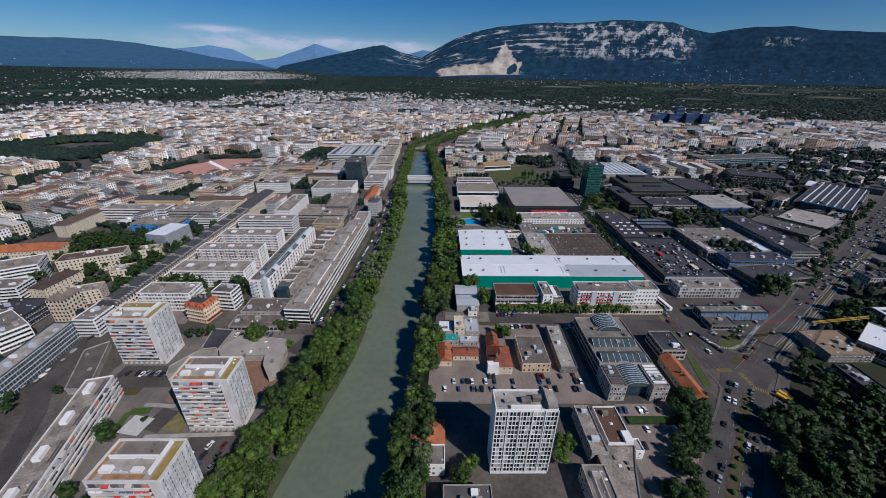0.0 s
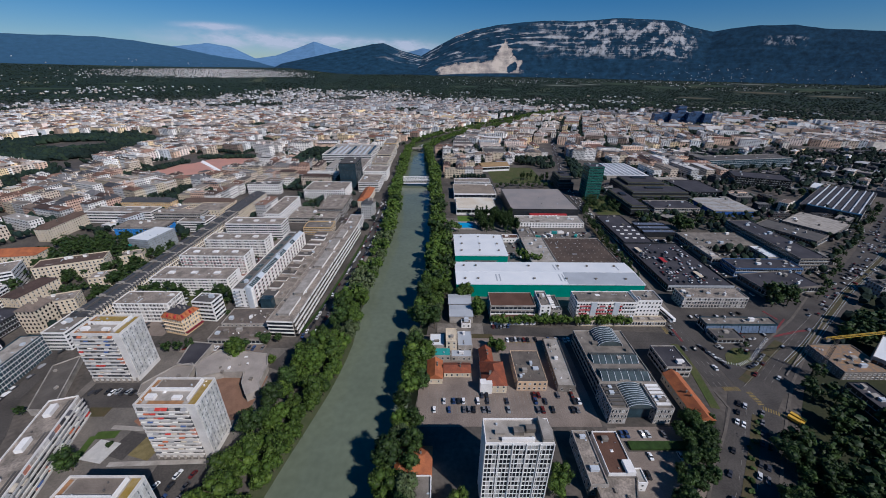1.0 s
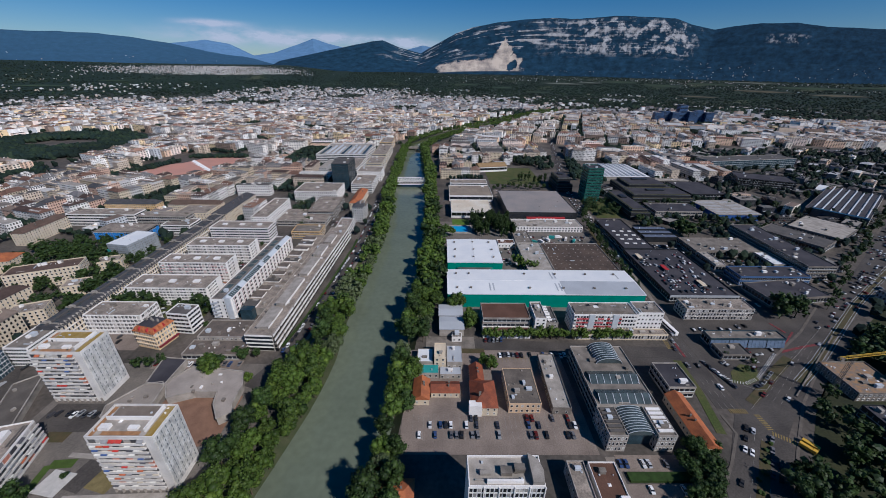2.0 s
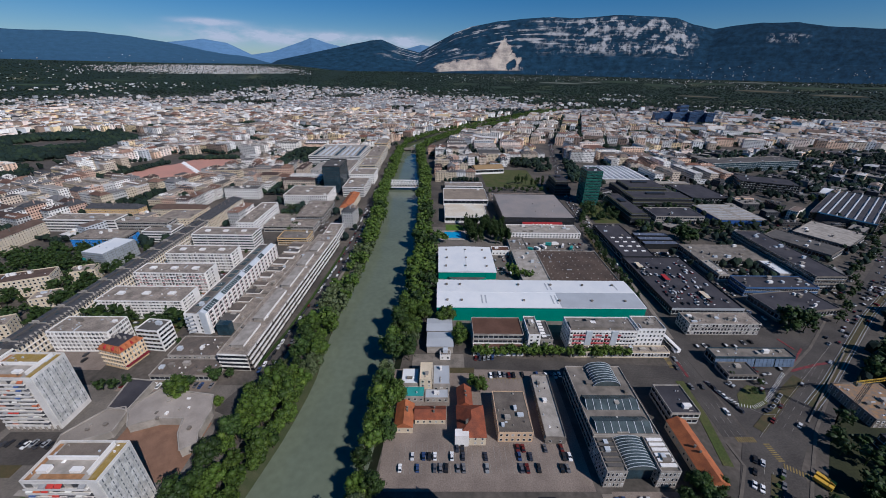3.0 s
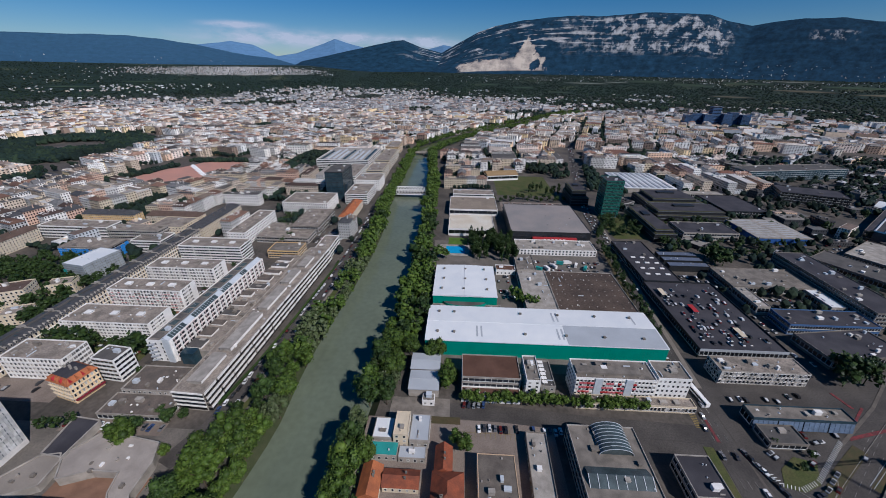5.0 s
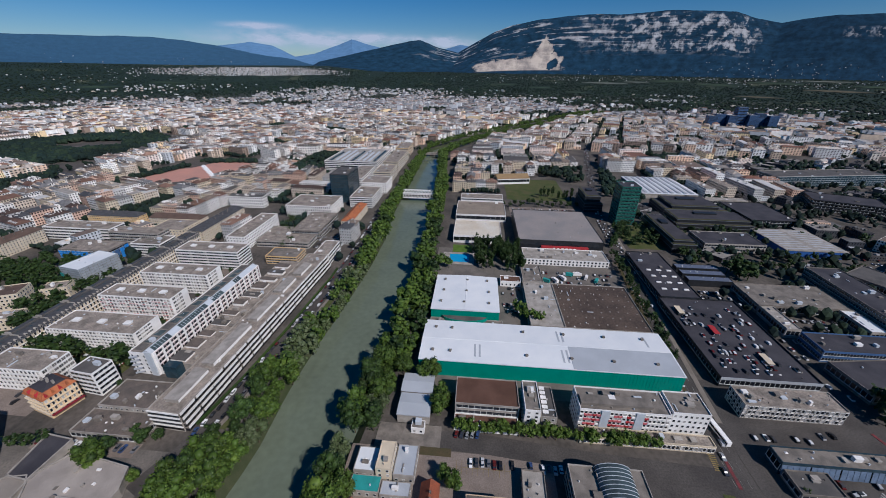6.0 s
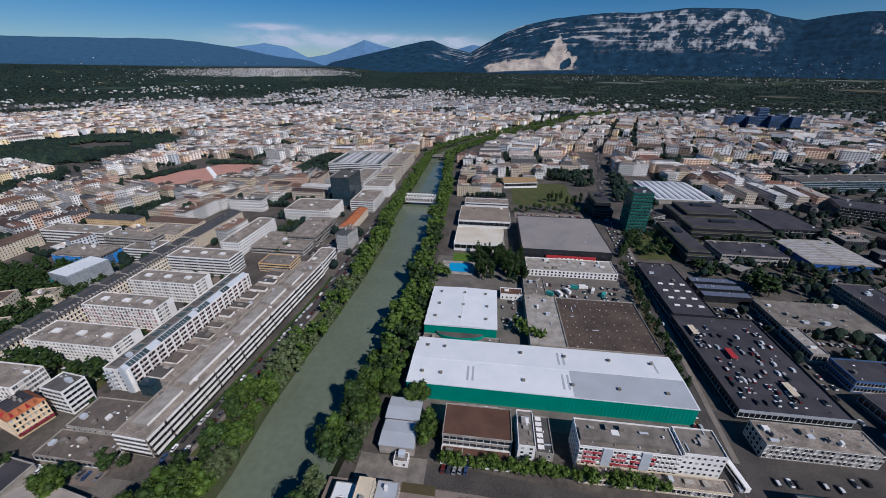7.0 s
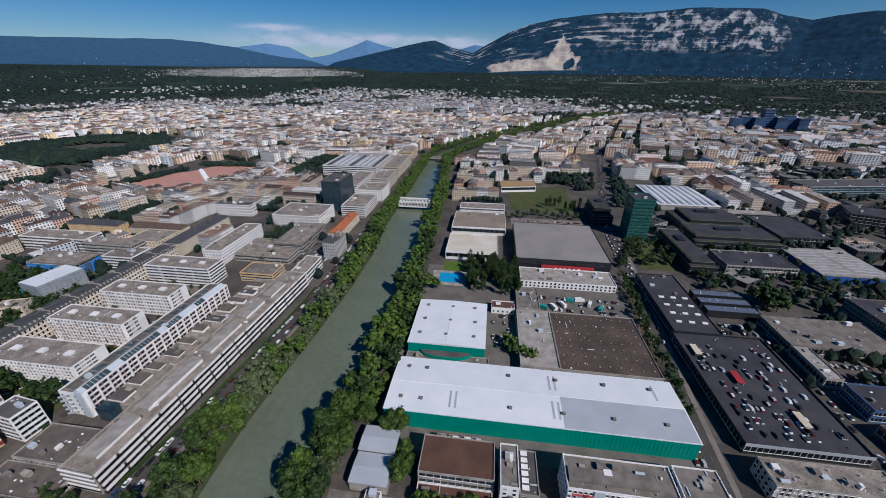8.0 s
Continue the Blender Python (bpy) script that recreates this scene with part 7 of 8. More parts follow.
while y < 520:
    for dx in (-3.4, 3.2):
        if random.random() < 0.85:
            car(float(np.interp(y, [212, 235, 300, 385, 450, 513, 650], [-89, -84, -77, -70.5, -71, -72, -74])) + dx, y, 90 + rnd(-3, 3), wheels=False)
    y += 5.4
for pts, p in (([(181, 176), (183, 210), (184, 250), (190, 320), (200, 400), (206, 450), (214, 555)], 0.22), ([(131, 95), (152, 117), (172, 140), (192, 165)], 0.55), ([(212, 182), (283, 236), (318, 258), (470, 362)], 0.15)):
    for (xa, ya), (xb, yb) in zip(pts, pts[1:]):
        L = math.hypot(xb - xa, yb - ya)
        a = math.degrees(math.atan2(yb - ya, xb - xa))
        nx, ny = -(yb - ya) / L, (xb - xa) / L
        for k in range(int(L / 8)):
            for off in ((-5, -1.8, 1.8, 5) if p < 0.5 else (-7, -3.8, 4.2, 7.2)):
                if random.random() < p:
                    t = k * 8 / L
                    car(xa + (xb - xa) * t + nx * off, ya + (yb - ya) * t + ny * off, a, wheels=False)
for row in range(9):
    for k in range(18):
        if random.random() < 0.3:
            car(211 + k * 2.7, 290 + row * 8.4, 90 + rnd(-4, 4), 6.62, wheels=False)
bus = thing("bus", 187, 249, 0.1, "white articulated city bus on the street", "bus", rz=97)
mb = MB()
mb.prism([(-8.8, -1.2), (8.6, -1.2), (8.9, -0.9), (8.9, 0.9), (8.6, 1.2), (-8.8, 1.2)], 0.4, 3.2)
part("body", mb, WHITE, bus)
mb = MB()
mb.box(-8.6, 8.5, -1.23, 1.23, 1.5, 2.5)
part("window_band", mb, GLASS, bus)
for a in (-6, -2, 6):
    for b in (-1.05, 1.05):
        part("wheel", WHEEL, None, bus, at=pose(a, b, 0.4, 90) @ Matrix.Scale(1.5, 4))
for k in range(7):
    tr = thing("truck", 120 + k * 7.5 + rnd(-1, 1), 405 + rnd(-9, 9), 0, "white delivery truck in the depot yard", "truck", "delivery trucks", rz=rnd(0, 180))
    mb = MB()
    mb.box(-4, 2, -1.2, 1.2, 0.7, 3.6)
    part("cargo_box", mb, WHITE if k % 3 else TEAL, tr)
    mb = MB()
    mb.prism([(2.1, -1.15), (3.8, -1.15), (4.1, -0.9), (4.1, 0.9), (3.8, 1.15), (2.1, 1.15)], 0.5, 2.5)
    cab = part("cab", mb, WHITE, tr)
    mb = MB()
    mb.box(4.05, 4.13, -0.85, 0.85, 1.5, 2.3)
    part("windscreen", mb, GLASS, cab)
    for a in (-2.8, 3.1):
        for b in (-1, 1):
            part("wheel", WHEEL, None, tr, at=pose(a, b, 0.45, 90) @ Matrix.Scale(1.4, 4))
for k in range(16):
    t = k / 15
    bush = MB()
    for q in range(3):
        vv, ff = [], []
        add_clump(vv, ff, (rnd(-0.7, 0.7), rnd(-0.7, 0.7), rnd(0.5, 1.0)), rnd(0.8, 1.3), 0.9, 0.3)
        n = len(bush.v)
        bush.v += vv
        bush.f += [tuple(n + i for i in p) for p in ff]
        bush.i += [0] * len(ff)
    single("bush", bush, LEAF_D, "small dark bush on the dry median strip", "bush", at=pose(118 + 68 * t + rnd(-1, 1), 78 + 77 * t + rnd(-1, 1), 0.2), group="bushes on the median")
mb = MB()
for k in range(9):
    u = k * 1.15
    mb.box(u, u + 0.6, -1.6, 1.6, 0.0, 0.03)
for k, (x, y, a) in enumerate(((194.3, 172.3, -89), (193.6, 160.4, -36), (180.5, 174.6, 0), (176, 226.5, 84))):
    zebra = MB()
    zebra.v, zebra.f, zebra.i = list(mb.v), list(mb.f), list(mb.i)
    single("crossing", zebra, YLINE, "worn yellow pedestrian crossing stripes", kind="structure", at=pose(x, y, 0.135, 0, 0, a))
mb = MB()
for (xa, ya), (xb, yb) in zip([(194, 176), (228, 199.5), (203, 194), (208, 190), (215, 190.5), (222, 196)], [(228, 199.5), (300, 247.5), (208, 190), (215, 190.5), (222, 196), (229, 205)]):
    mb.beam((xa, ya, 0.2), (xb, yb, 0.2), 0.22)
single("edge_line", mb, mat("worn_paint", (0.3, 0.28, 0.25), var=0.5, scale=0.4), "worn white painted edge line of the avenue", kind="structure")
mb = MB()
for off in (-3.1, -1.65, 1.65, 3.1):
    for (xa, ya), (xb, yb) in zip([(240, 196), (268, 214), (368, 285), (470, 350)], [(268, 214), (368, 285), (470, 350), (640, 470)]):
        L = math.hypot(xb - xa, yb - ya)
        nx, ny = -(yb - ya) / L * off, (xb - xa) / L * off
        mb.beam((xa + nx, ya + ny, 0.2), (xb + nx, yb + ny, 0.2), 0.16)
single("tram_rails", mb, STEEL, "steel tram rails set in the avenue", kind="structure")
RED_LANE = mat("worn_red_paint", (0.2, 0.035, 0.04), var=0.45, scale=0.4, fine=2, tint=(0.1, 0.035, 0.035))
for pts, wide in (([(251.8, 223.9), (275, 230), (283, 231.4)], 1.8), ([(278.4, 245.4), (257, 229)], 1.2), ([(269.7, 256), (272.5, 244.5)], 1.6), ([(182.3, 233), (181.4, 218)], 1.6), ([(189, 214), (192, 203), (197, 194)], 0.9)):
    strip("cycle_lane", "worn red painted cycle lane", pts, wide, RED_LANE, top=0.19)
mb = MB()
for (xa, ya), (xb, yb) in zip([(304.4, 241.1), (266, 213)], [(266, 213), (228.2, 185.1)]):
    mb.beam((xa, ya, 0.45), (xb, yb, 0.45), 0.8)
single("low_wall", mb, CONC, "low concrete wall along the avenue", kind="structure")
arc = [(194.9, 201.9), (197.5, 196.2), (205.5, 194.2), (216.6, 198.7), (230, 209), (247.1, 221.9)]
mb = MB()
for (xa, ya), (xb, yb) in zip(arc, arc[1:]):
    L = math.hypot(xb - xa, yb - ya)
    for k in range(int(L / 1.5)):
        t = k * 1.5 / L
        x, y = xa + (xb - xa) * t, ya + (yb - ya) * t
        nx, ny = -(yb - ya) / L, (xb - xa) / L
        mb.beam((x - nx * 0.2, y - ny * 0.2, 0.17), (x + nx * 1.9 + (xb - xa) / L * 0.8, y + ny * 1.9 + (yb - ya) / L * 0.8, 0.17), 0.3)
single("hatched_line", mb, LINE, "white hatched line round the traffic island", kind="structure")
dice = random.getstate()
for k in range(34):
    car(211 + random.randrange(18) * 2.7, 294.2 + random.randrange(8) * 8.4, 90 + rnd(-4, 4), 6.62, wheels=False)
for k in range(7):
    t = k / 6
    car(190.3 + 5.6 * t + rnd(-0.2, 0.2), 214 - 19.5 * t - 1.6, -73 + rnd(-3, 3), 0.12, wheels=False)
for x, y, a in ((211.5, 192.6, 18), (217, 195.5, 32), (222.5, 199.6, 35), (227.5, 203.2, 35), (203.4, 213, 25), (204.6, 210.6, 25), (225.7, 213.6, 5), (234.5, 221, 10), (231.6, 220, 10), (220.6, 208.4, 30), (229, 224.6, 85), (246, 225.6, 80), (205, 247, 90), (211, 247.5, 90), (214, 247, 90), (226, 248, 90), (232, 247, 90), (241, 251, 90), (247, 252, 90), (222, 262, 0), (231, 268, 85), (246, 272, 85), (251, 272, 85)):
    car(x, y, a, 0.1, wheels=False)
random.setstate(dice)
mb = MB()
for k in range(11):
    mb.box(49 + k * 2.6, 49.16 + k * 2.6, 213, 220, 0.05, 0.085)
mb.box(49, 75.2, 216.4, 216.56, 0.05, 0.085)
single("yellow_bay_lines", mb, YLINE, "yellow painted parking bays in the yard", kind="structure")
louvre = thing("louvre_wall", 128, 319.5, 0, "low wall of pale upright panels behind the long hall", "wall")
mb = MB()
mb.box(-1.1, 1.1, -0.12, 0.12, 0, 5.2)
LOUVRE = mb.mesh("panel", CONC_L)
for k in range(26):
    part("panel", LOUVRE, None, louvre, at=pose(-31 + k * 2.5, 0, 0))
# painted bays and lane lines
mb = MB()
for y in (156, 162, 167):
    for k in range(33):
        x = 1 + k * 2.8
        mb.box(x, x + 0.14, y, y + 5, 0.05, 0.075)
single("bay_lines", mb, mat("worn_paint", (0.3, 0.28, 0.25), var=0.5, scale=0.4), "white painted parking bay lines", kind="structure")
mb = MB()
for (xa, ya), (xb, yb) in zip([(131, 95), (152, 117), (172, 140), (181, 176), (183, 210), (184, 250), (190, 320), (200, 400), (206, 450), (212, 182)], [(152, 117), (172, 140), (192, 165), (183, 210), (184, 250), (190, 320), (200, 400), (206, 450), (214, 555), (283, 236)]):
    L = math.hypot(xb - xa, yb - ya)
    for k in range(int(L / 9)):
        t, u = k * 9 / L, (k * 9 + 4) / L
        for off in (-3.4, 0, 3.4):
            nx, ny = -(yb - ya) / L * off, (xb - xa) / L * off
            mb.beam((xa + (xb - xa) * t + nx, ya + (yb - ya) * t + ny, 0.1), (xa + (xb - xa) * u + nx, ya + (yb - ya) * u + ny, 0.1), 0.16)
single("lane_lines", mb, mat("worn_paint", (0.3, 0.28, 0.25), var=0.5, scale=0.4), "white painted lane dashes", kind="structure")

for k in range(40):
    yy = random.choice((266, 303, 338, 378))
    car(rnd(-230, -165), yy + rnd(-3, 3), random.choice((0, 90)) + rnd(-4, 4), 0.14, wheels=False)
for k in range(12):
    car(-158 + rnd(-0.6, 0.6), 262 + k * 9 + rnd(-2, 2), 90, 0.14, wheels=False)
for k in range(14):
    car(-232 + k * 3.2, 230 + (k % 2) * 5, 90 + rnd(-5, 5), 0.14, wheels=False) if random.random() < 0.5 else None
for k in range(18):
    car(-166 + k * 3.1, 209 + rnd(-0.4, 0.4), 88, 0.14, wheels=False) if random.random() < 0.6 else None

# cars too small to tell apart, joined
v, f = [], []


def small_car(x, y, a, z=0.1):
    c, s = math.cos(a), math.sin(a)
    k = len(v)
    for x0, x1, w, z0, z1 in ((-2.1, 2.1, 0.85, 0.3, 0.95), (-1.5, 0.7, 0.72, 0.95, 1.45)):
        n = len(v)
        for zz, q in ((z0, 1.0), (z1, 0.94)):
            for px, py in ((x0 * q, -w * q), (x1 * q, -w * q), (x1 * q, w * q), (x0 * q, w * q)):
                v.append((x + px * c - py * s, y + px * s + py * c, z + zz))
        f.extend(tuple(n + i for i in t) for t in ((0, 1, 5, 4), (1, 2, 6, 5), (2, 3, 7, 6), (3, 0, 4, 7), (4, 5, 6, 7)))


for x, y, a, z in SMALL:
    small_car(x, y, a, z)
for x0, x1, y0, y1, p in ((102, 188, 556, 598, 0.5), (246, 282, 376, 400, 0.7), (292, 336, 340, 364, 0.6), (268, 300, 280, 360, 0.25), (80, 94, 348, 384, 0.35), (120, 182, 388, 420, 0.3), (264, 300, 462, 540, 0.2), (-118, -88, 445, 500, 0.5), (-150, -120, 482, 528, 0.4), (360, 520, 300, 330, 0.2), (440, 600, 380, 500, 0.12)):
    yy = y0
    while yy < y1:
        xx = x0
        while xx < x1:
            if random.random() < p:
                small_car(xx, yy, math.pi / 2 + rnd(-0.05, 0.05), 0.15)
            xx += 2.8
        yy += 8.5
for pts in ([(206, 450), (214, 555), (245, 720), (280, 890), (330, 1100)], [(318, 253), (470, 362), (650, 497), (900, 670)], [(-72, 513), (-74, 650), (-78, 900)]):
    for (xa, ya), (xb, yb) in zip(pts, pts[1:]):
        L = math.hypot(xb - xa, yb - ya)
        for k in range(int(L / 7)):
            for off in (-4.5, -1.6, 1.6, 4.5):
                if random.random() < 0.3:
                    t = k * 7 / L
                    small_car(xa + (xb - xa) * t - (yb - ya) / L * off, ya + (yb - ya) * t + (xb - xa) / L * off, math.atan2(yb - ya, xb - xa))
me = bpy.data.meshes.new("distant_cars")
me.from_pydata(v, [], f)
me.materials.append(palette("far_car_paint", [(0.02, 0.02, 0.022), (0.6, 0.6, 0.6), (0.04, 0.045, 0.05), (0.3, 0.3, 0.31), (0.65, 0.65, 0.64), (0.05, 0.05, 0.055), (0.05, 0.05, 0.055), (0.4, 0.41, 0.42), (0.11, 0.014, 0.014), (0.025, 0.025, 0.028)], rough=0.45))
tagged(new("distant_cars", me), "many small parked cars in far yards", "cars", kind="stuff")

# ---- the town beyond ----
LINES = [[(181, 176), (184, 250), (200, 400), (206, 450), (214, 555), (245, 720), (280, 890), (330, 1100)], [(95, 50), (192, 165), (318, 258), (470, 362), (650, 497), (900, 670), (1300, 950)]]
OPEN = [(-262, -200, 40, 225), (-540, -375, 630, 835), (90, 205, 600, 760), (-1080, -690, 715, 1100), (-400, -265, 265, 390), (120, 300, 60, 205), (-60, 200, 40, 640), (-205, -90, 40, 260), (-262, -85, 200, 442), (258, 316, 248, 284), (280, 322, 402, 444)]


def clear(x, y, r):
    """Whether a house of that half size may stand here."""
    if y < 2500:
        l, rr = bank(y)
        if l - 26 - r < x < rr + 22 + r:
            return False
    for x0, x1, y0, y1 in TAKEN:
        if x0 - r - 2 < x < x1 + r + 2 and y0 - r - 2 < y < y1 + r + 2:
            return False
    for x0, x1, y0, y1 in OPEN:
        if x0 - r < x < x1 + r and y0 - r < y < y1 + r:
            return False
    for pts in LINES:
        for (xa, ya), (xb, yb) in zip(pts, pts[1:]):
            dx, dy = xb - xa, yb - ya
            t = max(0, min(1, ((x - xa) * dx + (y - ya) * dy) / (dx * dx + dy * dy)))
            if math.hypot(x - xa - t * dx, y - ya - t * dy) < 12 + r:
                return False
    return True


WALLP = palette("town_walls", [(0.8, 0.72, 0.62), (0.86, 0.84, 0.81), (0.6, 0.48, 0.37), (0.87, 0.85, 0.82), (0.78, 0.55, 0.4), (0.64, 0.63, 0.62), (0.85, 0.66, 0.4), (0.3, 0.22, 0.17), (0.84, 0.79, 0.73), (0.86, 0.82, 0.77), (0.84, 0.7, 0.62), (0.5, 0.52, 0.54)], var=0.15)
ROOFP = palette("town_roofs", [(0.15, 0.115, 0.095), (0.21, 0.12, 0.088), (0.19, 0.17, 0.155), (0.28, 0.17, 0.125), (0.1, 0.09, 0.085), (0.36, 0.33, 0.3), (0.16, 0.12, 0.098), (0.28, 0.25, 0.22), (0.075, 0.067, 0.062), (0.5, 0.48, 0.46), (0.055, 0.052, 0.052), (0.17, 0.085, 0.06), (0.23, 0.18, 0.15), (0.4, 0.34, 0.29), (0.6, 0.58, 0.55), (0.5, 0.45, 0.4)], var=0.25)
# Greyer, cooler copies of the town palettes; distance haze is in the colour.
WALLF = palette("hazy_far_walls", [(0.62, 0.6, 0.58), (0.74, 0.74, 0.74), (0.5, 0.43, 0.38), (0.42, 0.42, 0.43), (0.55, 0.45, 0.38), (0.26, 0.25, 0.25), (0.66, 0.65, 0.64), (0.3, 0.32, 0.34)], var=0.1)
ROOFF = palette("hazy_far_roofs", [(0.13, 0.115, 0.11), (0.2, 0.12, 0.095), (0.17, 0.17, 0.175), (0.26, 0.16, 0.125), (0.09, 0.09, 0.1), (0.33, 0.33, 0.34), (0.24, 0.23, 0.23), (0.07, 0.072, 0.08)], var=0.2)
WALLI = palette("works_walls", [(0.16, 0.155, 0.15), (0.06, 0.06, 0.063), (0.3, 0.29, 0.28), (0.04, 0.043, 0.05), (0.12, 0.11, 0.1)], var=0.15)
ROOFI = palette("works_roofs", [(0.04, 0.04, 0.043), (0.12, 0.115, 0.11), (0.06, 0.057, 0.055), (0.35, 0.35, 0.36), (0.05, 0.045, 0.043), (0.16, 0.15, 0.14), (0.09, 0.085, 0.09), (0.22, 0.2, 0.18)], var=0.2)


def rot(x, y, a):
    c, s = math.cos(a), math.sin(a)
    return x * c - y * s, x * s + y * c


class Town:
    """Gathers many joined houses: walls, roofs and window panes, each as one mesh."""

    def __init__(self):
        self.wall, self.roof, self.win = MB(), MB(), MB()

    def house(self, x, y, z, w, d, h, a, flat, rise=3.5, floors=0, sides="SE", wide=0):
        n = [len(m.v) for m in (self.wall, self.roof, self.win)]
        self.wall.box(-w, w, -d, d, -1, h, bottom=False)
        if flat:
            self.roof.box(-w + 0.4, w - 0.4, -d + 0.4, d - 0.4, h - 0.4, h + 0.12, bottom=False)
            if random.random() < 0.75:
                for k in range(random.randint(2, 5)):
                    bx, by = rnd(-w * 0.7, w * 0.5), rnd(-d * 0.6, d * 0.3)
                    self.wall.box(bx, bx + rnd(1.5, 4), by, by + rnd(1.5, 3), h, h + rnd(1, 2.4), bottom=False)
        else:
            self.roof.hip(-w, w, -d, d, h, h + rise, hip=random.choice((0.5, 0.35, 0.15, 0.5)), over=0.5)
            if floors and w > 4 and random.random() < 0.55:
                for k in range(int(2 * w / 3.6)):
                    u = -w + 1.8 + k * 3.6
                    self.wall.box(u - 0.6, u + 0.6, -d * 0.82, -d * 0.3, h + rise * 0.12, h + rise * 0.12 + 1.7, bottom=False)
                    self.win.face(((u - 0.42, -d * 0.82 - 0.04, h + rise * 0.12 + 0.4), (u + 0.42, -d * 0.82 - 0.04, h + rise * 0.12 + 0.4), (u + 0.42, -d * 0.82 - 0.04, h + rise * 0.12 + 1.5), (u - 0.42, -d * 0.82 - 0.04, h + rise * 0.12 + 1.5)))
            if random.random() < 0.7:
                for k in range(3):
                    bx, by = rnd(-w * 0.7, w * 0.7), rnd(-d * 0.4, d * 0.4)
                    self.wall.box(bx, bx + 0.9, by, by + 0.7, h, h + rise + 0.8, bottom=False)
        if floors:
            fh = h / floors
            for k in range(floors):
                z0, z1 = k * fh + fh * 0.28, k * fh + fh * 0.8
                for s in sides:
                    L = 2 * w if s == "S" else 2 * d
                    step, q = (2.6, 0.62) if wide == 0 else (5.0, 1.3)
                    m = max(2, int(L / step))
                    for i in range(m):
                        u = -L / 2 + (i + 0.5) * L / m
                        if s == "S":
                            self.win.face(((u - q, -d - 0.05, z0), (u + q, -d - 0.05, z0), (u + q, -d - 0.05, z1), (u - q, -d - 0.05, z1)))
                        elif s == "E":
                            self.win.face(((w + 0.05, u - q, z0), (w + 0.05, u + q, z0), (w + 0.05, u + q, z1), (w + 0.05, u - q, z1)))
                        else:
                            self.win.face(((-w - 0.05, u + q, z0), (-w - 0.05, u - q, z0), (-w - 0.05, u - q, z1), (-w - 0.05, u + q, z1)))
        c, s = math.cos(a), math.sin(a)
        for m, k in zip((self.wall, self.roof, self.win), n):
            m.v[k:] = [(x + p[0] * c - p[1] * s, y + p[0] * s + p[1] * c, z + p[2]) for p in m.v[k:]]


def own_house(x, y, w, d, h, a, flat, rise, floors, sides):
    """A house as a thing of its own."""
    t = Town()
    t.house(0, 0, 0, w, d, h, 0, flat, rise, floors, sides)
    ob = thing("town_house", x, y, 0, "flat-roofed town house in a street row" if flat else "town house with a hipped roof in a street row", "house", "town houses", rz=math.degrees(a))
    part("wall", t.wall, random.choice(WALLS), ob)
    part("roof", t.roof, random.choice(ROOFS_F if flat else ROOFS_P), ob)
    part("glazing", t.win, GLASS, ob, kind="stuff")


WALLS = [CREAM, WHITE, mat("beige_render", (0.6, 0.5, 0.4), var=0.15, scale=0.15), mat("rose_render", (0.62, 0.42, 0.32), var=0.15, scale=0.15), mat("grey_render", (0.5, 0.49, 0.47), var=0.15, scale=0.15), WHITE]
ROOFS_P = [mat("red_brown_tiles", (0.15, 0.085, 0.062), var=0.3, scale=0.2), mat("faded_tiles", (0.22, 0.13, 0.095), var=0.3, scale=0.2), mat("brown_grey_tiles", (0.2, 0.155, 0.125), var=0.3, scale=0.2), mat("dark_tiles", (0.075, 0.05, 0.042)), mat("slate", (0.07, 0.07, 0.075)), mat("pale_slate", (0.17, 0.165, 0.165), var=0.3, scale=0.2)]
ROOFS_F = [GRAVEL, CONC, CONC_L, BITUMEN, mat("pale_roof_sheet", (0.55, 0.53, 0.5), var=0.2, scale=0.15)]
mid, ind, own = Town(), Town(), 0


def put_house(x, y, w, d, h, a, flat, rise, small=False):
    """A house of the town: a thing of its own where it stands near, else one of the joined many."""
    global own
    if not clear(x, y, max(w, d) * 0.8 if max(w, d) < 14 else min(w, d) + 2):
        return
    if max(w, d) >= 14:
        for s in (-0.8, 0.8):
            ox, oy = rot(s * w if w > d else 0, s * d if d > w else 0, a)
            if not clear(x + ox, y + oy, min(w, d)):
                return
    far = math.hypot(x, y)
    fl = max(2, int(h / 3.1)) if far < 1500 else 0
    side = "SE" if x < 40 else "SW"
    if far < 900 and own < 290 and not small:
        own_house(x, y, w, d, h, a, flat, rise, fl, side)
        own += 1
    else:
        mid.house(x, y, 0, w, d, h, a, flat, rise, fl, side, 1 if far > 950 else 0)


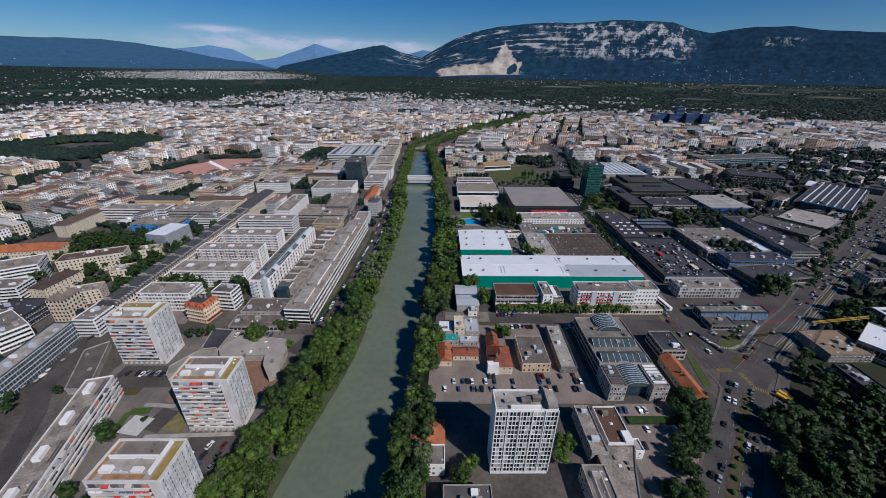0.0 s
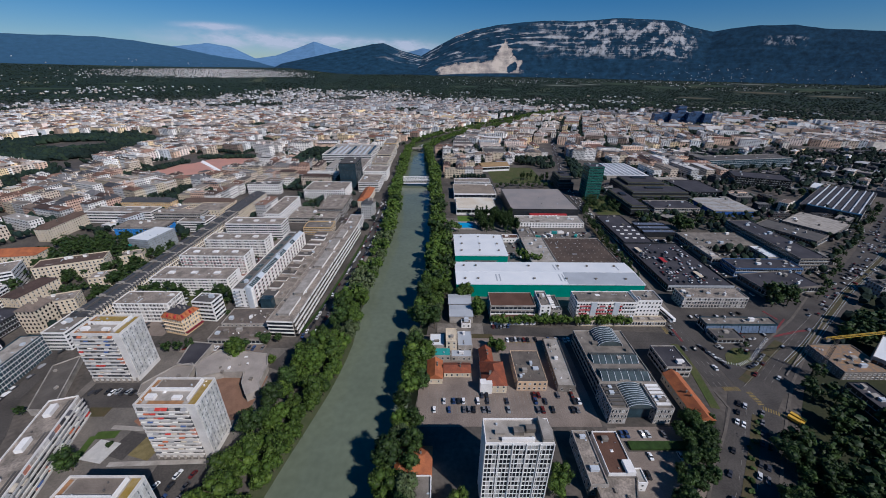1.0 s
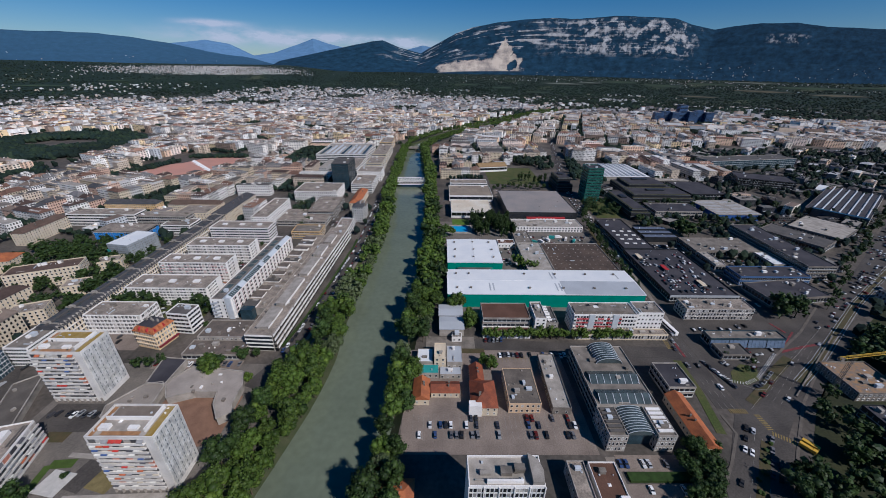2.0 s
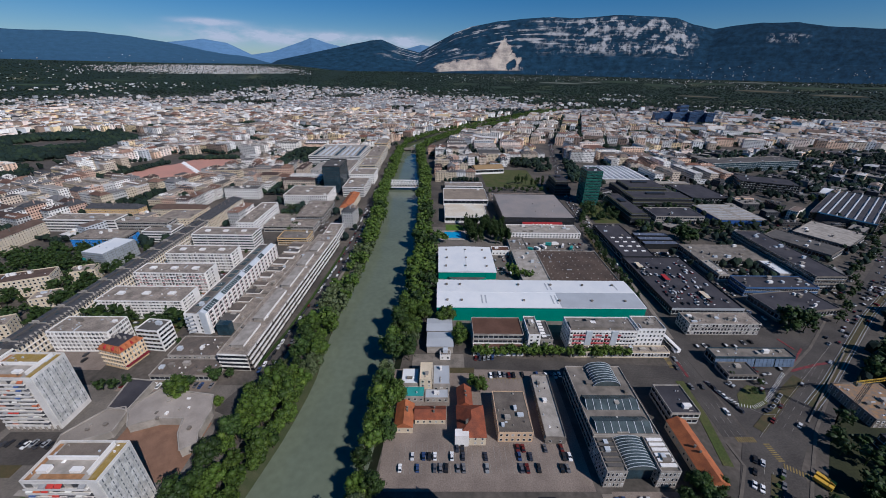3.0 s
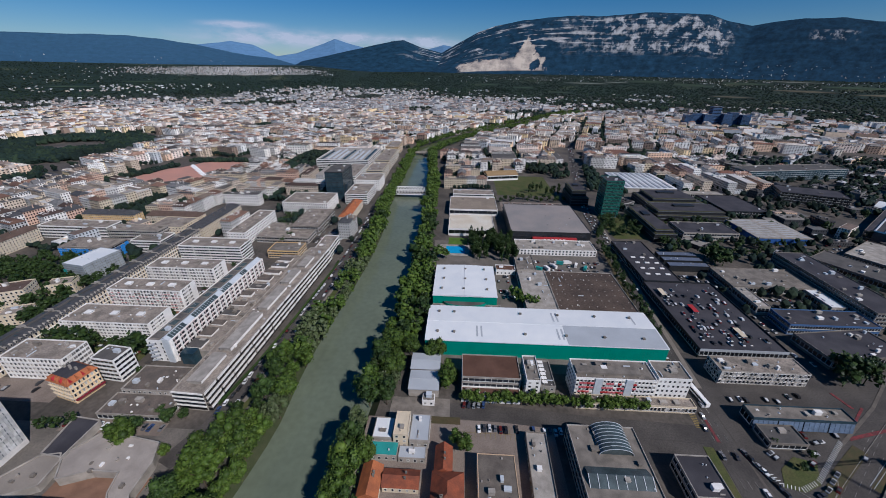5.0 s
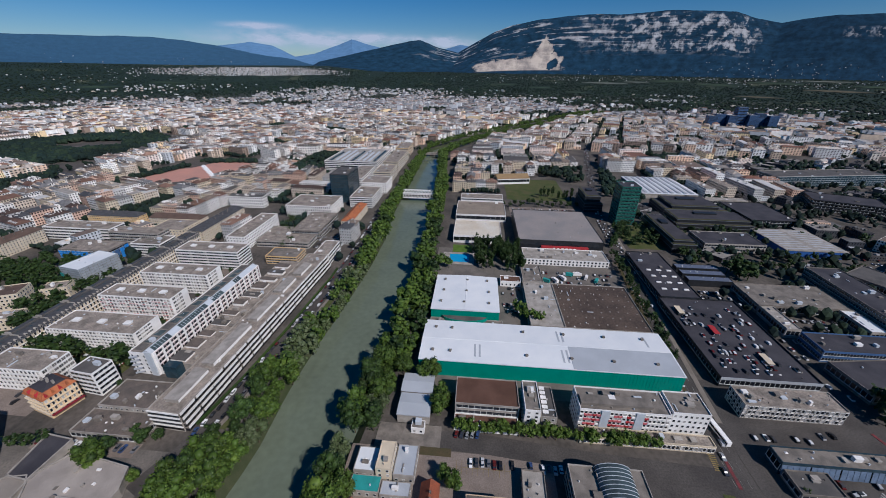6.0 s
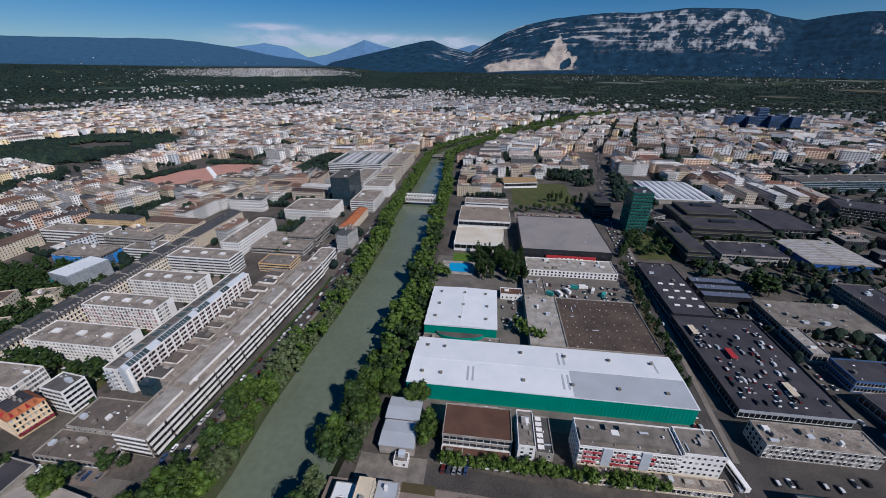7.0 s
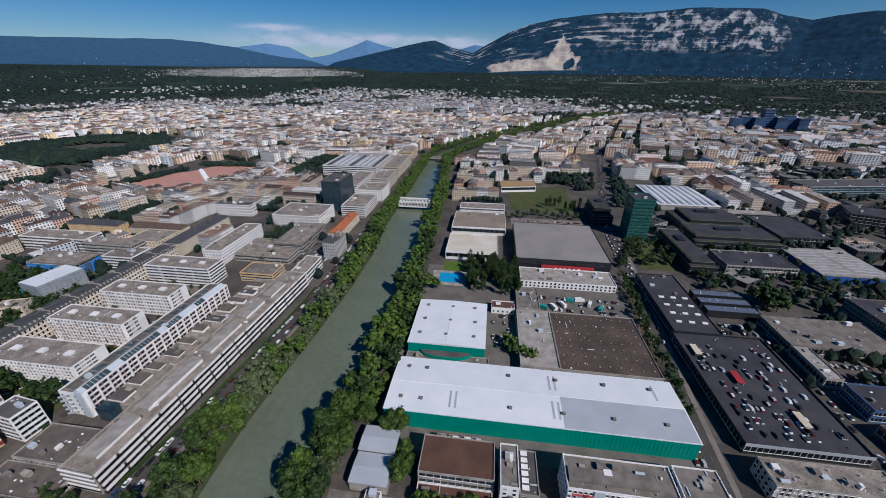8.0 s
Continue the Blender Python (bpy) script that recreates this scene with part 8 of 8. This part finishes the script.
STREET_TREES = []
for rotated in (0, 1):
    a = radians(0 if not rotated else -19)
    for gx in range(-32, 23):
        for gy in range(-2, 24):
            bx, by = gx * 65.0, 55.0 + gy * 80.0
            if rotated:
                bx, by = rot(bx, by, a)
            if (bx < -330 or by > 1000) != bool(rotated):
                continue
            if not (100 < by < 1700) or abs(bx) > by * 1.28 + 160 or (bx > 200 and by < 640) or (bx > 330 and by < 690) or (bx > 560 and by < 940):
                continue
            q = random.random()
            right = bx > 120
            tall = rnd(13, 19.5)
            here = a + radians(rnd(-4, 4))

            def at(px, py):
                ox, oy = rot(px, py, here)
                return bx + ox, by + oy

            for s in (-1, 1):
                if random.random() < 0.4:
                    for k in range(11):
                        STREET_TREES.append((*at(-30 + k * 6 + rnd(-1, 1), s * 40 + rnd(-1.5, 1.5)), rnd(2.6, 4)))
                if random.random() < 0.3:
                    for k in range(11):
                        STREET_TREES.append((*at(s * 32.5 + rnd(-1, 1), -33 + k * 6.5), rnd(2.6, 4)))
            if random.random() < 0.6:
                for k in range(10):
                    STREET_TREES.append((*at(rnd(-11, 11), rnd(-18, 18)), rnd(2.4, 3.8)))
            if random.random() < 0.07:
                for k in range(60):
                    STREET_TREES.append((*at(rnd(-28, 28), rnd(-36, 36)), rnd(3, 4.8)))
                continue
            if q < (0.68 if not right else 0.42):
                for s in (-1, 1):
                    flat, h = random.random() < 0.4, tall + rnd(-2, 2)
                    u = -26.0
                    while u < 20:
                        w = rnd(7, 14)
                        if random.random() > 0.06:
                            put_house(*at(u + w, s * 28), w, 6.8, h + rnd(-2, 2), here, flat if random.random() < 0.75 else not flat, rnd(3, 4.8))
                        u += 2 * w
                    flat, h = random.random() < 0.4, tall + rnd(-2, 2)
                    u = -22.0
                    while u < 16:
                        w = rnd(6, 11)
                        if random.random() > 0.08:
                            put_house(*at(s * 21, u + w), 6.6, w, h + rnd(-2, 2), here, flat if random.random() < 0.75 else not flat, rnd(3, 4.8))
                        u += 2 * w
                if random.random() < 0.75:
                    put_house(*at(rnd(-5, 5), rnd(-10, 10)), rnd(6, 11), rnd(7, 13), rnd(4, 9), here, True, 2, True)
            elif q < (0.87 if not right else 0.8):
                if random.random() < 0.55:
                    for py in (-28, -4, 22):
                        put_house(*at(rnd(-3, 3), py + rnd(-3, 3)), rnd(19, 26), rnd(6, 7.5), tall + rnd(-2, 4), here, random.random() < 0.75, 3)
                else:
                    for px in (-20, 8):
                        put_house(*at(px + rnd(-3, 3), rnd(-4, 4)), rnd(6, 7.5), rnd(22, 32), tall + rnd(-2, 4), here, random.random() < 0.75, 3)
                    put_house(*at(22, -22), 8, 8, rnd(5, 9), here, True, 2, True)
            elif q < (0.94 if not right else 0.88):
                put_house(*at(0, -8), rnd(19, 25), rnd(18, 24), rnd(8, 15), here, True, 3)
                put_house(*at(0, 28), 24, 6.5, tall + 2, here, True, 3)
            else:
                for k in range(5):
                    put_house(*at(rnd(-22, 22), rnd(-30, 30)), rnd(6, 9), rnd(5, 8), rnd(7, 12), here + rnd(-0.3, 0.3), random.random() < 0.3, 3.5, True)
# works and depots of the right bank
for gx in range(6, 44):
    for gy in range(2, 31):
        x, y = gx * 31.0 + rnd(-6, 6), 40 + gy * 31.0 + rnd(-6, 6)
        if y > 960 or x > y * 1.3 + 180 or x < 262 or (x < 560 and y > 660):
            continue
        a = radians(random.choice((0, 0, 33, 33)) if x < 640 else 35)
        q = random.random()
        if q < 0.55:
            w, d, h = rnd(6, 14), rnd(5, 11), rnd(4, 11)
            if clear(x, y, max(w, d) * 0.8):
                ind.house(x, y, 0, w, d, h, a, random.random() < 0.9, 2.2, max(2, int(h / 3.4)) if math.hypot(x, y) < 900 else 0, "SW")
                if w > 8 and clear(x, y, max(w, d) + 6):
                    ind.house(x + rnd(-4, 4), y - d - rnd(3, 5), 0, w * rnd(0.4, 0.8), rnd(2, 4), rnd(3, 5), a, True, 2.2, 1, "SW")
        elif q < 0.72:
            w, d, h = rnd(12, 17), rnd(5, 7), rnd(8, 15)
            if clear(x, y, w * 0.85):
                mid.house(x, y, 0, w, d, h, a, random.random() < 0.8, 3, max(2, int(h / 3.1)), "SW")
        if q > 0.4 or random.random() < 0.4:
            for k in range(7):
                STREET_TREES.append((x + rnd(-17, 17), y + rnd(-17, 17), rnd(2.2, 4.2)))
# far town, thinning out into fields and woods; lengths shrink outwards as the valley floor is foreshortened there
far = Town()


def shrink(r):
    return float(np.interp(r, [1600, 2500, 3300, 4200], [0.85, 0.58, 0.4, 0.27]))


def bearing(x, y):
    return math.degrees(math.atan2(x, max(y, 1.0)))


def rim(a):
    """How far out the closed town reaches in a direction."""
    return float(np.interp(a, [-60, -40, -22, -17, -5, 1, 8, 20, 60], [3000, 3120, 3150, 3250, 3200, 2750, 2560, 2480, 2350]))


def wooded(x, y):
    """Whether a park or a grove lies here in the outer town."""
    return noise.fractal(Vector((x * 0.0042, y * 0.0026, 9.0)), 1.0, 2.0, 4) > float(np.interp(bearing(x, y), [-45, -25, 0, 30], [0.12, 0.24, 0.3, 0.22]))


def built(x, y):
    """How densely the valley is built up at a place."""
    r = math.hypot(x, y)
    a = bearing(x, y)
    nz = noise.fractal(Vector((x * 0.0021, y * 0.0016, 4.0)), 1.0, 2.0, 4)
    d = float(np.interp(rim(a) - r, [-900, -60, 60, 500, 1200], [-0.5, -0.35, 0.35, 0.75, 1.0]))
    if a > 5:
        d *= float(np.interp(a, [5, 25], [1.0, 0.75]))
    return 0.8 * d + nz * 0.75


# straw-yellow and green fields between the woods
FIELDS = []
FIELD_M = [mat("straw_field", (0.11, 0.095, 0.06), var=0.3, scale=0.01, fine=0.1), mat("meadow_field", (0.04, 0.065, 0.035), var=0.3, scale=0.01, fine=0.1), mat("pale_field", (0.16, 0.17, 0.14), var=0.3, scale=0.01, fine=0.1)]
for a, r, wide, deep, m in ((17, 3560, 330, 60, 2), (20.5, 3640, 180, 50, 2), (24, 3720, 260, 90, 1), (29, 3600, 240, 90, 1), (34, 3750, 300, 80, 1), (39, 3500, 300, 70, 0), (45, 3450, 260, 70, 0), (33, 3180, 220, 50, 0), (43, 3700, 380, 90, 1),
                            (14, 3120, 160, 40, 1), (9, 3300, 160, 50, 1), (4, 3420, 190, 45, 1), (-38, 3420, 200, 40, 1), (-44, 3300, 240, 50, 1), (48, 3800, 300, 80, 1), (38, 3900, 260, 60, 2)):
    mb = MB()
    FIELDS.append((a, r, wide / 2, deep / 2))
    ca, sa = math.cos(radians(a)), math.sin(radians(a))
    lean = rnd(-0.5, 0.5)
    grid = [[(0.5 * wide * u * (1 - 0.2 * w), r + 0.5 * deep * (w * (1 - 0.75 * u * u) + lean * u)) for u in (-1, -0.6, 0, 0.5, 1)] for w in (-1, 0, 1)]
    grid = [[(q * sa + p * ca, q * ca - p * sa) for p, q in row] for row in grid]
    for g0, g1 in zip(grid, grid[1:]):
        for k in range(4):
            mb.face([(x, y, land(x, y) + 2.5) for x, y in (g0[k], g0[k + 1], g1[k + 1], g1[k])])
    single("field", mb, FIELD_M[m], "open farm field between the far woods", kind="structure")


def in_field(x, y):
    r, a = math.hypot(x, y), bearing(x, y)
    return any(abs(r - q) < d + 30 and abs(a - b) < math.degrees(w / q) for b, q, w, d in FIELDS if abs(a - b) < 6)


for k in range(19000):
    a, r = rnd(-56, 53), math.sqrt(rnd(1500 ** 2, 3400 ** 2))
    x, y = r * math.sin(radians(a)), r * math.cos(radians(a))
    if y < 1690 and x > -2100 and abs(x) < y * 1.28 + 160 or y < 500:
        continue
    if random.random() > built(x, y) or not clear(x, y, 10) or in_field(x, y) or wooded(x, y):
        continue
    q = shrink(r)
    w, d = rnd(8, 22) * q, rnd(6, 9) * q
    if random.random() < 0.25:
        w, d = d, w
    h = (rnd(8, 17) if random.random() < 0.94 else rnd(20, 32)) * q
    far.house(x, y, land(x, y), w, d, h, radians(random.choice((-19, -19, 0, 12)) + rnd(-6, 6)), random.random() < 0.6, 4 * q)
# the pale town at the foot of the left mountain, slabs before the wooded hill, and hamlets on the right
for a0, sa, r0, r1, n in ((-28, 3.4, 3640, 4060, 2000), (-35, 3.0, 3700, 3960, 600), (-22, 2.2, 3660, 3900, 400), (-45, 3.0, 3400, 3700, 40), (-11, 4.5, 2900, 3200, 130), (8, 3.0, 2560, 2760, 70), (24, 2.0, 2720, 2900, 40), (30, 5.0, 3700, 3950, 160), (40, 5.0, 3500, 3950, 160), (15, 6.0, 3650, 3900, 110), (4, 5.0, 3500, 3900, 60), (13, 4.0, 2600, 2900, 30), (33, 3.0, 2480, 2750, 30), (26, 3.0, 3050, 3120, 20), (42, 4.0, 2500, 2800, 20), (-40, 5.0, 3150, 3330, 110)):
    for k in range(n):
        a, r = random.gauss(a0, sa), rnd(r0, r1)
        x, y = r * math.sin(radians(a)), r * math.cos(radians(a))
        if in_field(x, y):
            continue
        q = shrink(r) * (0.72 if r0 > 3250 else 1.1)
        far.house(x, y, land(x, y), rnd(7, 20) * q, rnd(5, 9) * q, rnd(7, 17) * q, rnd(-0.5, 0.5), True)
for ob, lo, hi, zmax, n in ((LIMESTONE, 27, 38, 245, 110), (LIMESTONE, 36, 47, 215, 50), (LIMESTONE, 12, 28, 175, 40), (LEFT_BACK, -50, -27, 265, 50)):
    spots = [p.co for p in ob.data.vertices if p.co.z < zmax and lo < bearing(p.co.x, p.co.y) < hi and math.hypot(p.co.x, p.co.y) < 4420]
    for k in range(n):
        p = random.choice(spots)
        far.house(p.x + rnd(-9, 9), p.y + rnd(-9, 9), p.z - 1, rnd(1.8, 3.8), rnd(1.6, 2.4), rnd(1.8, 3), rnd(-0.5, 0.5), True)
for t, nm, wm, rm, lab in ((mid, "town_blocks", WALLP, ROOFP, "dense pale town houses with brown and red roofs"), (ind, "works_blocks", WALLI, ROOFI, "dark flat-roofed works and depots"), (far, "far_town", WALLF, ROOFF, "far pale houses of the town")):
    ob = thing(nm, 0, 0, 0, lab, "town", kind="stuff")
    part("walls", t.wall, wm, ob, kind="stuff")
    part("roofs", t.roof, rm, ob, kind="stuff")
    if t.win.v:
        part("windows", t.win, GLASS, ob, kind="stuff")

# ---- woods and garden trees far off ----
# Greens pushed a little to blue: distance haze put into the leaf colour.
WOOD = palette("hazy_far_woods", [(0.009, 0.02, 0.014), (0.013, 0.026, 0.016), (0.019, 0.034, 0.018), (0.01, 0.022, 0.018)], var=0.5, scale=0.005)
v, f = [], []


def grove(x, y, r0, r1, n=2):
    z = land(x, y)
    for k in range(n):
        r = rnd(r0, r1)
        add_clump(v, f, (x + rnd(-r, r), y + rnd(-r, r), z + r * rnd(0.5, 1.1)), r, 0.9, 0.35)


for k in range(1500):
    a, q = rnd(0, 6.283), math.sqrt(random.random())
    x, y = -885 + math.cos(a) * q * 190, 905 + math.sin(a) * q * 175
    if (math.hypot((x + 880) / 90, (y - 930) / 60) > 1):
        grove(x, y, 4, 7, 3)
for x, y, r in STREET_TREES:
    if clear(x, y, 2):
        add_clump(v, f, (x, y, r * 1.7), r, 1.15, 0.3)
        add_clump(v, f, (x + rnd(-2, 2), y + rnd(-2, 2), r * 2.2), r * 0.75, 1.0, 0.35)
for k in range(300):
    back = rnd(-4, 4)
    t = rnd(0, 1)
    grove(-540 + t * 30 + rnd(-8, 8), 640 + back + t * 130, 3, 5, 1) if k % 2 else grove(-500 + t * 120, 805 + t * 10 + rnd(-6, 6), 3, 5, 1)
# closed woods beyond the town's rim, groves inside it
for k in range(42000):
    a, r = rnd(-56, 53), math.sqrt(rnd(1400 ** 2, 4180 ** 2))
    x, y = r * math.sin(radians(a)), r * math.cos(radians(a))
    q = shrink(r)
    p = float(np.interp(r - rim(a), [-1400, -300, 0, 120], [0.28, 0.42, 0.8, 1.0])) - max(0.0, built(x, y)) * 0.12
    if r < rim(a):
        p = 0.95 if wooded(x, y) else p * 0.95
    if a < -17 and r > 3420:
        p *= 0.22 + 0.5 * min(1, abs(a + 29) / 14)
    if random.random() < p and not in_field(x, y) and (r > 1900 or clear(x, y, 4)):
        s = rnd(9, 15) * q if r > rim(a) - 200 else rnd(5, 10) * q
        add_clump(v, f, (x, y, land(x, y) + s * 0.45), s, 0.75, 0.3)
me = bpy.data.meshes.new("woods")
me.from_pydata(v, [], f)
me.materials.append(WOOD)
tagged(new("woods", me), "dark green woods and garden trees of the valley", "trees", kind="stuff")


# ---- clouds and horizon haze: a soft glowing backdrop behind the far range ----
mb = MB()
for k in range(60):
    a0, a1 = radians(-50 + k), radians(-49 + k)
    R = 4850
    mb.face([(R * math.sin(a), R * math.cos(a), 172 + R * math.tan(radians(e))) for a, e in ((a0, 0.5), (a1, 0.5), (a1, 6.5), (a0, 6.5))])


def cloud_material():
    m = bpy.data.materials.new("glowing_cloud_haze")
    m.use_nodes = True
    nt = m.node_tree
    nt.nodes.remove(nt.nodes["Principled BSDF"])

    def op(kind, a, b):
        n = nt.nodes.new("ShaderNodeMath")
        n.operation = kind
        for k, q in enumerate((a, b)):
            if isinstance(q, (int, float)):
                n.inputs[k].default_value = q
            else:
                nt.links.new(q, n.inputs[k])
        return n.outputs[0]

    geo = nt.nodes.new("ShaderNodeNewGeometry")
    sep = nt.nodes.new("ShaderNodeSeparateXYZ")
    nt.links.new(geo.outputs["Position"], sep.inputs[0])
    az = op("MULTIPLY", op("ARCTAN2", sep.outputs["X"], sep.outputs["Y"]), 57.2958)
    el = op("DIVIDE", op("SUBTRACT", sep.outputs["Z"], 172), 84.6)
    mp = nt.nodes.new("ShaderNodeMapping")
    mp.inputs["Scale"].default_value = (0.0035, 0.0035, 0.011)
    nt.links.new(geo.outputs["Position"], mp.inputs["Vector"])
    no = nt.nodes.new("ShaderNodeTexNoise")
    no.inputs["Scale"].default_value, no.inputs["Detail"].default_value, no.inputs["Roughness"].default_value = 1.0, 7, 0.6
    nt.links.new(mp.outputs[0], no.inputs["Vector"])
    total = None
    # Narrow lobes are clouds; the wide low ones paint haze along the horizon.
    for a, e, wa, we, gain in ((-27.8, 4.5, 2.6, 0.3, 1.6), (-24, 3.6, 5.0, 0.55, 0.5), (-13.8, 3.55, 1.8, 0.4, 1.0), (-8.5, 3.5, 1.6, 0.3, 0.6), (-4.3, 3.4, 1.5, 0.45, 0.85), (-17, 3.0, 8.0, 0.9, 0.85), (-5, 2.9, 6.0, 0.8, 0.75), (-27, 3.2, 7.0, 0.8, 0.6)):
        da = op("POWER", op("DIVIDE", op("SUBTRACT", az, a), wa), 2)
        de = op("POWER", op("DIVIDE", op("SUBTRACT", el, e), we), 2)
        g = op("MULTIPLY", op("POWER", 2.718, op("MULTIPLY", op("ADD", da, de), -1.0)), gain)
        total = g if total is None else op("ADD", total, g)
    n = nt.nodes.new("ShaderNodeMapRange")
    n.inputs[1].default_value, n.inputs[2].default_value = 0.26, 0.66
    nt.links.new(no.outputs["Fac"], n.inputs[0])
    alpha = op("MINIMUM", op("MULTIPLY", total, op("MULTIPLY", n.outputs[0], 1.1)), 0.8)
    # Emission stands in for daylight on the clouds and haze.
    em = nt.nodes.new("ShaderNodeEmission")
    em.inputs["Color"].default_value = (0.62, 0.66, 0.78, 1)
    em.inputs["Strength"].default_value = 0.95
    tr = nt.nodes.new("ShaderNodeBsdfTransparent")
    mix = nt.nodes.new("ShaderNodeMixShader")
    nt.links.new(alpha, mix.inputs[0])
    nt.links.new(tr.outputs[0], mix.inputs[1])
    nt.links.new(em.outputs[0], mix.inputs[2])
    nt.links.new(mix.outputs[0], nt.nodes["Material Output"].inputs["Surface"])
    return m


single("backdrop", mb, cloud_material(), "soft white glowing clouds and painted haze low over the far mountains", kind="structure")
